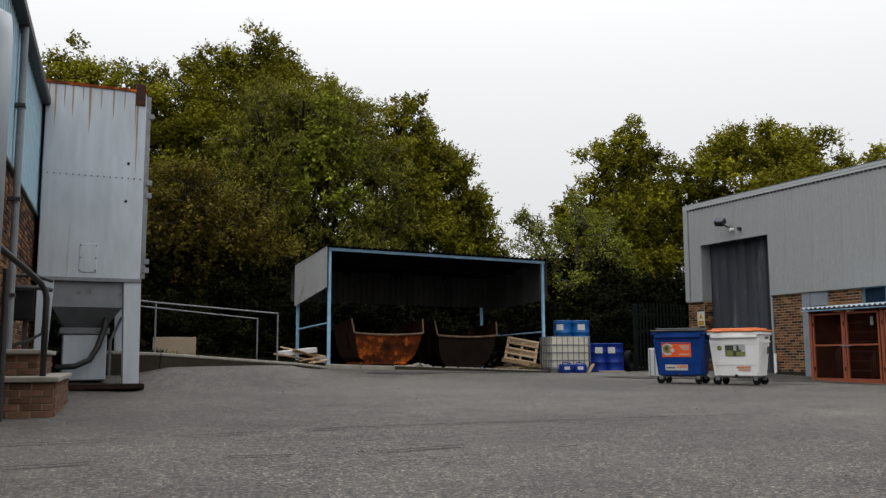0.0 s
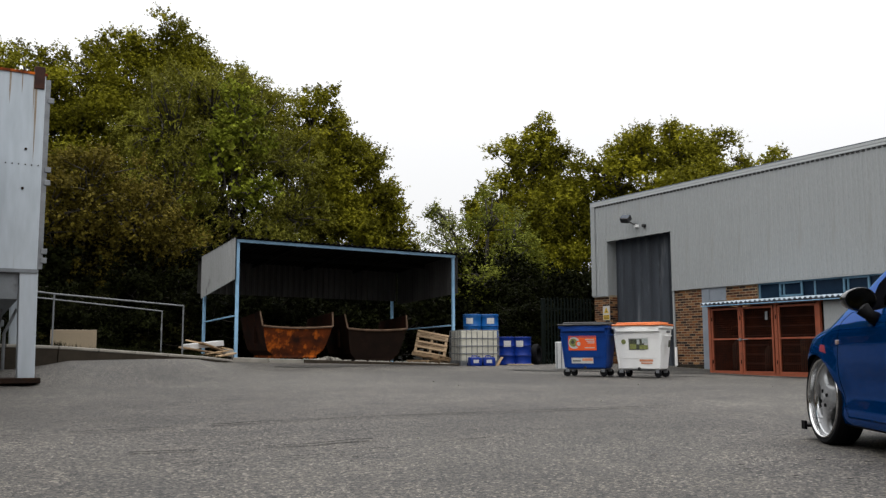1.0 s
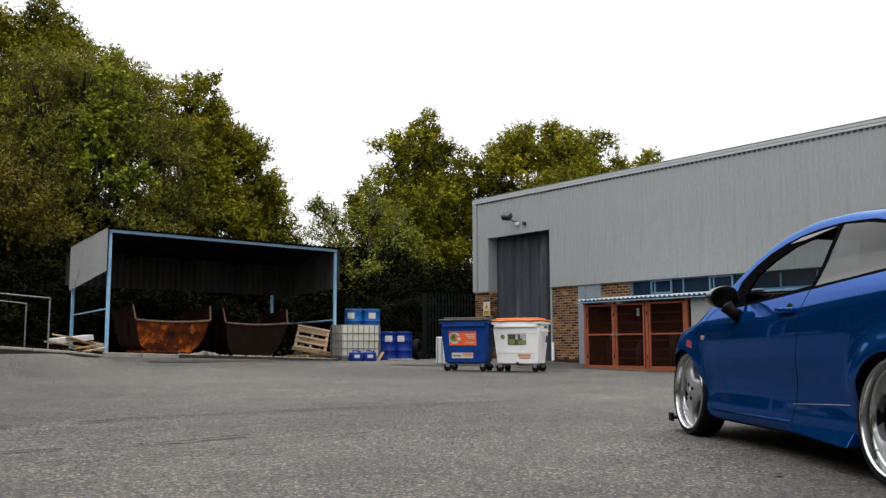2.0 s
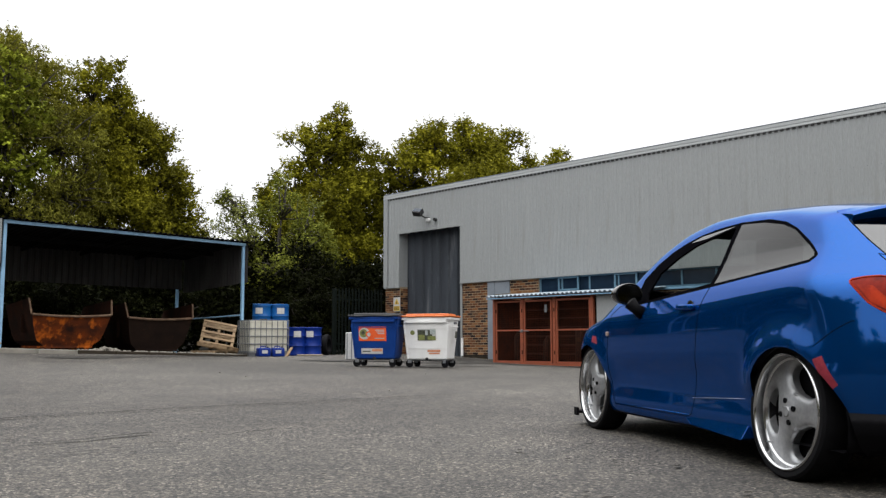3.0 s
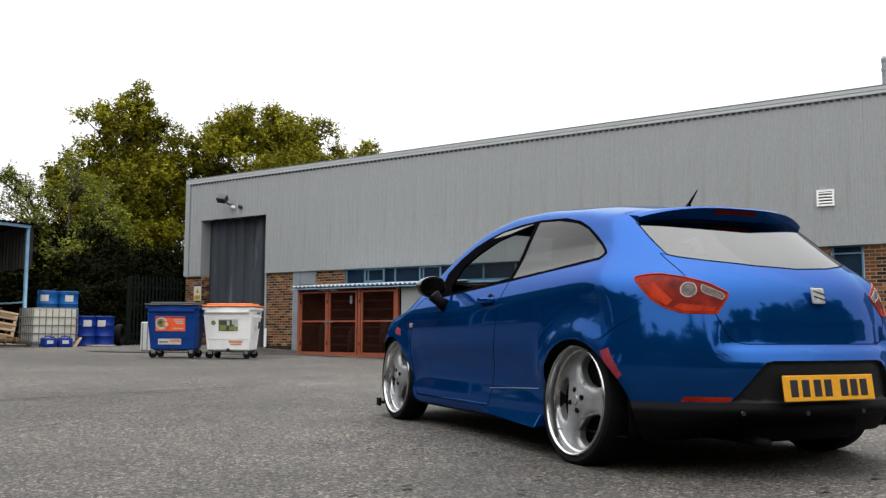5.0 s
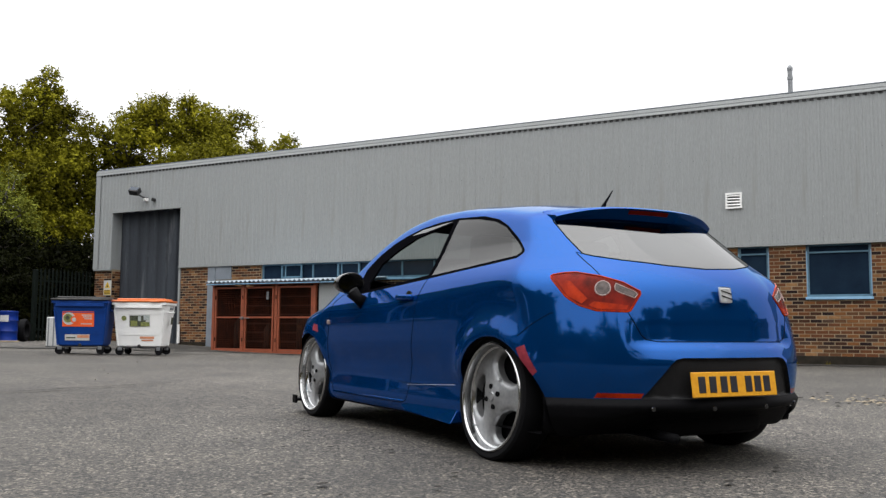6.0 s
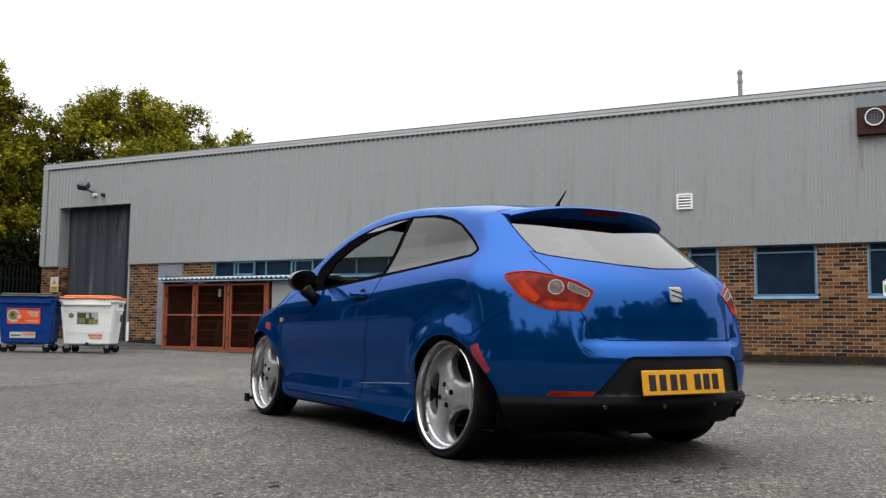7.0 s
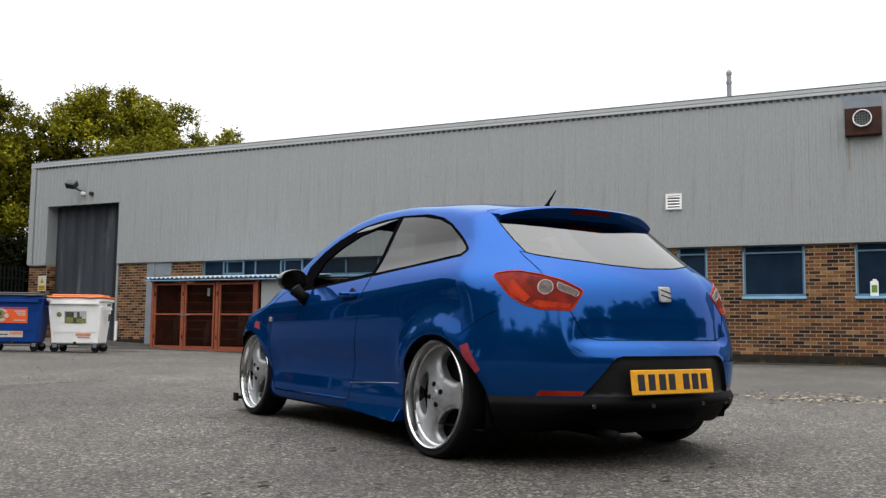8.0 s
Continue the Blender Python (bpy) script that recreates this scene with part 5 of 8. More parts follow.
    # aerial
    part("aerial", tube([(0.165, 0, 1.298), (0.150, 0, 1.322), (0.085, 0, 1.382)], [0.016, 0.008, 0.003], None, 8), TRIM, car)
    # number plate: letters shown as plain bars
    pl = new("number_plate")
    pl.parent = car
    pl.matrix_local = pose(-0.779, 0.022, 0.388, 0, 7, 0)
    part("plate", box(-0.004, 0.004, -0.26, 0.26, -0.0555, 0.0555, None, 0.003), PLATE, pl, "yellow rear number plate")
    for y in (0.202, 0.137, 0.070, 0.010, -0.082, -0.140, -0.198):
        part("plate_bar", box(-0.0065, -0.003, y - 0.021, y + 0.021, -0.036, 0.036, None, 0.002), PLATEBAR, pl)
    # maker's badge as a plain chrome shape
    bd = new("badge")
    bd.parent = car
    bd.matrix_local = pose(-0.713, 0, 0.79, 0, 8, 0)
    part("badge_plate", box(-0.004, 0.006, -0.036, 0.036, -0.037, 0.037, None, 0.009, 3), SILVER, bd, "silver badge")
    for z in (-0.012, 0.012):
        g = box(-0.006, -0.003, -0.037, 0.030, -0.0025, 0.0025)
        part("badge_groove", place(g, pose(0, 0, z, 14, 0, 0)), TRIM, bd)
    # door mirror
    mi = new("door_mirror")
    mi.parent = car
    mi.matrix_local = pose(1.585, 0.905, 0.912, 0, 0, 12)
    cap = bmesh.new()
    bmesh.ops.create_uvsphere(cap, u_segments=28, v_segments=16, radius=1.0)
    for v in cap.verts:
        x = v.co.x
        v.co = Vector((max(x, -0.12) * 0.105, v.co.y * 0.106, v.co.z * 0.070 * (1.0 - 0.12 * v.co.y)))
    smooth_part("mirror_cap", cap, GLOSSBLACK, mi, "gloss black mirror housing", 50)
    mg = lathe([(0.0, 0.0), (0.9, 0.0), (1.0, 0.02)], 28)
    mg.transform(pose(-0.0145, 0, 0, 0, 0, 90) @ Matrix.Diagonal((0.094, 0.05, 0.060, 1)))
    smooth_part("mirror_glass", mg, CHROME, mi, "oval mirror glass")
    stalk = tube([(0.01, -0.02, -0.05), (-0.01, -0.05, -0.09), (-0.03, -0.085, -0.118)], [0.045, 0.034, 0.045], None, 12)
    smooth_part("mirror_stalk", stalk, TRIM, mi)
    rp = box(2.085, 2.135, 0.836, 0.848, 0.655, 0.685, None, 0.006, 2)
    part("side_repeater", rp, RINGWHITE, car, "small clear side indicator")
    # front corner blade
    blade = prism([(2.66, 0.70), (3.0, 0.62), (2.96, 0.73), (2.81, 0.835), (2.77, 0.835), (2.75, 0.77)], "z", 0.085, 0.105, None, 0.004)
    part("front_splitter", blade, TRIM, car, "black front splitter blade")
    part("splitter_end", box(2.765, 2.835, 0.82, 0.838, 0.070, 0.130, None, 0.004), TRIM, car)
    # seats and dash, seen through the panes
    for y in (0.36, -0.36):
        st = box(0.92, 1.42, y - 0.24, y + 0.24, 0.30, 0.50, None, 0.05, 2)
        back = box(-0.07, 0.07, -0.24, 0.24, 0.0, 0.56, None, 0.05, 2)
        merge(st, back, pose(0.92, y, 0.46, 0, -16, 0))
        merge(st, box(-0.05, 0.05, -0.13, 0.13, 0.0, 0.17, None, 0.035, 2), pose(0.77, y, 1.01, 0, -10, 0))
        smooth_part("front_seat", st, FABRIC, car, "dark front seat")
    rb = box(-0.02, 0.45, -0.6, 0.6, 0.34, 0.52, None, 0.05, 2)
    merge(rb, box(-0.07, 0.07, -0.58, 0.58, 0.0, 0.45, None, 0.05, 2), pose(0.0, 0, 0.48, 0, -20, 0))
    smooth_part("rear_bench", rb, FABRIC, car, "dark rear bench")
    smooth_part("dashboard", box(1.72, 2.25, -0.66, 0.66, 0.55, 0.87, None, 0.06, 3), TRIM, car)
    sw = lathe([(0.170, 0.0), (0.182, 0.010), (0.190, 0.0), (0.182, -0.010), (0.170, 0.0)], 32)
    sw.transform(pose(1.58, -0.36, 0.80, 0, 0, 90) @ pose(0, 0, 0, -20, 0, 0))
    smooth_part("steering_wheel", sw, TRIM, car)
    # wheels: the rear ones lean in
    build_wheel(car, 0.02, 0.818, 0.302, 4, 62, True)
    build_wheel(car, 2.469, 0.818, 0.302, 2, 70, True)
    build_wheel(car, 0.02, -0.80, 0.302, -4, 50, False)
    build_wheel(car, 2.469, -0.80, 0.302, -2, 10, False)
    return car


build_car()


# ---- fan grille on the warehouse ----
g = lathe([(0.175, 0.0), (0.175, 0.07), (0.168, 0.075), (0.155, 0.07), (0.155, 0.0)], 40)
part("fan_ring", place(g, pose(-0.16, 0.01, 0.04, 0, 0, 90)), WHITEPAINT, fan, "pale round fan ring", True)
gw = bmesh.new()
for k in range(-3, 4):
    h = math.sqrt(0.158 ** 2 - (k * 0.05) ** 2)
    tube([(-0.21, 0.01 + k * 0.05, 0.04 - h), (-0.21, 0.01 + k * 0.05, 0.04 + h)], 0.004, gw, 5)
    tube([(-0.215, 0.01 - h, 0.04 + k * 0.05), (-0.215, 0.01 + h, 0.04 + k * 0.05)], 0.004, gw, 5)
part("fan_guard", gw, HOPPERPAINT, fan)
part("fan_back", place(disc(0.157, 0.01, 32), pose(-0.165, 0.01, 0.04, 0, 90, 0)), BLACK, fan)

# ---- open shed ----
SHX0, SHX1, SHY0, SHY1 = 7.22, 13.95, 23.10, 26.9


def shed_z(y, x=13.95):
    """The roof falls to the back and a little along the front."""
    return 3.56 - 0.068 * (y - SHY0) + 0.085 * (SHX1 - x) / (SHX1 - SHX0)


slab = bmesh.new()
va = [slab.verts.new(p) for p in ((6.9, 22.55, 0.50), (14.7, 22.55, 0.22), (14.9, 29.0, 0.24), (6.9, 29.0, 0.52), (6.9, 22.55, -0.1), (14.7, 22.55, -0.1), (14.9, 29.0, -0.1), (6.9, 29.0, -0.1))]
for q in ((0, 1, 2, 3), (0, 4, 5, 1), (1, 5, 6, 2), (2, 6, 7, 3), (3, 7, 4, 0)):
    slab.faces.new([va[i] for i in q])
tagged(part("floor_slab", slab, SLAB), "stained concrete slab under the open shed", "floor", kind="structure")


def slab_z(x):
    return 0.50 - 0.28 * (x - 6.9) / 7.8


shed = thing("open_shed", "open-fronted steel shed with pale blue posts and dark ribbed sheeting", "shed")
for x, y in ((SHX0, SHY0), (SHX1 - 0.06, SHY0), (SHX0, SHY1 - 0.7), (SHX1 - 0.15, SHY1 + 0.07)):
    part("post", box(x + 0.01, x + 0.09, y + 0.01, y + 0.09, slab_z(x) - 0.02, shed_z(y, x) - 0.03, None, 0.006), PALEBLUE, shed, "pale blue steel post")
def shed_beam(name, y0, y1, dz0, dz1, m, bevel, label=""):
    b = box(SHX0, SHX1 + 0.04, y0, y1, dz0, dz1, None, bevel)
    for v in b.verts:
        v.co.z += shed_z(y0, v.co.x)
    part(name, b, m, shed, label)


shed_beam("front_beam", SHY0 - 0.02, SHY0 + 0.06, -0.10, -0.02, PALEBLUE, 0.006, "pale blue front beam")
shed_beam("mid_beam", 25.0, 25.08, -0.14, -0.03, SHEDSHADE, 0.0)
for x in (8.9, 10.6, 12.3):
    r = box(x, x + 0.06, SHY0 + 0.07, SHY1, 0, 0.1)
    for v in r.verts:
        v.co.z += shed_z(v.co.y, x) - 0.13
    part("rafter", r, SHEDSHADE, shed)
# roof sheet: ribs run front to back
rr = bmesh.new()
xs, k = [], 0
x = SHX0 - 0.10
while x < SHX1 + 0.12:
    xs += [(x, 0.0), (x + 0.07, 0.0), (x + 0.09, 0.032), (x + 0.14, 0.032)]
    x += 0.16
for layer, dz in ((0, 0.0), (1, -0.004)):
    pr = [(rr.verts.new((a, SHY0 - 0.13, shed_z(SHY0 - 0.13, a) + h + dz)), rr.verts.new((a, SHY1 + 0.1, shed_z(SHY1 + 0.1, a) + h + dz))) for a, h in xs]
    for a, b in zip(pr, pr[1:]):
        rr.faces.new((a[0], b[0], b[1], a[1]) if layer == 0 else (a[0], a[1], b[1], b[0]))
part("roof_sheet", rr, SHEDSHADE, shed, "dark ribbed roof sheet")


def shed_side(x, y0, y1, lo0, lo1, m, flip):
    """Ribbed side sheeting that hangs from the roof line."""
    n = round((y1 - y0) / 0.16)
    bm = bmesh.new()
    for layer in (0, 0.005):
        prev = None
        for i in range(n * 4 + 1):
            y = y0 + (y1 - y0) * i / (n * 4)
            d = (0.03 if i % 4 in (1, 2) else 0.0) * flip + layer * flip
            t = (y - y0) / (y1 - y0)
            cur = (bm.verts.new((x + d, y, lo0 + (lo1 - lo0) * t)), bm.verts.new((x + d, y, shed_z(y, x) - 0.002)))
            if prev:
                bm.faces.new((prev[0], cur[0], cur[1], prev[1]))
            prev = cur
    part("side_sheet", bm, m, shed, "grey ribbed side sheeting")


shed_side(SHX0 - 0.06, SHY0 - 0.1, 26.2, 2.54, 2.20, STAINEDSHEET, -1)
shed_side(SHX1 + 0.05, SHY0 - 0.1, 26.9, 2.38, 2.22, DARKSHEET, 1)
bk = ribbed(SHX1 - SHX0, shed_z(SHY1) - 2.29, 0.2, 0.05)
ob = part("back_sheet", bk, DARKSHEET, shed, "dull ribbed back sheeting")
ob.matrix_local = pose(SHX0, SHY1, 2.40, 0, 0.6, 0)
part("brace", tube([(SHX0 + 0.05, SHY0 + 0.05, 1.60), (SHX0 + 0.05, 26.2, 1.52)], 0.022, None, 8), PALEBLUE, shed)
part("brace", tube([(SHX1, SHY0 + 0.05, 1.42), (SHX1, 26.8, 1.36)], 0.022, None, 8), PALEBLUE, shed)

# ---- skips ----
def build_skip(x, y, z, rz, m, label, w0, w1, h):
    """An open steel skip seen end-on: a low end plate between higher side wings."""
    s = thing("skip", label, "skip", x, y, z, rz, group="skips in the shed")
    t = 0.03
    L = 2.3
    # the end plate leans outwards, is rounded in at the foot, and its lip sags in the middle
    n, steps_ = 10, 6
    half = lambda v: 0.78 * w0 / 2 + (w1 / 2 - 0.78 * w0 / 2) * v ** 0.42
    end = bmesh.new()
    grid = []
    for j in range(steps_ + 1):
        v = j / steps_
        row = []
        for i in range(n + 1):
            u = -1 + 2 * i / n
            z_ = 0.10 + (h - 0.10 - 0.05 * (1 - u * u)) * v
            row.append((end.verts.new((u * half(v), -0.30 * v, z_)), end.verts.new((u * half(v), -0.30 * v + t, z_))))
        grid.append(row)
    for p, q in zip(grid, grid[1:]):
        for i in range(n):
            end.faces.new((p[i][0], p[i + 1][0], q[i + 1][0], q[i][0]))
            end.faces.new((p[i][1], q[i][1], q[i + 1][1], p[i + 1][1]))
    for i in range(n):
        end.faces.new((grid[-1][i][0], grid[-1][i + 1][0], grid[-1][i + 1][1], grid[-1][i][1]))
    part("end_plate", end, m, s)
    part("lip", tube([((-1 + 2 * i / n) * w1 / 2, -0.315, h - 0.05 * (1 - (-1 + 2 * i / n) ** 2)) for i in range(n + 1)], 0.032, None, 8), WORNEDGE, s, "worn rolled steel lip")
    for sg in (-1, 1):
        side = bmesh.new()
        o = [(half(j / steps_), -0.30 * j / steps_, 0.10 + (h - 0.10) * j / steps_) for j in range(steps_ + 1)] + [(w1 / 2 + 0.07, -0.12, h + 0.42)]
        rows = []
        for px, py, pz in o:
            far = (px, L, pz if pz <= h else h + 0.30)
            rows.append([side.verts.new((sg * px, py, pz)), side.verts.new((sg * far[0], far[1], far[2])), side.verts.new((sg * (far[0] - t), far[1], far[2])), side.verts.new((sg * (px - t), py, pz))])
        for p, q in zip(rows, rows[1:]):
            for i in range(4):
                side.faces.new((p[i], p[(i + 1) % 4], q[(i + 1) % 4], q[i]))
        side.faces.new(rows[0])
        side.faces.new(rows[-1][::-1])
        bmesh.ops.recalc_face_normals(side, faces=side.faces[:])
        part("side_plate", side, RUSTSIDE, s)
        part("wing_edge", tube([(sg * (w1 / 2 + 0.02), -0.31, h), (sg * (w1 / 2 + 0.06), -0.13, h + 0.42)], 0.024, None, 8), WORNEDGE, s)
        part("rib", box(min(sg * (w1 / 2 - 0.04), sg * (w1 / 2 + 0.05)), max(sg * (w1 / 2 - 0.04), sg * (w1 / 2 + 0.05)), 0.6, 0.7, 0.45, h), RUSTSIDE, s)
    part("bottom", box(-0.39 * w0, 0.39 * w0, 0.0, L, 0.04, 0.10), m, s)
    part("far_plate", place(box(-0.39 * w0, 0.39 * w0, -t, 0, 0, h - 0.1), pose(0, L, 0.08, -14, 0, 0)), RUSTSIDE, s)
    for sg in (-0.3, 0.3):
        part("runner", box(sg * w0 - 0.05, sg * w0 + 0.05, 0.02, L, -0.01, 0.06), m, s)
    return s


build_skip(9.42, 24.45, slab_z(9.4) + 0.03, -5, RUST, "rusty orange-brown steel skip in the shed", 1.62, 2.02, 0.93)
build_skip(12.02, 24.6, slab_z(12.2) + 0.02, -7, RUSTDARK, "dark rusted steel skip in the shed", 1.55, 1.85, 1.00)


# ---- timber and pallets ----
def build_pallet(m, label):
    p = thing("pallet", label, "pallet", group="pallets by the shed")
    p.matrix_world = m
    for i in range(5):
        part("board", box(-0.5, 0.5, -0.58 + 0.255 * i, -0.49 + 0.255 * i, 0.10, 0.122), WOOD, p)
    for i in (-0.45, 0.0, 0.45):
        part("bearer", box(i - 0.04, i + 0.04, -0.6, 0.54, 0.022, 0.10), WOOD, p)
    for i in range(3):
        part("board", box(-0.5, 0.5, -0.6 + 0.51 * i, -0.48 + 0.51 * i, 0.0, 0.022), WOOD, p)
    return p


build_pallet(pose(13.85, 24.35, slab_z(13.6) + 0.56, 40, 0, -16) @ pose(0, 0, 0, 0, 0, -17), "raw wooden pallet leaning aslant inside the shed")
build_pallet(pose(13.62, 23.70, slab_z(13.6) + 0.14, 6, 10, 16), "raw wooden pallet lying aslant on the slab")
build_pallet(pose(13.50, 23.85, slab_z(13.5) + 0.002, 0, 0, 4), "raw wooden pallet lying flat on the slab")


def plank(name, label, x, y, z, l, w, h, rz, ry, m, cat="plank", group="timber by the shed"):
    t = thing(name, label, cat, group=group)
    t.matrix_world = pose(x, y, z, 0, ry, rz)
    part("board", box(-l / 2, l / 2, -w / 2, w / 2, -h / 2, h / 2, None, 0.006), m, t)
    return t


plank("white_board", "thick white insulation board on a timber heap", 6.3, 22.75, 0.82, 0.95, 0.4, 0.13, 12, -6, LABELWHITE, "board")
for x, y, z, l, rz, ry in ((6.2, 22.6, 0.68, 1.2, 20, 8), (6.35, 22.4, 0.60, 1.0, -15, -10), (6.6, 22.7, 0.74, 1.1, 30, 14), (6.0, 22.5, 0.56, 1.3, 5, 2), (6.75, 22.3, 0.57, 0.8, 40, -6), (6.5, 22.9, 0.82, 1.2, -8, 12)):
    plank("plank", "weathered plank in an untidy timber heap", x, y, z, l, 0.16, 0.04, rz, ry, WOOD)
plank("broken_block", "pale broken block beside the shed post", 6.95, 22.75, 0.62, 0.22, 0.16, 0.18, 20, 8, CONCRETE, "block")
heap = bmesh.new()
for i in range(90):
    a, r = random.uniform(0, 6.28), random.uniform(0, 1) ** 0.6
    rock = bmesh.new()
    bmesh.ops.create_icosphere(rock, subdivisions=1, radius=random.uniform(0.02, 0.06))
    merge(heap, rock, pose(9.65 + r * 0.42 * math.cos(a), 22.62 + r * 0.16 * math.sin(a), 0.40 + 0.10 * (1 - r), random.uniform(0, 90), 0, random.uniform(0, 90)))
for i in range(260):
    rock = bmesh.new()
    bmesh.ops.create_icosphere(rock, subdivisions=1, radius=random.uniform(0.012, 0.045))
    x = random.uniform(9.0, 14.0)
    merge(heap, rock, pose(x, random.uniform(22.6, 23.0), slab_z(x) + 0.01, random.uniform(0, 90), 0, random.uniform(0, 90)))
tagged(part("rubble", heap, CONCRETE), "small heap of pale rubble along the slab edge", "rubble", kind="stuff")

# ---- IBC tank, drums and jerrycans ----
ibc = thing("ibc_tank", "white plastic liquid container in a galvanised bar cage", "container", 14.34, 22.62, 0.20, -12)
bt = box(-0.57, 0.57, -0.47, 0.47, 0.14, 1.06, None, 0.06, 3)
part("tank", bt, IBCPLASTIC, ibc, "off-white plastic tank", True, 50)
part("filler_cap", place(disc(0.11, 0.05, 24), pose(0, 0, 1.08)), BLACK, ibc)
for sx in (-1, 1):
    for sy in (-1, 1):
        part("pallet_foot", box(sx * 0.5 - 0.09, sx * 0.5 + 0.09, sy * 0.4 - 0.09, sy * 0.4 + 0.09, 0.0, 0.11), STEEL, ibc)
part("pallet_deck", box(-0.6, 0.6, -0.5, 0.5, 0.11, 0.14), STEEL, ibc)
for z in (0.16, 0.38, 0.60, 0.82, 1.05):
    part("cage_ring", tube([(-0.59, -0.49, z), (0.59, -0.49, z), (0.59, 0.49, z), (-0.59, 0.49, z), (-0.59, -0.49, z)], 0.013, None, 8), STEEL, ibc)
for i in range(8):
    x = -0.59 + 1.18 * i / 7
    for sy in (-1, 1):
        part("cage_bar", tube([(x, sy * 0.492, 0.14), (x, sy * 0.492, 1.06)], 0.012, None, 8), STEEL, ibc)
for i in range(1, 7):
    y = -0.49 + 0.98 * i / 7
    for sx in (-1, 1):
        part("cage_bar", tube([(sx * 0.592, y, 0.14), (sx * 0.592, y, 1.06)], 0.012, None, 8), STEEL, ibc)


def build_drum(x, y, z, m, label, rz=0, h=0.88, r=0.29):
    d = thing("drum", label, "drum", x, y, z, rz, group="blue drums beside the shed")
    prof = [(0.0, 0.0), (r - 0.02, 0.0), (r, 0.015), (r, 0.05), (r - 0.008, 0.06), (r - 0.008, 0.28), (r + 0.006, 0.295), (r - 0.008, 0.31), (r - 0.008, 0.58), (r + 0.006, 0.595), (r - 0.008, 0.61), (r - 0.008, h - 0.06), (r, h - 0.05), (r, h - 0.01), (r - 0.02, h), (r - 0.03, h - 0.012), (0.0, h - 0.012)]
    b = lathe([(a, c) for a, c in prof], 32)
    part("barrel", place(b, pose(0, 0, 0, 90, 0, 0)), m, d, smooth=True, angle=50)
    part("bung", place(disc(0.03, 0.02, 14), pose(0.14, 0.05, h)), BLACK, d)
    lb = bmesh.new()
    rows = [[lb.verts.new(((r + 0.004) * math.sin(radians(a)), -(r + 0.004) * math.cos(radians(a)), zz)) for zz in (h - 0.30, h - 0.12)] for a in range(-22, 23, 4)]
    for p, q in zip(rows, rows[1:]):
        lb.faces.new((p[0], q[0], q[1], p[1]))
    part("label", lb, LABELWHITE, d, "white paper label")
    return d


for x, y in ((14.88, 23.62), (15.43, 23.42)):
    build_drum(x, y, 0.24, DARKBLUE, "blue plastic drum standing under another drum", -40)
build_drum(14.90, 23.60, 1.125, DRUMBLUE, "light blue drum with a white label on a second drum", -50, 0.66)
build_drum(15.40, 23.40, 1.125, DRUMBLUE, "light blue drum with a white label on a second drum", -25, 0.66)
build_drum(15.74, 22.95, 0.22, DARKBLUE, "deep blue plastic drum with a pale label", -30, 0.86)
build_drum(16.15, 22.72, 0.22, DARKBLUE, "deep blue plastic drum with a pale label", -50, 0.86)


def build_jerrycan(x, y, z, rz):
    j = thing("jerrycan", "bright blue plastic jerrycan with a white label", "jerrycan", x, y, z, rz, group="blue jerrycans")
    part("body", box(-0.175, 0.175, -0.14, 0.14, 0.0, 0.25, None, 0.03, 2), DARKBLUE, j, smooth=True, angle=50)
    part("handle", tube([(-0.10, 0, 0.24), (-0.08, 0, 0.29), (0.05, 0, 0.29), (0.07, 0, 0.24)], 0.016, None, 8), DARKBLUE, j)
    part("cap", place(disc(0.03, 0.04, 14), pose(0.12, 0, 0.265)), BLACK, j)
    part("label", box(-0.09, 0.07, -0.1445, -0.1415, 0.09, 0.18), LABELWHITE, j)
    return j


build_jerrycan(13.88, 21.86, yard_z(13.8, 21.9) + 0.0, -12)
build_jerrycan(14.27, 21.74, yard_z(14.3, 21.7) + 0.0, -20)
plank("board", "short timber offcut leaning by the jerrycans", 14.72, 21.85, 0.33, 0.34, 0.12, 0.03, 0, -55, WOOD, "offcut")
plank("cardboard", "flattened brown cardboard on the ground", 15.7, 22.2, 0.245, 0.75, 0.4, 0.03, -30, 0, BOARD, "cardboard")
tyre_t = thing("old_tyre", "old black tyre lying beside the drums", "tyre", 16.9, 23.0, 0.24)
part("tyre", place(lathe([(0.20, -0.09), (0.30, -0.09), (0.33, -0.04), (0.33, 0.04), (0.30, 0.09), (0.20, 0.09), (0.18, 0.0), (0.20, -0.09)], 32), pose(0, 0, 0.30, 0, 0, 35)), RUBBER, tyre_t, smooth=True)


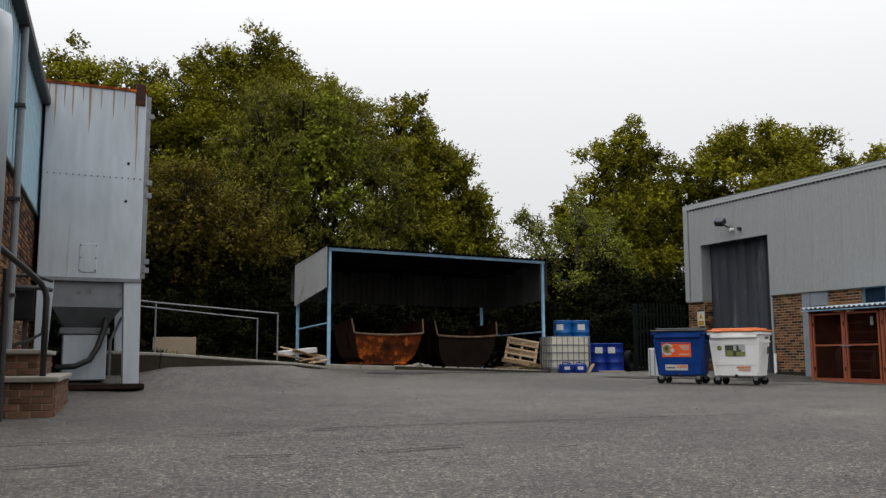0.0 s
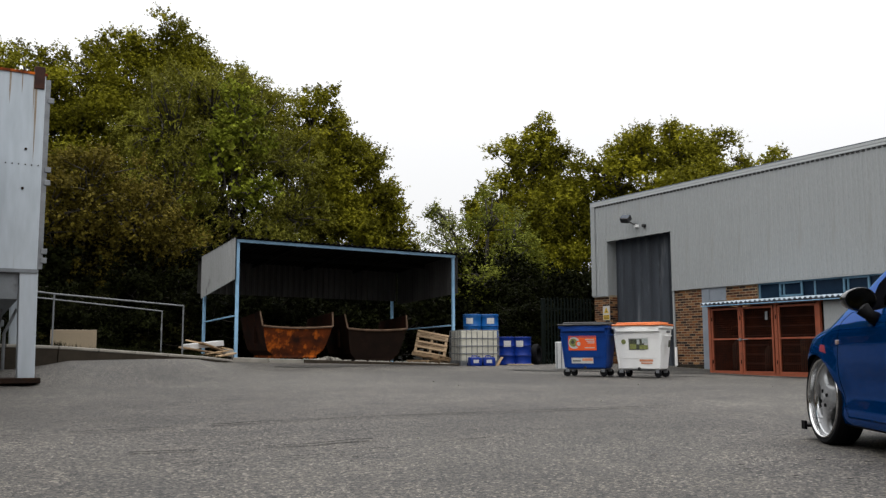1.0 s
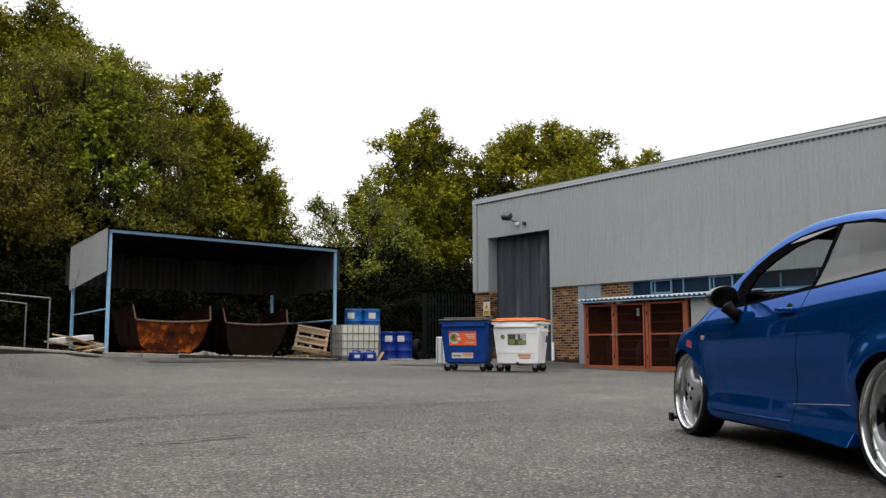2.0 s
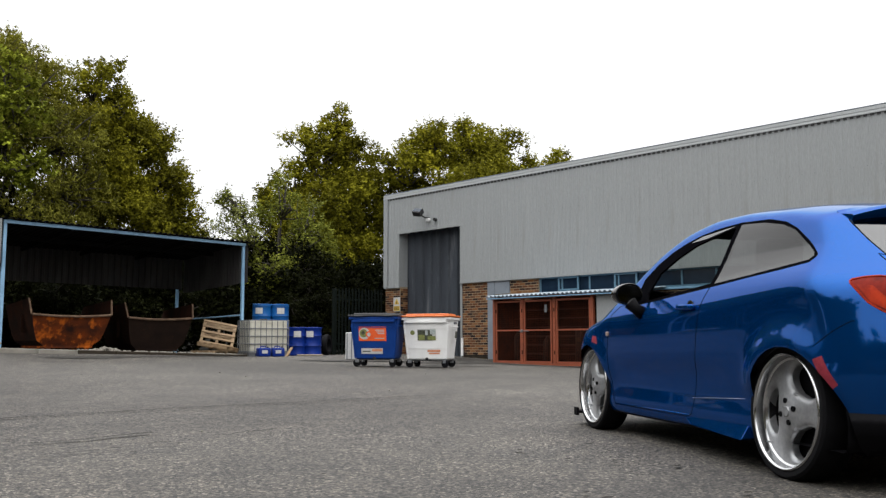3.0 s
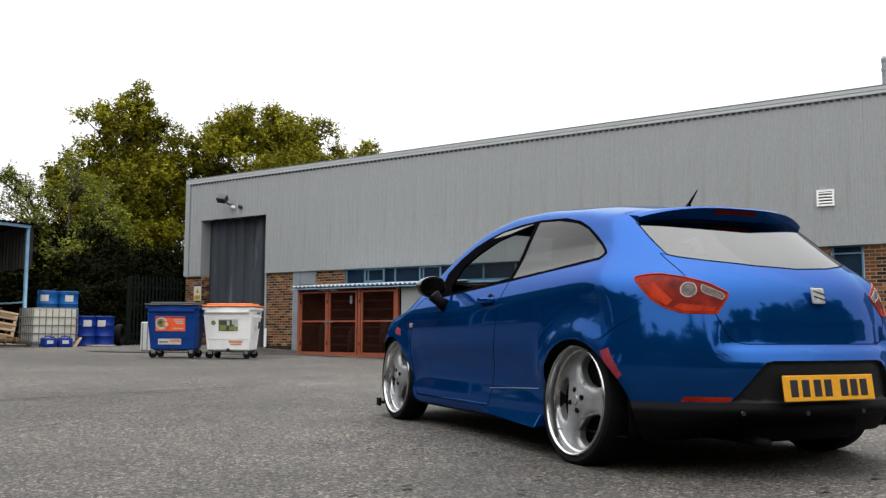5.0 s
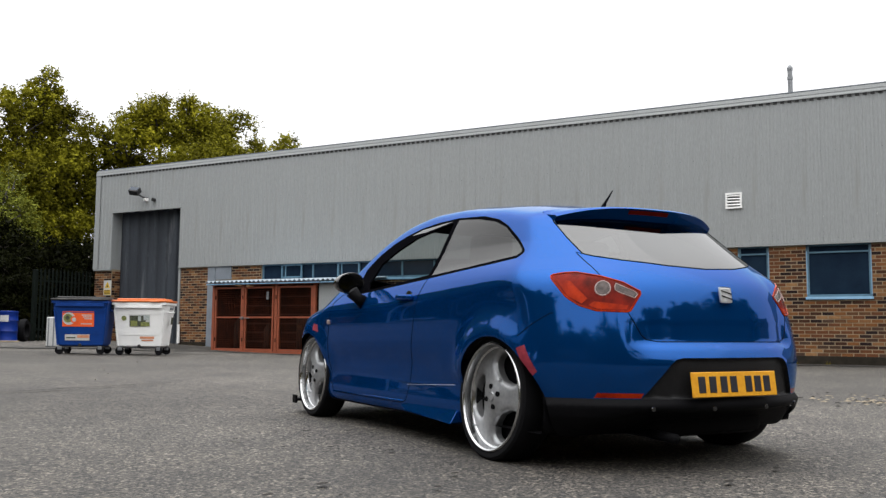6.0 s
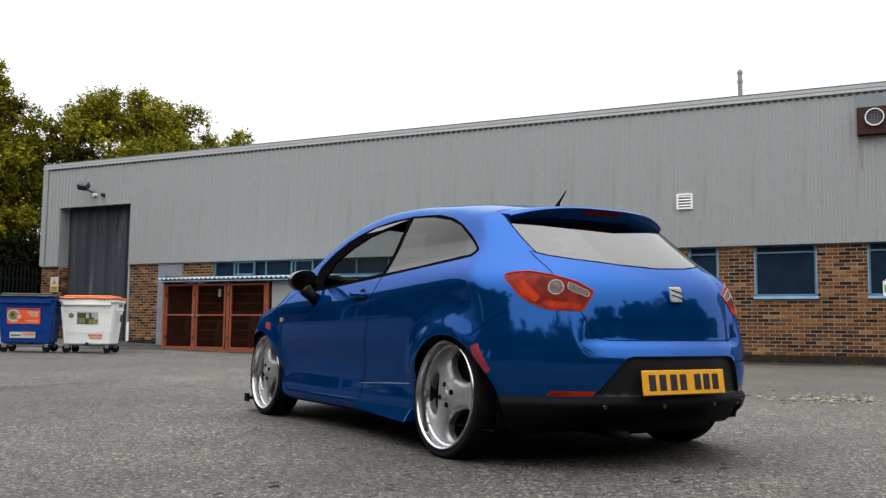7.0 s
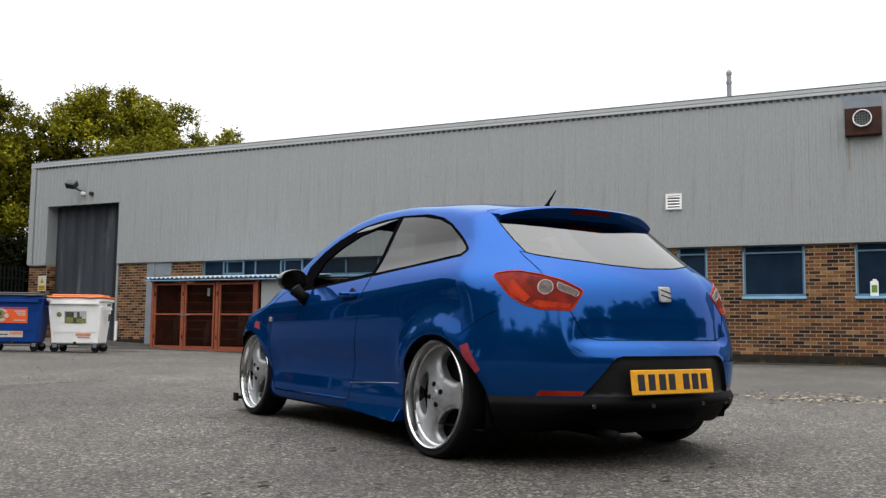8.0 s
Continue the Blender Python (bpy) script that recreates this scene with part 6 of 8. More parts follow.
# ---- wheeled bins ----
def build_bin(x, y, z, rz, body_m, lid_m, label, lid_label, is_white):
    b = thing("wheeled_bin", label, "bin", x, y, z, rz, group="wheeled bins")
    w, d, h = 1.14, 0.80, 1.13
    bm = bmesh.new()
    lo = [(-w / 2 + 0.09, -d / 2 + 0.11), (w / 2 - 0.09, -d / 2 + 0.11), (w / 2 - 0.09, d / 2 - 0.08), (-w / 2 + 0.09, d / 2 - 0.08)]
    hi = [(-w / 2, -d / 2), (w / 2, -d / 2), (w / 2, d / 2), (-w / 2, d / 2)]
    a = [bm.verts.new((p, q, 0.17)) for p, q in lo]
    c = [bm.verts.new((p, q, h)) for p, q in hi]
    bm.faces.new(a[::-1])
    bm.faces.new(c)
    for i in range(4):
        bm.faces.new((a[i], a[(i + 1) % 4], c[(i + 1) % 4], c[i]))
    bmesh.ops.bevel(bm, geom=bm.edges[:], offset=0.035, segments=3, affect="EDGES")
    part("body", bm, body_m, b, smooth=True, angle=50)
    part("rim", box(-w / 2 - 0.025, w / 2 + 0.025, -d / 2 - 0.025, d / 2 + 0.025, h - 0.035, h + 0.03, None, 0.015, 2), body_m, b)
    part("comb", box(-w / 2 + 0.06, w / 2 - 0.06, -d / 2 - 0.04, -d / 2 - 0.02, h - 0.10, h - 0.03, None, 0.008), body_m, b)
    # shallow domed lid with a lip
    lid = box(-w / 2 - 0.04, w / 2 + 0.04, -d / 2 - 0.05, d / 2 + 0.03, h + 0.034, h + 0.075, None, 0.015, 2)
    merge(lid, box(-w / 2 + 0.06, w / 2 - 0.06, -d / 2 + 0.05, d / 2 - 0.05, h + 0.07, h + 0.115, None, 0.02, 2))
    part("lid", lid, lid_m, b, lid_label, True, 50)
    for gx in (-0.35, 0.35):
        part("lid_grip", box(gx - 0.10, gx + 0.10, -d / 2 - 0.075, -d / 2 - 0.045, h + 0.036, h + 0.062, None, 0.008), lid_m, b)
    for sx in (-1, 1):
        part("trunnion", place(disc(0.028, 0.08, 16), pose(sx * (w / 2 + 0.02), 0.02, h - 0.10, 0, 90, 0)), STEEL, b)
        for sy in (-1, 1):
            cs = new("castor")
            cs.parent = b
            cs.matrix_local = pose(sx * 0.43, sy * 0.27 - 0.01, 0.0, 0, 0, 20 * sx * sy)
            part("tyre", place(lathe([(0.0, -0.022), (0.085, -0.022), (0.092, -0.015), (0.092, 0.015), (0.085, 0.022), (0.0, 0.022)], 20), pose(0, 0, 0.092)), RUBBER, cs, smooth=True)
            part("fork", box(-0.045, 0.045, -0.036, 0.036, 0.10, 0.175, None, 0.006), STEEL, cs)
    for sx in (-1, 1):
        part("side_grip", tube([(sx * (w / 2 + 0.005), -0.20, h - 0.17), (sx * (w / 2 + 0.045), -0.18, h - 0.19), (sx * (w / 2 + 0.045), 0.18, h - 0.19), (sx * (w / 2 + 0.005), 0.20, h - 0.17)], 0.013, None, 8), body_m, b, smooth=True)
        part("corner_rib", place(box(-0.018, 0.018, -0.012, 0.012, 0.0, 0.80, None, 0.006), pose(sx * (w / 2 - 0.105), -d / 2 + 0.098, 0.20, 6.5, sx * 5.0, 0)), body_m, b)
    for gx in (-0.38, -0.13, 0.13, 0.38):
        part("hinge_knuckle", tube([(gx - 0.05, d / 2 + 0.035, h + 0.05), (gx + 0.05, d / 2 + 0.035, h + 0.05)], 0.02, None, 10), lid_m, b)
    part("drain_plug", place(disc(0.035, 0.03, 14), pose(0.0, -d / 2 + 0.10, 0.20, 96, 0, 0)), BLACK, b)
    part("chassis", box(-w / 2 + 0.10, w / 2 - 0.10, -d / 2 + 0.13, d / 2 - 0.10, 0.155, 0.18), BLACK, b)
    # stickers lie on the sloping front
    tilt = math.degrees(math.atan2(0.11, h - 0.17))

    def sticker(name, x0, x1, z0, z1, m, lift_=0.003, lab=""):
        q = box(x0 * 0.92, x1 * 0.92, -0.0015, 0.0015, z0 + 0.07, z1 + 0.07)
        off = -d / 2 + 0.11 - 0.004 - lift_
        q.transform(Matrix.Translation((0, off, 0.17)) @ pose(0, 0, 0, tilt, 0, 0) @ Matrix.Translation((0, 0, -0.17)))
        part(name, q, m, b, lab)
    def round_sticker(x, z, r, m, lift_):
        q = disc(r, 0.003, 20)
        q.transform(pose(x * 0.92, 0, z + 0.07, 90, 0, 0))
        q.transform(Matrix.Translation((0, -d / 2 + 0.11 - 0.004 - lift_, 0.17)) @ pose(0, 0, 0, tilt, 0, 0) @ Matrix.Translation((0, 0, -0.17)))
        part("round_mark", q, m, b)
    for rz_ in (0.44, 0.90):
        sticker("front_rib", -0.44 - 0.1 * rz_, 0.44 + 0.1 * rz_, rz_ - 0.07, rz_ - 0.055, body_m, 0.005)
    if is_white:
        sticker("sticker", -0.24, 0.26, 0.56, 0.82, LABELWHITE, 0.003, "pictorial recycling sticker")
        sticker("picture", -0.22, 0.16, 0.56, 0.80, PHOTODARK, 0.006)
        sticker("picture", -0.20, -0.04, 0.57, 0.69, PHOTOOLIVE, 0.009)
        sticker("picture", -0.02, 0.05, 0.68, 0.79, PHOTOPALE, 0.009)
        sticker("picture", 0.04, 0.25, 0.57, 0.66, PHOTOOLIVE, 0.009)
        sticker("picture", 0.11, 0.25, 0.70, 0.81, PHOTOPALE, 0.009)
        round_sticker(-0.36, 0.74, 0.055, PHOTOOLIVE, 0.003)
        sticker("text_bar", 0.02, 0.36, 0.29, 0.34, PHOTOPEACH, 0.003)
        sticker("text_bar", 0.06, 0.34, 0.24, 0.27, PHOTOPEACH, 0.003)
        side = box(-0.002, 0.002, -0.08, 0.05, 0.66, 0.82)
        part("side_sticker", place(side, pose(w / 2 - 0.031, 0, 0.02, 0, 6.2, 0)), PHOTODARK, b)
    else:
        sticker("sticker", -0.40, 0.32, 0.53, 0.86, LABELORANGE, 0.003, "orange and white recycling sticker")
        round_sticker(-0.25, 0.70, 0.135, LABELWHITE, 0.006)
        round_sticker(-0.27, 0.71, 0.095, PHOTOOLIVE, 0.009)
        round_sticker(-0.28, 0.72, 0.045, PHOTODARK, 0.012)
        round_sticker(-0.13, 0.68, 0.075, LABELORANGE, 0.012)
        round_sticker(-0.13, 0.68, 0.045, LABELWHITE, 0.015)
        for k_ in range(3):
            sticker("text_bar", 0.04 + 0.03 * k_, 0.27, 0.77 - 0.04 * k_, 0.79 - 0.04 * k_, LABELWHITE, 0.006)
        sticker("text_bar", 0.02, 0.27, 0.58, 0.60, LABELWHITE, 0.006)
        sticker("sticker", -0.34, 0.22, 0.23, 0.36, LABELWHITE, 0.003)
        sticker("text_bar", -0.06, 0.21, 0.285, 0.345, PHOTOPEACH, 0.006)
        sticker("text_bar", -0.31, -0.10, 0.275, 0.30, PHOTODARK, 0.006)
    return b


build_bin(13.57, 16.42, yard_z(13.57, 16.42) + 0.006, -56, BINBLUE, BLACK, "dark blue wheeled bin with a black lid and stickers", "black lid", False)
build_bin(14.43, 15.52, yard_z(14.43, 15.52) + 0.006, -61, WHITEPAINT, ORANGE, "white wheeled bin with an orange lid and pictures", "orange lid", True)
crate = thing("plastic_crate", "pale ribbed plastic crate behind the blue bin", "crate", 15.32, 19.46, yard_z(15.32, 19.46) + 0.004, -40)
part("crate_body", box(-0.3, 0.3, -0.2, 0.2, 0.0, 0.74, None, 0.02), LABELWHITE, crate)
for k in range(5):
    part("crate_rib", box(-0.27 + 0.12 * k, -0.24 + 0.12 * k, -0.215, -0.2, 0.02, 0.72), HOPPERPAINT, crate)

# ---- kerb, rails and board on the bank ----
LOWWALL = mat("dark_low_wall", (0.042, 0.034, 0.025), (0.026, 0.021, 0.016), 3, 0.95, spec=0.1)
kerb = thing("kerb", "weathered pale concrete kerb along the yard edge", "kerb", kind="structure")
pts = [(-3, 16.4), (2.2, 17.5), (5.2, 19.3), (6.9, 22.45)]
for (xa, ya), (xb, yb) in zip(pts, pts[1:]):
    n = max(1, round(math.hypot(xb - xa, yb - ya) / 0.92))
    for i in range(n):
        p, q = (xa + (xb - xa) * i / n, ya + (yb - ya) * i / n), (xa + (xb - xa) * (i + 1) / n, ya + (yb - ya) * (i + 1) / n)
        l = math.hypot(q[0] - p[0], q[1] - p[1])
        st = part("kerb_stone", box(0.006, l - 0.006, -0.09, 0.09, -0.06, 0.0, None, 0.012), CONCRETE, kerb)
        lw = part("low_wall", box(0.0, l, -0.075, 0.075, -0.6, -0.06), LOWWALL, kerb, "dark concrete face")
        za, zb = bank_z(*p) + 0.01, bank_z(*q) + 0.01
        lw.matrix_local = st.matrix_local = pose(p[0], p[1], za, 0, -math.degrees(math.atan2(zb - za, l)), math.degrees(math.atan2(q[1] - p[1], q[0] - p[0])))
for i in range(8):
    xa, xb = 6.95 + 0.965 * i, 6.95 + 0.965 * (i + 1)
    st = part("kerb_stone", box(0.006, 0.959, -0.08, 0.08, -0.4, 0.0, None, 0.012), CONCRETE if i < 2 else LOWWALL, kerb)
    st.matrix_local = pose(xa, 22.46, slab_z(xa) + 0.012, 0, 2.05, 0)

rail = thing("handrail", "galvanised tube handrail along the ramp kerb", "handrail")
part("rail", tube([(1.2, 16.95, 1.75), (2.14, 17.66, 1.70), (4.90, 19.30, 1.62)], 0.0155, None, 10), STEEL, rail)
part("rail_post", tube([(2.14, 17.66, 0.40), (2.14, 17.66, 1.70)], 0.0155, None, 10), STEEL, rail)
part("rail_post", tube([(4.90, 19.30, 0.30), (4.90, 19.30, 1.62)], 0.0155, None, 10), STEEL, rail)
rail2 = thing("handrail", "galvanised tube handrail on the far side of the ramp", "handrail")
part("rail", tube([(1.2, 18.2, 1.72), (4.72, 20.44, 1.55)], 0.0140, None, 10), STEEL, rail2)
part("rail_post", tube([(4.72, 20.44, 0.35), (4.72, 20.44, 1.55)], 0.0140, None, 10), STEEL, rail2)
plank("leaning_board", "plain beige board standing behind the handrail", 2.67, 18.85, 0.90, 0.84, 0.04, 0.36, -6, 0, BOARD, "board", "boards")

# ---- dust extractor ----
tank = thing("dust_extractor", "tall pale grey dust extractor on legs with rust streaks", "dust extractor", 0, 16.0, 0)
part("cabinet", box(0.05, 1.66, 0.0, 1.7, 1.97, 5.27, None, 0.012), TANKPAINT, tank, "pale grey riveted sheet cabinet")
part("top_flashing", box(0.03, 1.68, -0.02, 1.72, 5.255, 5.30), RUST, tank, "rusty top edge")
part("corner_bracket", box(1.48, 1.64, -0.025, 0.10, 5.02, 5.40, None, 0.008), BROWNBOX, tank, "rusty corner bracket")
for x, w, l in ((1.515, 0.020, 1.5), (1.48, 0.012, 0.7), (1.30, 0.010, 0.35), (1.12, 0.016, 0.55), (0.92, 0.012, 0.40), (0.74, 0.022, 0.85), (0.63, 0.010, 0.30), (0.47, 0.014, 0.60), (0.34, 0.012, 0.42), (0.20, 0.018, 0.75), (0.10, 0.010, 0.50)):
    run = prism([(x - w, 5.26), (x + w, 5.26), (x + w * 0.7, 5.26 - l * 0.6), (x, 5.26 - l), (x - w * 0.6, 5.26 - l * 0.55)], "y", -0.0035, 0.002)
    part("rust_run", run, RUSTRUN, tank, "narrow rust run")
part("side_angle", box(1.655, 1.74, 0.02, 0.10, 2.0, 5.2, None, 0.006), STEEL, tank)
part("side_door", box(1.665, 1.69, 0.12, 1.5, 2.1, 5.15, None, 0.006), TANKPAINT, tank)
for z in (2.1, 2.25, 3.40, 3.62, 4.8):
    part("latch", box(1.70, 1.80, 0.0, 0.05, z, z + 0.09, None, 0.006), STEEL, tank)
part("bottom_flange", box(0.03, 1.68, -0.02, 1.72, 1.93, 1.99), HOPPERPAINT, tank)
part("hatch", box(0.68, 0.96, -0.012, 0.0, 2.08, 2.56, None, 0.004), TANKPAINT, tank)
for x in (0.70, 0.94):
    for z in (2.11, 2.32, 2.53):
        part("hatch_bolt", place(disc(0.012, 0.012, 10), pose(x, -0.016, z, 90, 0, 0)), RUSTDARK, tank)
for i in range(16):
    part("rivet", place(disc(0.011, 0.012, 8), pose(0.13 + 0.098 * i, -0.004, 3.72, 90, 0, 0)), RUSTDARK, tank)
for z, x in ((3.98, 1.40), (3.32, 1.38)):
    part("rivet", place(disc(0.022, 0.02, 10), pose(x, -0.006, z, 90, 0, 0)), RUSTDARK, tank)
hp = bmesh.new()
a = [hp.verts.new(p) for p in ((0.30, 0.05, 1.93), (1.40, 0.05, 1.93), (1.40, 1.55, 1.93), (0.30, 1.55, 1.93))]
a2 = [hp.verts.new(p) for p in ((0.30, 0.05, 1.50), (1.40, 0.05, 1.50), (1.40, 1.55, 1.50), (0.30, 1.55, 1.50))]
c = [hp.verts.new(p) for p in ((0.52, 0.45, 1.16), (1.16, 0.45, 1.16), (1.16, 1.1, 1.16), (0.52, 1.1, 1.16))]
for u, v in ((a, a2), (a2, c)):
    for i in range(4):
        hp.faces.new((v[i], v[(i + 1) % 4], u[(i + 1) % 4], u[i]))
hp.faces.new(c[::-1])
part("hopper", hp, HOPPERPAINT, tank, "worn grey collecting hopper")
part("hopper_collar", box(0.44, 1.24, 0.36, 1.16, 1.06, 1.17, None, 0.01), HOPPERPAINT, tank)
part("waste_bin", box(0.50, 1.20, 0.38, 1.10, 0.28, 1.05, None, 0.02), TANKPAINT, tank, "grey waste bin under the hopper")
part("hose", tube([(1.18, 0.30, 1.5), (1.14, 0.25, 1.15), (1.05, 0.22, 0.85), (0.92, 0.2, 0.62), (0.70, 0.2, 0.52), (0.40, 0.25, 0.50)], 0.05, None, 12), BLACK, tank, "black flexible hose", True)
part("side_pipe", tube([(1.42, 0.35, 1.35), (1.25, 0.35, 0.95), (1.25, 0.35, 0.36)], 0.025, None, 8), STEEL, tank)
for x0, x1, x2, x3 in ((0.06, 0.32, 0.06, 0.24), (1.40, 1.68, 1.44, 1.70)):
    for y in (0.0, 1.45):
        lg = prism([(x2, 0.22), (x3, 0.22), (x1, 1.95), (x0, 1.95)], "y", y, y + 0.22, None, 0.01)
        part("leg", lg, TANKPAINT, tank)
part("base_frame", box(-0.05, 1.78, -0.12, 1.8, 0.14, 0.23, None, 0.01), RUSTDARK, tank, "dark rusty base frame")

# ---- building at the edge of the yard ----
left = thing("wall_left", "brick wall with pale blue steel cladding and a black gutter", "wall", 0.10, 17.6, 0.0, -94.72, kind="structure")
# local x runs back towards the camera; the face stands at y = 0, the yard at y > 0
part("backing", box(0.0, 10.0, -0.25, -0.012, -0.2, 3.02), MORTAR, left)
part("cladding", place(ribbed(10.0, 1.95, 0.2, 0.03), pose(0, 0, 3.02) @ pose(10.0, -0.0, 0, 0, 0, 180)), TEAL, left, "pale blue ribbed cladding")
part("gutter", box(-0.1, 10.0, -0.02, 0.16, 4.86, 5.0, None, 0.02), BLACK, left, "black eaves gutter")
part("fascia", box(-0.1, 10.0, -0.1, -0.01, 4.70, 5.15), BLACK, left)
part("cladding_drip", box(0.0, 10.0, -0.04, 0.05, 2.98, 3.02), BLACK, left)
part("corner_strip", box(-0.02, 0.10, -0.05, 0.045, 1.2, 3.9), BLACK, left)
part("end_wall", box(-0.02, 0.0, -9.0, -0.01, -0.2, 5.0), TEAL, left)
part("roof", box(-0.1, 10.0, -9.0, -0.05, 5.0, 5.1), BLACK, left)
part("downpipe", tube([(5.35, 0.10, 4.9), (5.35, 0.10, 0.3)], 0.045, None, 12), HOPPERPAINT, left, "dull grey rainwater pipe")
for z in (1.4, 2.6, 3.8):
    part("pipe_clip", box(5.27, 5.43, 0.0, 0.15, z, z + 0.04), BLACK, left)
duct = thing("vent_duct", "fat pale grey ventilation duct on the wall", "duct", -0.46, 9.5, -0.42)
part("duct_pipe", tube([(0, 0, 2.0), (0, 0, 4.20), (0, 0.02, 4.36), (-0.10, 0.05, 4.45)], [0.17, 0.17, 0.16, 0.10], None, 20), TANKPAINT, duct, smooth=True)
TRIMBLACK = mat("matt_black_paint", (0.010, 0.010, 0.011), (0.007, 0.007, 0.008), 8, 0.7, bump=0.05, spec=0.15)
motor = thing("compressor_box", "black compressor box with pipes against the wall", "compressor", -0.02, 13.0, 0.75)
part("case", box(-0.50, 0.05, 0.0, 0.42, 0.40, 0.80, None, 0.03, 2), TRIMBLACK, motor, "matt black compressor case", True)
part("pipe", tube([(-0.25, -0.05, 0.82), (0.1, -0.05, 0.82), (0.26, 0.0, 0.80)], 0.03, None, 8), BLACK, motor)
part("pipe", tube([(-0.25, -0.05, 0.98), (0.05, -0.05, 0.98), (0.26, 0.0, 0.92)], 0.025, None, 8), BLACK, motor)
part("cable", tube([(0.18, 0.0, 0.4), (0.16, -0.05, 0.22), (0.0, -0.06, 0.12), (-0.25, -0.06, 0.05)], 0.02, None, 8), BLACK, motor)
part("stand", box(-0.4, -0.02, 0.05, 0.40, -0.75, 0.0), RUSTDARK, motor)
part("stand_leg", box(-0.3, -0.24, 0.15, 0.25, 0.0, 0.42), BLACK, motor)
part("stand_leg", box(-0.08, -0.02, 0.15, 0.25, 0.0, 0.42), BLACK, motor)

steps = thing("steps", "brick steps with worn concrete treads and a black handrail", "steps", 0, 0, 0)
part("core", box(-1.0, 0.22, 9.125, 12.3, -0.16, 0.29), MORTAR, steps)
part("tread", box(-1.0, 0.27, 9.06, 12.35, 0.298, 0.36, None, 0.014, 2), CONCRETE, steps, "worn concrete tread")
part("core", box(-1.0, 0.0, 9.775, 12.2, 0.30, 0.60), MORTAR, steps)
part("tread", box(-1.0, 0.06, 9.70, 12.25, 0.604, 0.66, None, 0.014, 2), CONCRETE, steps)


DIRTYBRICK = mat("dirty_step_brick", (0.150, 0.078, 0.048), (0.075, 0.046, 0.032), 9, 0.95, rnd=0.35, bump=0.3, spec=0.15)


def brick_box(l):
    return mesh_of(box(0.003, l - 0.003, -0.012, 0.02, 0.0, 0.065, None, 0.004), "brick", DIRTYBRICK)


stretcher, header = brick_box(0.215), brick_box(0.1025)
for x_end, y_front, y_back, z0, rows in ((0.22, 9.125, 12.2, -0.075, 5), (0.0, 9.775, 12.1, 0.37, 3)):
    for r in range(rows):
        x, first = x_end, r % 2
        while x > -0.9:
            me_, l = (header, 0.1025) if first else (stretcher, 0.215)
            b = new("brick", me_)
            b.parent = steps
            b.matrix_local = pose(x - l, y_front + random.uniform(-0.002, 0.002), z0 + 0.075 * r)
            x -= l + 0.01
            first = 0
        y, first = y_front, 1 - r % 2
        while y < y_back:
            me_, l = (header, 0.1025) if first else (stretcher, 0.215)
            b = new("brick", me_)
            b.parent = steps
            b.matrix_local = pose(x_end + random.uniform(-0.002, 0.002), y, z0 + 0.075 * r, 0, 0, 90)
            y += l + 0.01
            first = 0
steps.matrix_world = Matrix.Translation((0.26, 10.6, 0.085)) @ pose(0, 0, 0, 0, 0, -4.5) @ Matrix.Translation((-0.22, -9.1, 0))
hr = thing("handrail", "black painted tube handrail beside the steps", "handrail")
part("rail", tube([(-0.6, 8.3, 1.84), (-0.28, 8.9, 1.62), (-0.09, 9.25, 1.49), (0.07, 9.58, 1.37), (0.115, 9.62, 1.30), (0.13, 9.63, 1.22), (0.13, 9.63, 0.42)], 0.03, None, 10), BLACK, hr, smooth=True)
part("rail_post", tube([(-0.22, 9.05, 0.05), (-0.22, 9.05, 1.45)], 0.03, None, 10), BLACK, hr)
hr.matrix_world = Matrix.Translation((0, 0, 0.615)) @ Matrix.Scale(1.125, 4) @ Matrix.Translation((0, 0, -0.615))


# ---- trees ----
def leaf_material(name, light, dark, warm):
    m = mat(name, light, dark, 0.5, 0.6, rnd=0.55, bump=0.0, stain=warm, stain_scale=0.35, stain_at=0.56, spec=0.03)
    n, l = m.node_tree.nodes, m.node_tree.links
    b = n["Principled BSDF"]
    tl = n.new("ShaderNodeBsdfTranslucent")
    mx = n.new("ShaderNodeMixShader")
    mx.inputs[0].default_value = 0.18
    src = b.inputs["Base Color"].links[0].from_socket
    l.new(src, tl.inputs[0])
    l.new(b.outputs[0], mx.inputs[1])
    l.new(tl.outputs[0], mx.inputs[2])
    l.new(mx.outputs[0], n["Material Output"].inputs[0])
    return m


OAK = leaf_material("oak_leaves", (0.235, 0.222, 0.016), (0.050, 0.048, 0.004), (0.300, 0.268, 0.018))
WILLOW = leaf_material("willow_leaves", (0.200, 0.195, 0.028), (0.080, 0.078, 0.012), (0.165, 0.175, 0.016))
HAWTHORN = leaf_material("hawthorn_leaves", (0.19, 0.205, 0.032), (0.10, 0.115, 0.018), (0.32, 0.32, 0.20))
# leaf colour kept near black, with the bank's deep shade put into it
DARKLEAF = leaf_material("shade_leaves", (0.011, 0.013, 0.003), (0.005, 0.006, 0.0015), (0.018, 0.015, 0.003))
HAZEL = leaf_material("hazel_leaves", (0.145, 0.115, 0.019), (0.060, 0.048, 0.008), (0.115, 0.080, 0.012))
SYCAMORE = leaf_material("sycamore_leaves", (0.215, 0.245, 0.024), (0.100, 0.115, 0.013), (0.250, 0.265, 0.030))
BARK = mat("bark", (0.06, 0.05, 0.04), (0.03, 0.026, 0.02), 4, 0.95, stretch=(3, 3, 0.6), bump=0.6)
rng = np.random.default_rng(7)


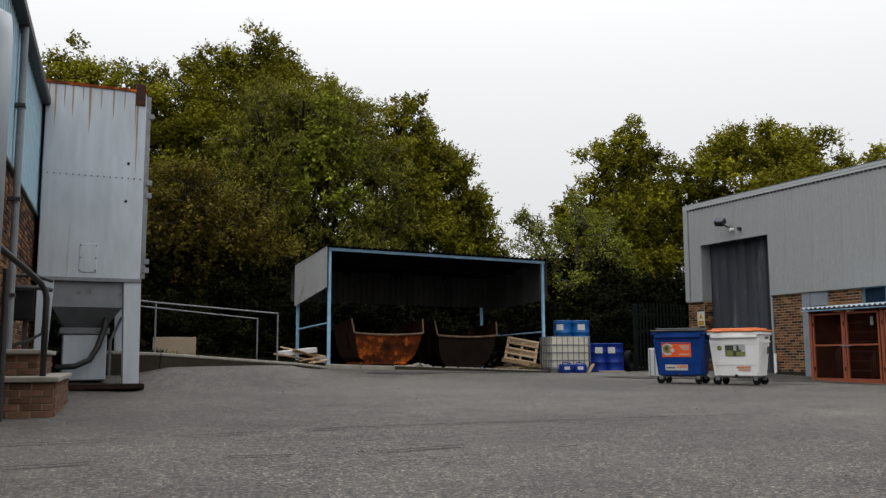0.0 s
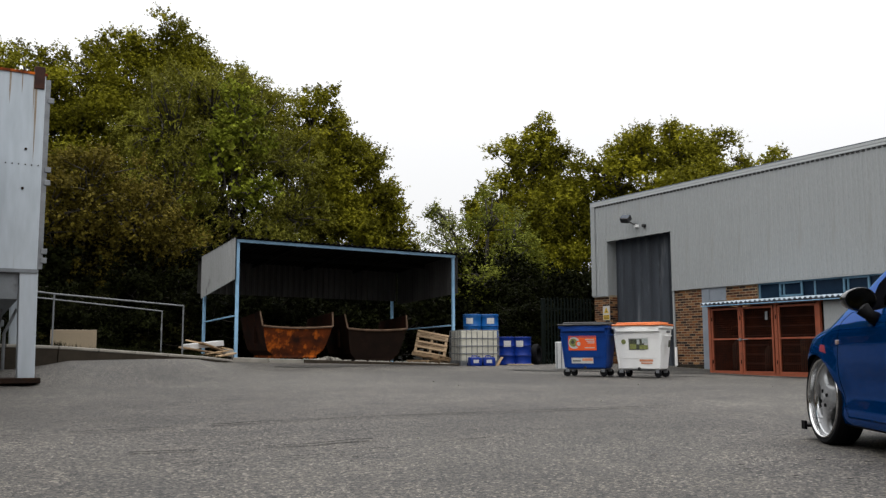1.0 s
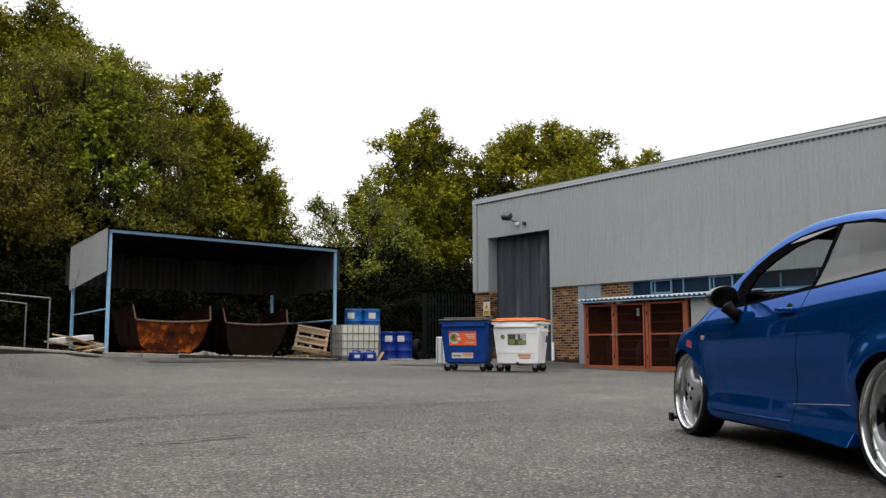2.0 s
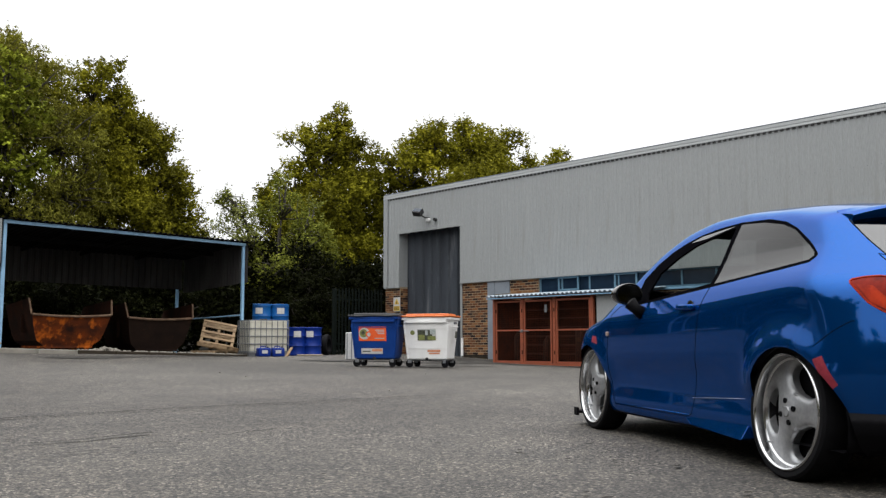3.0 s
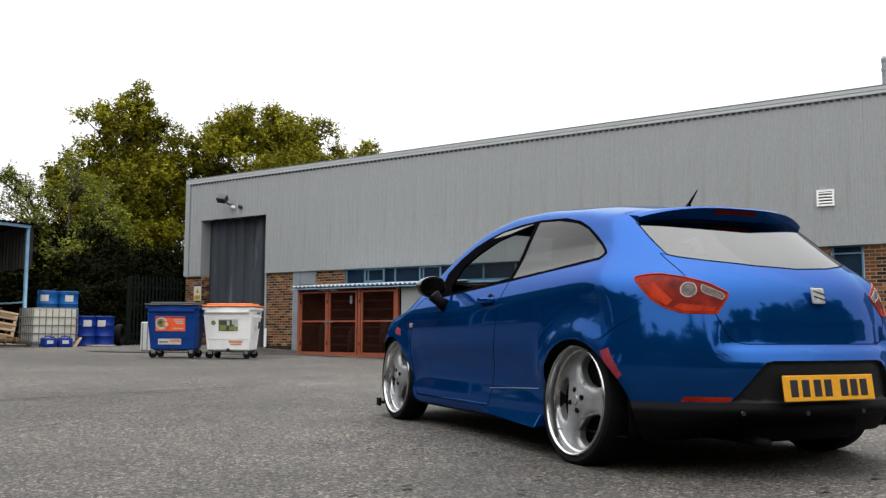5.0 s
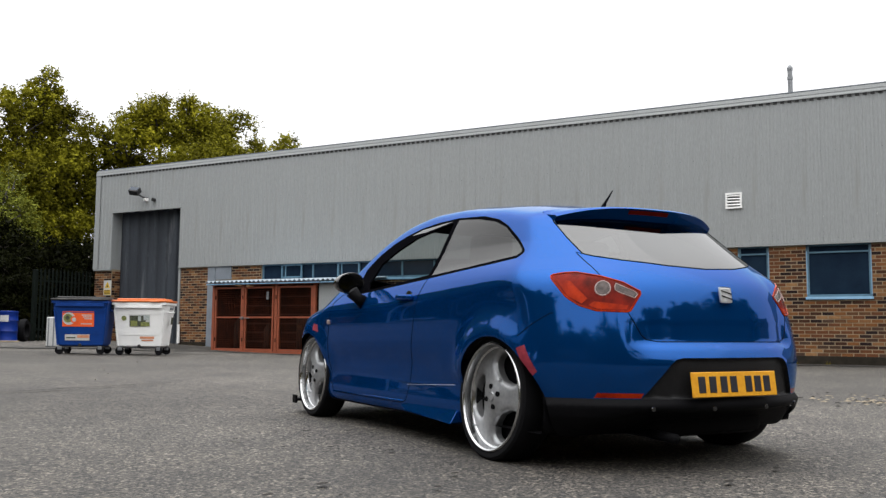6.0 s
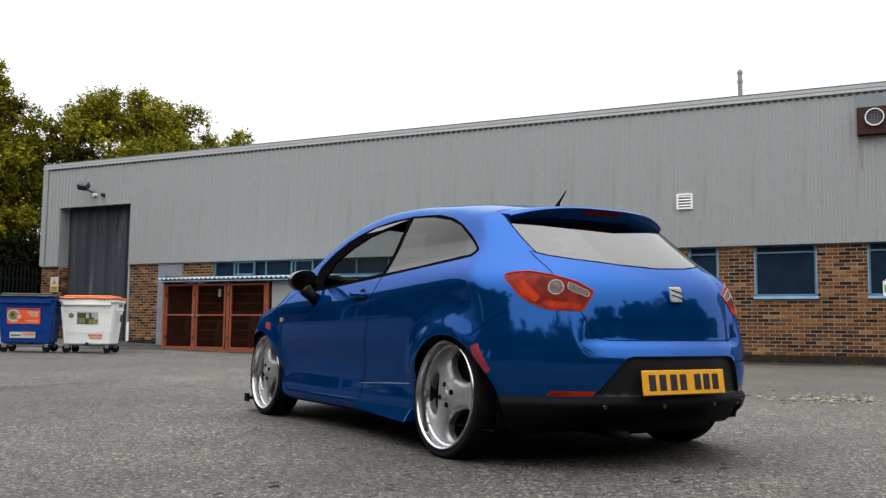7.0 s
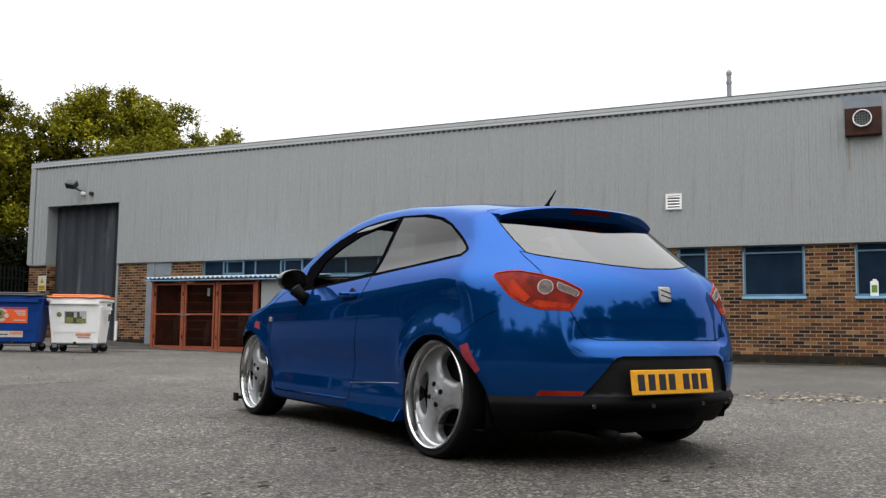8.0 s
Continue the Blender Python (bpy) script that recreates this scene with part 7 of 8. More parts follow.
def leaf_mesh(name, centres, sizes, material, droop, facing):
    """Many small folded leaves: two triangles each, most of them turned outwards from their cluster."""
    n = len(centres)
    d = rng.normal(size=(n, 3))
    d[:, 2] = d[:, 2] * 0.6 - droop
    d /= np.linalg.norm(d, axis=1)[:, None]
    s = np.cross(d, facing + rng.normal(size=(n, 3)) * 0.42)
    s /= np.linalg.norm(s, axis=1)[:, None] + 1e-9
    up = np.cross(s, d)
    L, W = sizes[:, None], sizes[:, None] * (0.34 if droop < 0.6 else 0.15)
    v = np.stack([centres - d * L * 0.5, centres + s * W + up * W * 0.35, centres + d * L * 0.5, centres - s * W + up * W * 0.35], 1).reshape(-1, 3)
    me = bpy.data.meshes.new(name)
    me.vertices.add(4 * n)
    me.vertices.foreach_set("co", v.ravel())
    f = np.arange(4 * n).reshape(-1, 4)[:, [0, 1, 2, 0, 2, 3]].reshape(-1)
    me.loops.add(6 * n)
    me.loops.foreach_set("vertex_index", f.astype(np.int32))
    me.polygons.add(2 * n)
    me.polygons.foreach_set("loop_start", np.arange(0, 6 * n, 3, dtype=np.int32))
    me.polygons.foreach_set("loop_total", np.full(2 * n, 3, dtype=np.int32))
    me.update()
    me.validate()
    me.materials.append(material)
    return me


def build_tree(name, x, y, z, lobes, material, label, clumps=1.0, leaf=0.130, per=62, droop=0.2, trunk=0.28, puff=0.34, category="tree", flat=0.75, shoot=0.46):
    """lobes: (dx, dy, height, half width, half height) of the crown's masses; each mass is a cluster of leafy puffs."""
    t = thing(name, label, category, x, y, z)
    wood = bmesh.new()
    top = max(l[2] for l in lobes)
    tube([(0, 0, -0.3), (0.05, 0.02, top * 0.25), (-0.08, 0.05, top * 0.5), (0.0, 0.0, top * 0.85)], [trunk * 1.3, trunk, trunk * 0.75, trunk * 0.25], wood, 10)
    pts, sizes, facing = [], [], []
    for dx, dy, h, rw, rh in lobes:
        rw, rh = rw * 1.05, rh * 1.03
        p0 = Vector((0, 0, max(0.6, min(h - rh * 0.7, top * 0.5))))
        p2 = Vector((dx, dy, h))
        p1 = (p0 + p2) / 2 + Vector((0, 0, -0.15 * rw))
        tube([p0, p1, p2], [trunk * 0.5, trunk * 0.34, 0.04], wood, 7)
        n = max(10, int(17 * clumps * rw ** 0.8))
        u = rng.normal(size=(n, 3))
        u[:, 2] += 0.25
        u /= np.linalg.norm(u, axis=1)[:, None]
        c = u * (0.5 + 0.6 * rng.random(n))[:, None] * np.array([rw, rw * 0.9, rh]) + np.array([dx, dy, h])
        rs = rw * puff * (0.45 + 0.75 * rng.random(n))
        for k in range(n):
            e = Vector(c[k])
            m = (p2 + e) / 2 + Vector((rng.normal() * 0.2, rng.normal() * 0.2, rng.normal() * 0.2))
            tube([p2 + (p1 - p2) * 0.3, m, e], [0.05, 0.03, 0.012], wood, 5)
            # short leafy shoots stand out from each puff
            m_ = int(per * 1.15 * rs[k] ** 1.6) + 5
            v = rng.normal(size=(m_, 3))
            v[:, 2] += 0.22
            v /= np.linalg.norm(v, axis=1)[:, None]
            way = v + rng.normal(size=(m_, 3)) * 0.45 + u[k] * 0.3 + np.array([0, 0, 0.5 if droop < 0.6 else -1.5])
            way /= np.linalg.norm(way, axis=1)[:, None]
            root = c[k] + v * (rs[k] * (0.25 + 0.55 * rng.random(m_)))[:, None] * np.array([1.05, 1.05, flat])
            long_ = shoot * (0.45 + 0.9 * rng.random(m_)) * (0.7 + 0.5 * rs[k])
            leaves = 13
            along = (np.arange(leaves)[None, :] + rng.random((m_, leaves))) / leaves
            o = root[:, None, :] + way[:, None, :] * (along * long_[:, None])[:, :, None] + rng.normal(size=(m_, leaves, 3)) * (0.072 * (1.25 - along))[:, :, None]
            pts.append(o.reshape(-1, 3))
            facing.append(np.repeat(v + u[k] * 0.35 + np.array([0, 0, 0.2]), leaves, axis=0))
            sizes.append((leaf * (0.6 + 0.75 * rng.random((m_, leaves))) * (1.12 - 0.35 * along)).reshape(-1))
        # shaded inside of the mass
        q = int(130 * rw * rw)
        v = rng.normal(size=(q, 3))
        v /= np.linalg.norm(v, axis=1)[:, None]
        pts.append(v * (0.55 * rng.random(q) ** 0.4)[:, None] * np.array([rw, rw * 0.9, rh]) + np.array([dx, dy, h]))
        facing.append(v)
        sizes.append(leaf * 1.5 * (0.7 + 0.6 * rng.random(q)))
    part("trunk", wood, BARK, t, "dark trunk and branching limbs", True)
    pts, sizes, facing = np.concatenate(pts), np.concatenate(sizes), np.concatenate(facing)
    ok = pts[:, 2] > 0.05
    ob = new("crown", leaf_mesh("crown", pts[ok], sizes[ok], material, droop, facing[ok]))
    ob.parent = t
    ob["label"] = "uneven leafy crown"
    return t


build_tree("oak_tree", 2.6, 37.5, 0.3, [(-0.9, 0, 11.2, 1.6, 1.5), (0.9, 0.3, 11.0, 1.5, 1.5), (1.3, 0.5, 9.0, 2.2, 2.2), (-1.4, -0.5, 8.6, 2.0, 2.2), (1.8, -1, 6.4, 2.4, 2.0), (-1.2, -1, 6.0, 2.4, 2.0)], OAK, "tall oak tree in yellow-green spring leaf")
build_tree("oak_tree", 7.4, 38.0, 0.3, [(0.9, 0, 12.7, 1.7, 1.7), (-0.9, 0.3, 11.9, 1.6, 1.5), (2.6, 0, 12.0, 1.7, 1.6), (4.3, 0, 10.9, 1.7, 1.7), (5.3, 0, 9.2, 1.5, 1.7), (-2.3, 0, 10.2, 1.6, 1.6), (0.2, -0.5, 9.8, 2.4, 2.0), (-2.4, -0.5, 7.4, 2.2, 2.3), (2.6, -0.5, 8.8, 2.4, 2.2), (1.0, -0.5, 5.8, 2.6, 2.2)], OAK, "large oak tree in yellow-green spring leaf")
build_tree("willow_tree", 9.8, 34.2, 0.3, [(-0.3, 0, 10.3, 1.7, 1.6), (-1.9, 0, 9.0, 1.7, 1.9), (1.5, 0.2, 9.6, 1.7, 1.7), (0.2, -0.6, 7.4, 2.2, 2.2), (2.8, 0, 7.9, 1.5, 1.9), (-1.9, -0.4, 6.4, 1.9, 2.2), (3.3, 0, 6.0, 1.5, 1.9), (3.0, 0, 4.4, 1.6, 1.8), (0.8, -0.8, 4.6, 2.4, 2.2), (-1.6, -0.6, 3.6, 2.0, 1.9)], WILLOW, "soft grey-green willow with drooping twigs", 1.2, 0.15, 30, 0.8)
build_tree("oak_tree", 14.4, 36.2, 0.3, [(0.2, 0, 11.0, 0.9, 1.2), (1.1, 0, 9.9, 1.2, 1.3), (-0.5, 0, 9.2, 1.2, 1.5), (2.1, 0, 8.5, 1.4, 1.4), (3.1, 0, 7.0, 1.5, 1.5), (0.7, -0.4, 7.2, 1.7, 1.7), (3.8, -0.4, 5.5, 1.3, 1.3), (3.5, -1.2, 4.2, 1.4, 1.2), (1.6, -0.8, 4.6, 2.0, 1.8), (-0.5, 0, 4.8, 1.7, 1.9)], OAK, "upright oak tree in yellow-green leaf behind the shed", 1.15, puff=0.40)
build_tree("sycamore_tree", 9.9, 32.4, 0.3, [(0.1, 0, 9.6, 0.7, 1.0), (0.5, -0.1, 8.4, 1.0, 1.0), (-0.4, 0, 7.5, 1.0, 1.0), (0.6, -0.2, 6.5, 0.9, 0.9)], SYCAMORE, "young fresh green sycamore in front of the willow", 0.7, 0.16, 30, 0.25, 0.035)
build_tree("hazel_bush", 4.6, 31.5, 0.4, [(0, -0.8, 5.4, 1.7, 1.8), (-1.5, -0.8, 4.3, 1.8, 1.7), (1.6, -0.9, 4.6, 1.7, 1.6), (2.8, -0.5, 3.4, 1.5, 1.5), (0.4, 0.6, 2.8, 2.2, 1.8), (-2.6, 0.2, 2.6, 1.8, 1.7)], HAZEL, "rounded grey-green sallow bush behind the handrail", 1.1, 0.12, 30, 0.3, 0.14)
build_tree("hawthorn_bush", 19.0, 29.0, 0.3, [(0.1, 0, 5.5, 0.9, 0.9), (-2.0, 0, 5.3, 0.6, 0.7), (1.1, 0, 4.8, 1.1, 1.1), (-1.4, 0, 4.1, 1.3, 1.1), (0.7, -0.7, 3.3, 1.3, 1.1), (-0.9, -0.9, 2.7, 1.2, 0.9), (1.9, -0.4, 3.4, 1.0, 1.0)], HAWTHORN, "airy hawthorn with thin uneven outline", 0.8, 0.095, 30, 0.1, 0.10)
build_tree("oak_tree", 22.8, 31.2, 0.3, [(0.6, 0, 9.7, 0.7, 1.0), (0.2, 0, 8.9, 1.0, 1.0), (-0.8, 0, 8.0, 1.2, 1.4), (1.3, 0, 8.2, 1.2, 1.3), (-1.7, 0, 6.2, 1.4, 1.5), (0.4, -0.5, 6.2, 1.9, 1.7), (2.2, 0, 6.4, 1.5, 1.6), (-1.4, -0.6, 3.9, 2.0, 1.9), (1.5, -0.3, 4.2, 2.0, 1.9)], OAK, "oak tree in yellow-green leaf beside the warehouse")
build_tree("oak_tree", 28.2, 28.6, 0.3, [(-1.4, 0, 8.7, 1.4, 1.1), (0.4, 0, 9.1, 1.4, 1.2), (2.2, -0.6, 8.8, 1.5, 1.2), (-2.9, 0.5, 7.6, 1.5, 1.3), (4.0, -1.6, 8.2, 1.4, 1.1), (5.6, -2.6, 7.4, 1.3, 1.0), (1.0, -0.5, 7.0, 2.8, 1.5), (-1.0, 0, 5.5, 2.6, 1.7)], OAK, "spreading oak tree rising behind the warehouse roof")
shrub = build_tree("hedge_shrub", 16.9, 29.6, 0.25, [(0, 0, 2.5, 1.7, 1.25), (2.3, 0, 2.7, 1.7, 1.4), (-1.6, 0.3, 2.2, 1.8, 1.6), (3.0, -0.6, 1.5, 1.8, 1.4), (0.8, -0.8, 1.3, 2.2, 1.3), (-1.8, -0.4, 1.0, 1.8, 1.1)], DARKLEAF, "dense shrub with a ragged outline, darkened for deep shade", 1.0, 0.15, 26, 0.2, 0.14)
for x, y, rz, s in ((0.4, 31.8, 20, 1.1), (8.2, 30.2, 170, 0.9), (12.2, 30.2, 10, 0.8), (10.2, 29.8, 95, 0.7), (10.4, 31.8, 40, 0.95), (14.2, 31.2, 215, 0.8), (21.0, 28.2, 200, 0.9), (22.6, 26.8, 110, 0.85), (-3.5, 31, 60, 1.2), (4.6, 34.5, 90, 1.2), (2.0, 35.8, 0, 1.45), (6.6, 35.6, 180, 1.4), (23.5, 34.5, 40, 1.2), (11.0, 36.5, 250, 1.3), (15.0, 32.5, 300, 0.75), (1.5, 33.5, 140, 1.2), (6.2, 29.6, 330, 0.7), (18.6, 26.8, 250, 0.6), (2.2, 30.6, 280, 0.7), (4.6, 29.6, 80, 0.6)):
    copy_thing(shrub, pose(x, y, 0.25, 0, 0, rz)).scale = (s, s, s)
# unseen trees across the yard, set there to mirror in the car's paint
far_oak = build_tree("oak_tree", -6.5, -12.5, 0.0, [(0.0, 0, 6.6, 2.6, 2.0), (-2.2, 0.4, 5.4, 2.4, 2.0), (2.4, 0, 5.6, 2.4, 2.0), (0.4, 0.6, 3.4, 3.2, 2.2), (3.6, 0, 3.0, 2.2, 2.0), (-3.4, 0, 2.8, 2.4, 2.0)], HAZEL, "tree across the yard in full leaf", 0.7, 0.24, 14)
for x, y, rz, s in ((-13.5, -8.0, 70, 1.15), (1.5, -14.5, 200, 1.0), (9.0, -15.0, 30, 1.0), (-18.0, -0.5, 120, 1.15), (-17.5, 6.0, 10, 1.5), (-15.5, 11.5, 250, 1.5)):
    copy_thing(far_oak, pose(x, y, 0, 0, 0, rz)).scale = (s, s, s)

FARWALL = mat("far_wall", (0.13, 0.105, 0.085), (0.09, 0.075, 0.062), 1.2, 0.9)
# unseen walls, added to close the skyline that the car's paint mirrors
tagged(part("wall_south", box(-16, 20, -15.2, -15.0, -0.1, 4.6), FARWALL), "plain brown building wall across the yard", "wall", kind="structure")
tagged(part("wall_back", box(-14.2, -14.0, -15.0, 8.0, -0.1, 3.8), FARWALL), "plain brown wall added out of view beside the yard", "wall", kind="structure")


# ---- old trench and broken seams in the asphalt ----
def ribbon(fn, x0, x1, width, lift_, step=0.04, gap=0.0):
    """A flat strip that follows y = fn(x), lying just on the ground, its width uneven; gap: how much of it is worn away."""
    bm, prev, x = bmesh.new(), None, x0
    while x <= x1:
        w = width * (0.45 + 1.1 * abs(noise.noise((x * 2.3, fn(x), 7.7))) + 0.5 * abs(noise.noise((x * 9, 1.3, 2.2))))
        y = fn(x) + 0.05 * noise.noise((x * 2.6, 5.5, 0.4)) + 0.030 * noise.noise((x * 11, 2.5, 0.9))
        z = lift_ + 0.014
        if gap and noise.noise((x * 1.7, 11.0, fn(x0))) > 0.55 - gap:
            prev = None
        else:
            cur = (bm.verts.new((x, y - w, yard_z(x, y - w) + z)), bm.verts.new((x, y + w, yard_z(x, y + w) + z)))
            if prev:
                bm.faces.new((prev[0], cur[0], cur[1], prev[1]))
            prev = cur
        x += step
    return bm


upper = lambda x: 7.30 + 0.42 * math.sin(min(x, 4.2) * 0.42) - 0.06 * max(0, x - 4.2)
lower = lambda x: 5.70 + 0.10 * math.sin(x * 1.9 + 0.6) + 0.04 * x
for name, fn, a, b, w, g in (("upper", upper, -0.6, 7.4, 0.021, 0.20), ("lower", lower, -0.6, 3.4, 0.021, 0.28), ("side", lambda x: 4.9 + 0.12 * x + 0.08 * math.sin(2.2 * x), 1.2, 3.6, 0.008, 0.45)):
    tagged(part("tar_seam", ribbon(fn, a, b, w, 0.003, 0.02, g), TARSEAM), "dark broken seam line in the worn asphalt", "seam", kind="structure")


# ---- dark marks laid on the asphalt, many at the foot of things ----
DARKTAR = asphalt("dark_asphalt", (0.030, 0.028, 0.025), (0.018, 0.017, 0.015), 0.5)


def dark_mark(x, y, rx, ry, rz, seed):
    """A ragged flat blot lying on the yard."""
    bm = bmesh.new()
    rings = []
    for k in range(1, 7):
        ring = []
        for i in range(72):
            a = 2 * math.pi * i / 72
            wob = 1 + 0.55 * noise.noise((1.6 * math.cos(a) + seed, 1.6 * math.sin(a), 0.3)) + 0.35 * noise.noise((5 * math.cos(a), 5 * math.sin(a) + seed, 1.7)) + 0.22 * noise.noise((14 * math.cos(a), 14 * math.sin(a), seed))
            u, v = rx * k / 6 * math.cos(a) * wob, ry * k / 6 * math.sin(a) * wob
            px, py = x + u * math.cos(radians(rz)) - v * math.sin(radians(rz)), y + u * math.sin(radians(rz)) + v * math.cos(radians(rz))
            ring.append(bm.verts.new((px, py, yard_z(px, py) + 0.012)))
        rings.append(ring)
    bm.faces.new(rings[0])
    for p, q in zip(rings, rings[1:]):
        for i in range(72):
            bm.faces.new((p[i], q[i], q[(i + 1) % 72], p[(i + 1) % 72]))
    tagged(part("dark_mark", bm, DARKTAR), "dark ragged blot on the worn asphalt", "stain", kind="structure")


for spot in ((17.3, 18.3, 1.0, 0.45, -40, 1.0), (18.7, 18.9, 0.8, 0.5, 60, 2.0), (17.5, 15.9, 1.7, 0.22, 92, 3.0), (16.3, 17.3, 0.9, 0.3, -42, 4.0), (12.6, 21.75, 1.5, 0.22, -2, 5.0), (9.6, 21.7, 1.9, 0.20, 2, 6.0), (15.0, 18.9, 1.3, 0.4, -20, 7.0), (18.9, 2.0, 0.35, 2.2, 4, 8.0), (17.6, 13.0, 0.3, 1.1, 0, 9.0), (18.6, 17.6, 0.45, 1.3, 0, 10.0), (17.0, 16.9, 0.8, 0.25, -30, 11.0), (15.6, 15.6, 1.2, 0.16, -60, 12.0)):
    dark_mark(*spot)


# ---- small things on the ground ----
def tufts(name, label, spots, h, m, per=26):
    vs, fs = [], []
    for x, y, z in spots:
        for _ in range(per):
            a, l = random.uniform(0, 6.28), h * random.uniform(0.4, 1.1)
            px, py = x + random.gauss(0, 0.05), y + random.gauss(0, 0.04)
            lean = random.uniform(0.1, 0.6) * l
            k = len(vs)
            w = 0.006
            vs += [(px - w * math.sin(a), py + w * math.cos(a), z), (px + w * math.sin(a), py - w * math.cos(a), z), (px + lean * math.cos(a), py + lean * math.sin(a), z + l)]
            fs.append((k, k + 1, k + 2))
    me = bpy.data.meshes.new(name)
    me.from_pydata(vs, [], fs)
    me.materials.append(m)
    return tagged(new(name, me), label, "grass", kind="stuff")


tufts("weeds", "small green weeds along the foot of the brick wall", [(WX - 0.05, y, 0.0) for y in (0.15, 0.3, 0.42, 0.5, 1.9, 2.5)] + [(WX - 0.06, random.uniform(18.7, 19.7), 0.1) for _ in range(5)], 0.08, HAZEL)
spots = []
for _ in range(420):
    x = random.uniform(-1.5, 7.0)
    y = kerb_y(x) + random.uniform(0.25, 4.0)
    spots.append((x, y, bank_z(x, y) - 0.03))
for _ in range(120):
    x = random.uniform(15.2, 19.4)
    spots.append((x, kerb_y(x) + random.uniform(0.2, 1.5), 0.2))
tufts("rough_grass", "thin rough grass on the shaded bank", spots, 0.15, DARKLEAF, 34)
flecks = bmesh.new()
for cx, cy, sx, sy, n in ((4.1, 2.8, 0.9, 0.5, 26), (2.9, 1.6, 0.6, 0.4, 22), (3.2, 0.6, 0.8, 0.4, 16), (2.4, 5.6, 1.2, 0.6, 20)):
    for _ in range(n):
        px_, py_, r = random.gauss(cx, sx), random.gauss(cy, sy), random.uniform(0.006, 0.022)
        a0, m_ = random.uniform(0, 6.28), random.randint(5, 7)
        ring = [flecks.verts.new((px_ + r * random.uniform(0.5, 1.3) * math.cos(a0 + 6.283 * k / m_) * 1.6, py_ + r * random.uniform(0.5, 1.3) * math.sin(a0 + 6.283 * k / m_), yard_z(px_, py_) + 0.016)) for k in range(m_)]
        flecks.faces.new(ring)
tagged(part("tar_flecks", flecks, TARSEAM), "small dark tar flecks on the worn asphalt", "stain", kind="stuff")
# broken surface with sand and loose chips beside the car
SAND = mat("loose_sand", (0.30, 0.25, 0.18), (0.20, 0.17, 0.125), 6, 0.95, spec=0.1)
sand, chips_ = bmesh.new(), bmesh.new()
for k in range(170):
    px_, py_ = random.gauss(9.25, 0.40), random.gauss(0.35, 0.40)
    if k % 3 == 0:
        px_ = 8.95 + random.gauss(0, 0.09) + 0.25 * abs(py_ - 0.5)
    r, m_, a0 = random.uniform(0.006, 0.021), 5, random.uniform(0, 6.28)
    ring = [(px_ + r * random.uniform(0.6, 1.3) * math.cos(a0 + 6.283 * q / m_), py_ + 1.8 * r * random.uniform(0.6, 1.3) * math.sin(a0 + 6.283 * q / m_)) for q in range(m_)]
    tgt = sand if k % 5 < 3 else chips_
    base_ = [tgt.verts.new((u, v, yard_z(u, v) + 0.010)) for u, v in ring]
    tip = tgt.verts.new((px_, py_, yard_z(px_, py_) + 0.014 + 0.3 * r))
    for q in range(m_):
        tgt.faces.new((base_[q], base_[(q + 1) % m_], tip))
tagged(part("loose_sand", sand, SAND), "pale sandy crumbs on broken asphalt", "gravel", kind="stuff")
tagged(part("loose_chips", chips_, TARSEAM), "dark asphalt crumbs on the broken surface", "gravel", kind="stuff")
bits = bmesh.new()
for _ in range(70):
    x, y = random.uniform(0.5, 16), random.uniform(4.5, 21.5)
    if 3.2 < x < 8.2 and y < 6.5:
        continue
    r = random.uniform(0.004, 0.012)
    rock = bmesh.new()
    bmesh.ops.create_icosphere(rock, subdivisions=1, radius=r)
    merge(bits, rock, pose(x, y, yard_z(x, y) + 0.004 + r * 0.3, random.uniform(0, 90), 0, random.uniform(0, 180)) @ Matrix.Diagonal((1.6, 1, 0.6, 1)))
tagged(part("litter", bits, CONCRETE), "scattered pale stones and litter on the asphalt", "litter", kind="stuff")


# ---- bricks of the warehouse front, each a piece with its own edges ----
def brick_mesh(l, h=0.065, d=0.02, b=0.004):
    bm = box(0, d, 0, l, 0, h)
    for v in bm.verts:
        if v.co.x < d / 2:
            v.co.y += b if v.co.y < l / 2 else -b
            v.co.z += b if v.co.z < h / 2 else -b
    return bm


OPENINGS = [STRIP, *PANES, (17.72, 18.62, 0.0, 3.0), (DOOR_Y0, DOOR_Y1, 0.0, 5.0)]
WHOLE = mesh_of(brick_mesh(0.215), "brick", BRICK)
joined_v, joined_f, near = [], [], 0


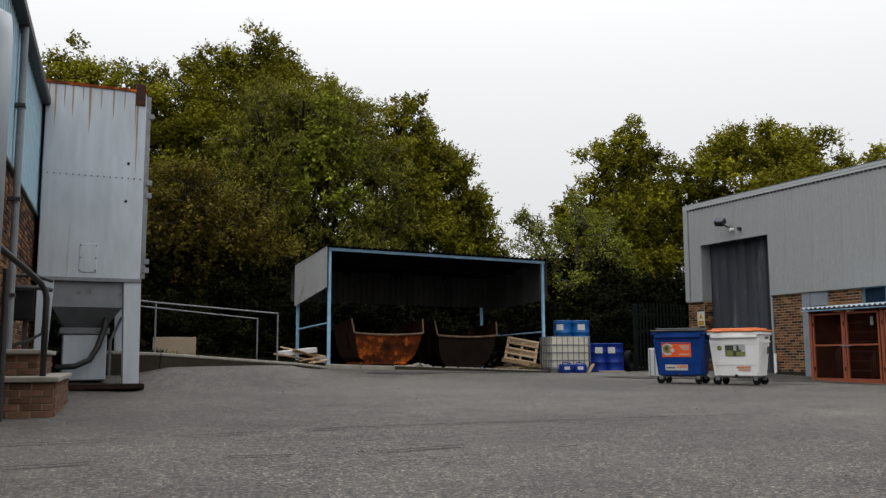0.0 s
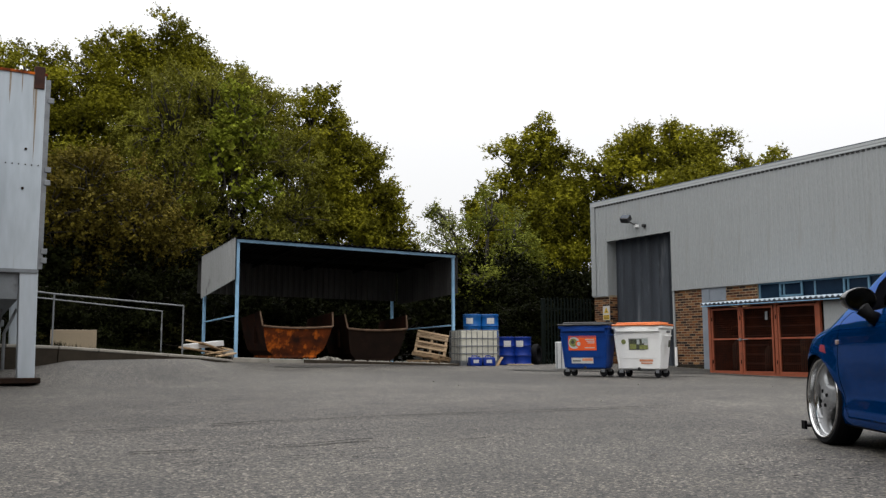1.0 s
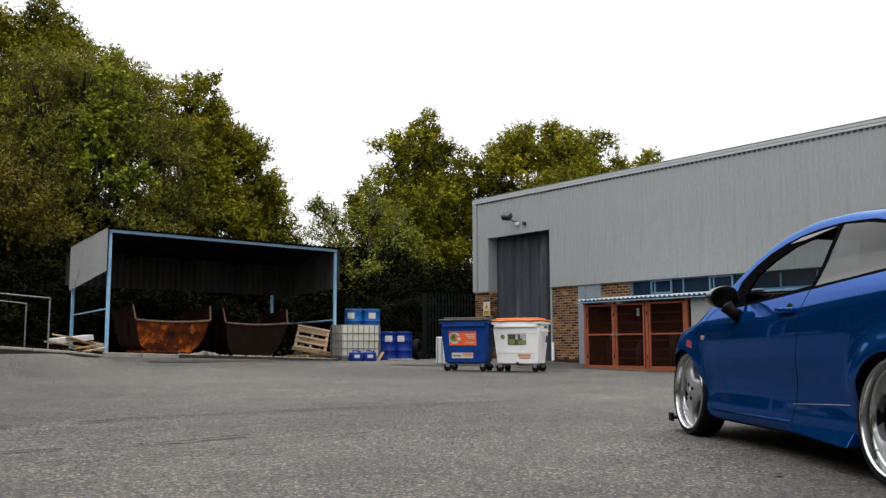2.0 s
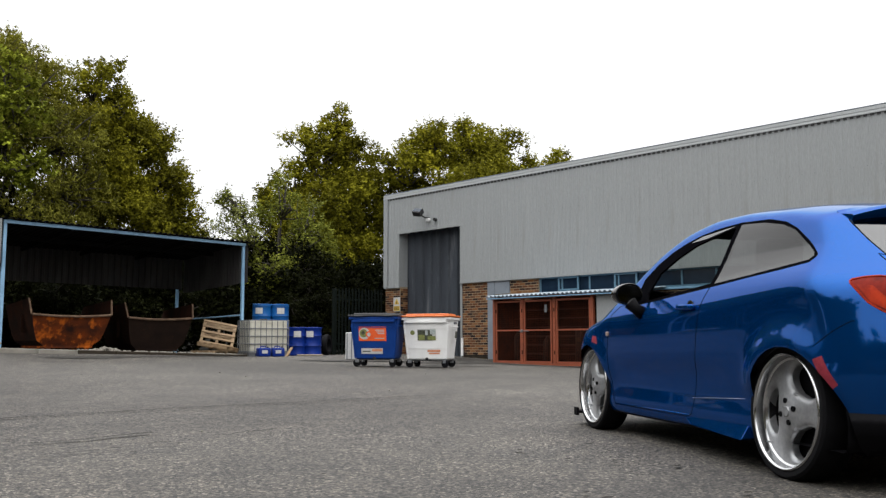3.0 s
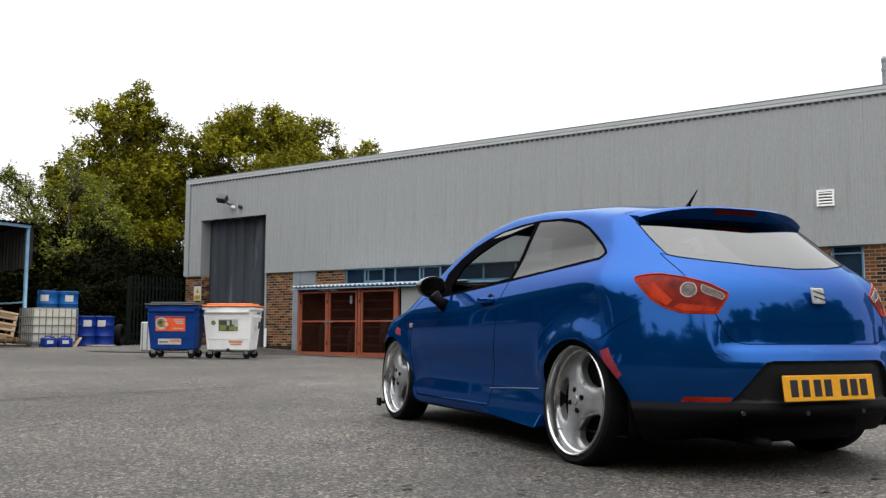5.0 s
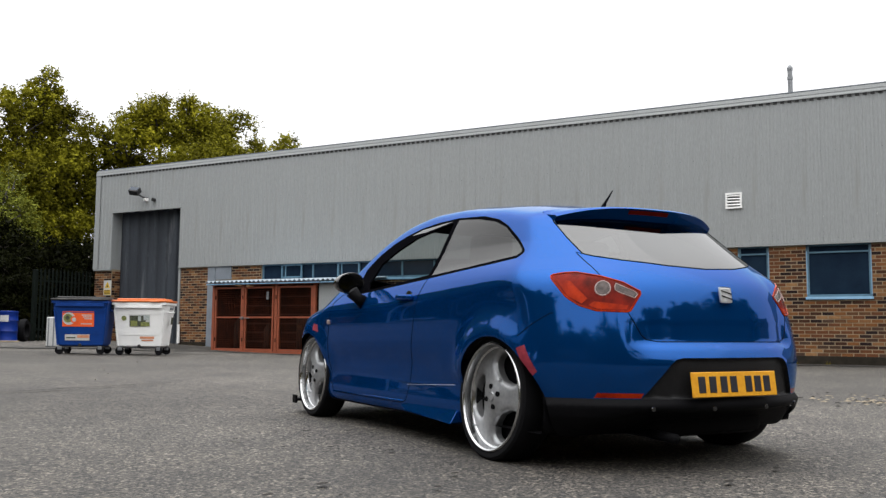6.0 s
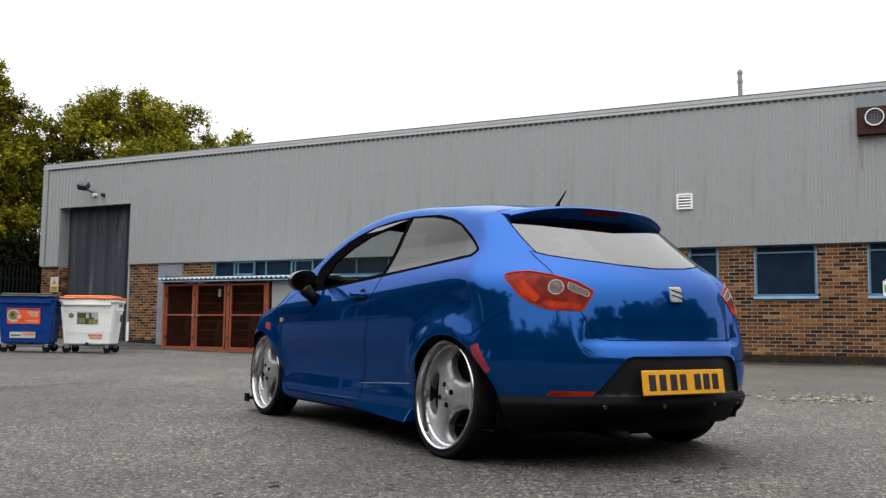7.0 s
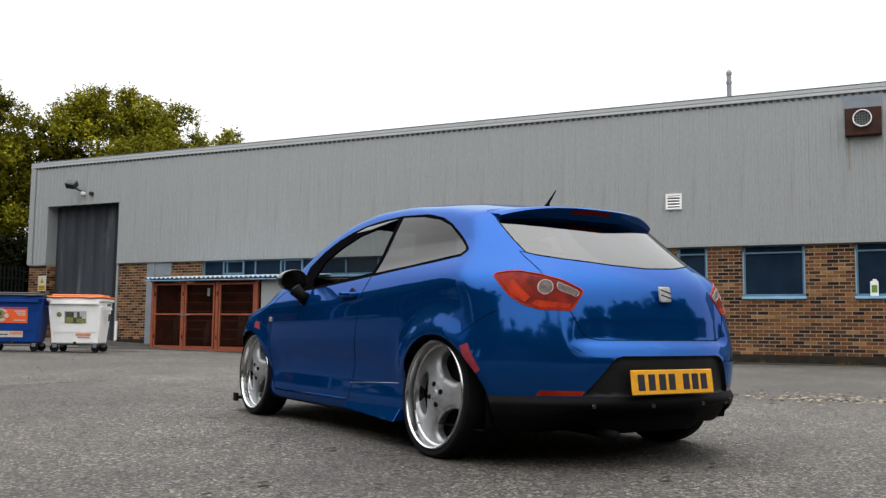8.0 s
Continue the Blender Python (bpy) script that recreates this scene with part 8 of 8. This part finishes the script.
def lay(y0, y1, z):
    """A brick between y0 and y1 at height z: a part of its own on the stretch beside the windows, else joined."""
    global near
    if y1 - y0 < 0.03:
        return
    jut = random.uniform(-0.003, 0.003)
    if near < 300 and -0.9 < y0 < 2.9 and z > 0.55 and abs(y1 - y0 - 0.215) < 0.002:
        ob = new("brick", WHOLE)
        ob.parent = wall
        ob.matrix_local = pose(WX + jut, y0, z)
        near += 1
        return
    k, e = len(joined_v), 0.004
    a, c = WX + jut, WX + 0.02
    joined_v.extend([(a, y0 + e, z + e), (a, y1 - e, z + e), (a, y1 - e, z + 0.065 - e), (a, y0 + e, z + 0.065 - e), (c, y0, z), (c, y1, z), (c, y1, z + 0.065), (c, y0, z + 0.065)])
    joined_f.extend([(k, k + 3, k + 2, k + 1), (k, k + 1, k + 5, k + 4), (k + 1, k + 2, k + 6, k + 5), (k + 2, k + 3, k + 7, k + 6), (k + 3, k, k + 4, k + 7)])


for row in range(34):
    z = -0.06 + 0.075 * row
    if z + 0.065 > CLAD_Z:
        break
    for seg0, seg1 in ((-2.5, 9.6), (9.6, DOOR_Y0), (DOOR_Y1 + 0.002, WY1)):
        y = seg0 - (0.1125 if row % 2 else 0.0)
        while y < seg1:
            runs = [(max(y, seg0), min(y + 0.215, seg1))]
            for o0, o1, oz0, oz1 in OPENINGS:
                if z + 0.06 > oz0 and z < oz1:
                    cut = []
                    for a, b in runs:
                        if b <= o0 or a >= o1:
                            cut.append((a, b))
                        else:
                            if a < o0:
                                cut.append((a, o0))
                            if b > o1:
                                cut.append((o1, b))
                    runs = cut
            for a, b in runs:
                lay(a, b, z)
            y += 0.225
me = bpy.data.meshes.new("bricks")
me.from_pydata(joined_v, [], joined_f)
me.materials.append(BRICK)
ob = tagged(new("brickwork", me), kind="stuff")
ob.parent = wall
# brickwork of the wall beside the steps
lv, lf = [], []
for row in range(42):
    z = -0.05 + 0.075 * row
    if z > 2.9:
        break
    x = -(0.1125 if row % 2 else 0.0)
    while x < 9.7:
        k, e, j = len(lv), 0.004, random.uniform(-0.003, 0.003)
        lv += [(x + e, j, z + e), (x + 0.215 - e, j, z + e), (x + 0.215 - e, j, z + 0.061), (x + e, j, z + 0.061), (x, -0.02, z), (x + 0.215, -0.02, z), (x + 0.215, -0.02, z + 0.065), (x, -0.02, z + 0.065)]
        lf += [(k + 1, k + 2, k + 3, k), (k + 4, k + 5, k + 1, k), (k + 5, k + 6, k + 2, k + 1), (k + 6, k + 7, k + 3, k + 2), (k + 7, k + 4, k, k + 3)]
        x += 0.225
me = bpy.data.meshes.new("bricks")
me.from_pydata(lv, [], lf)
me.materials.append(BRICK)
ob = tagged(new("brickwork", me), kind="stuff")
ob.parent = left
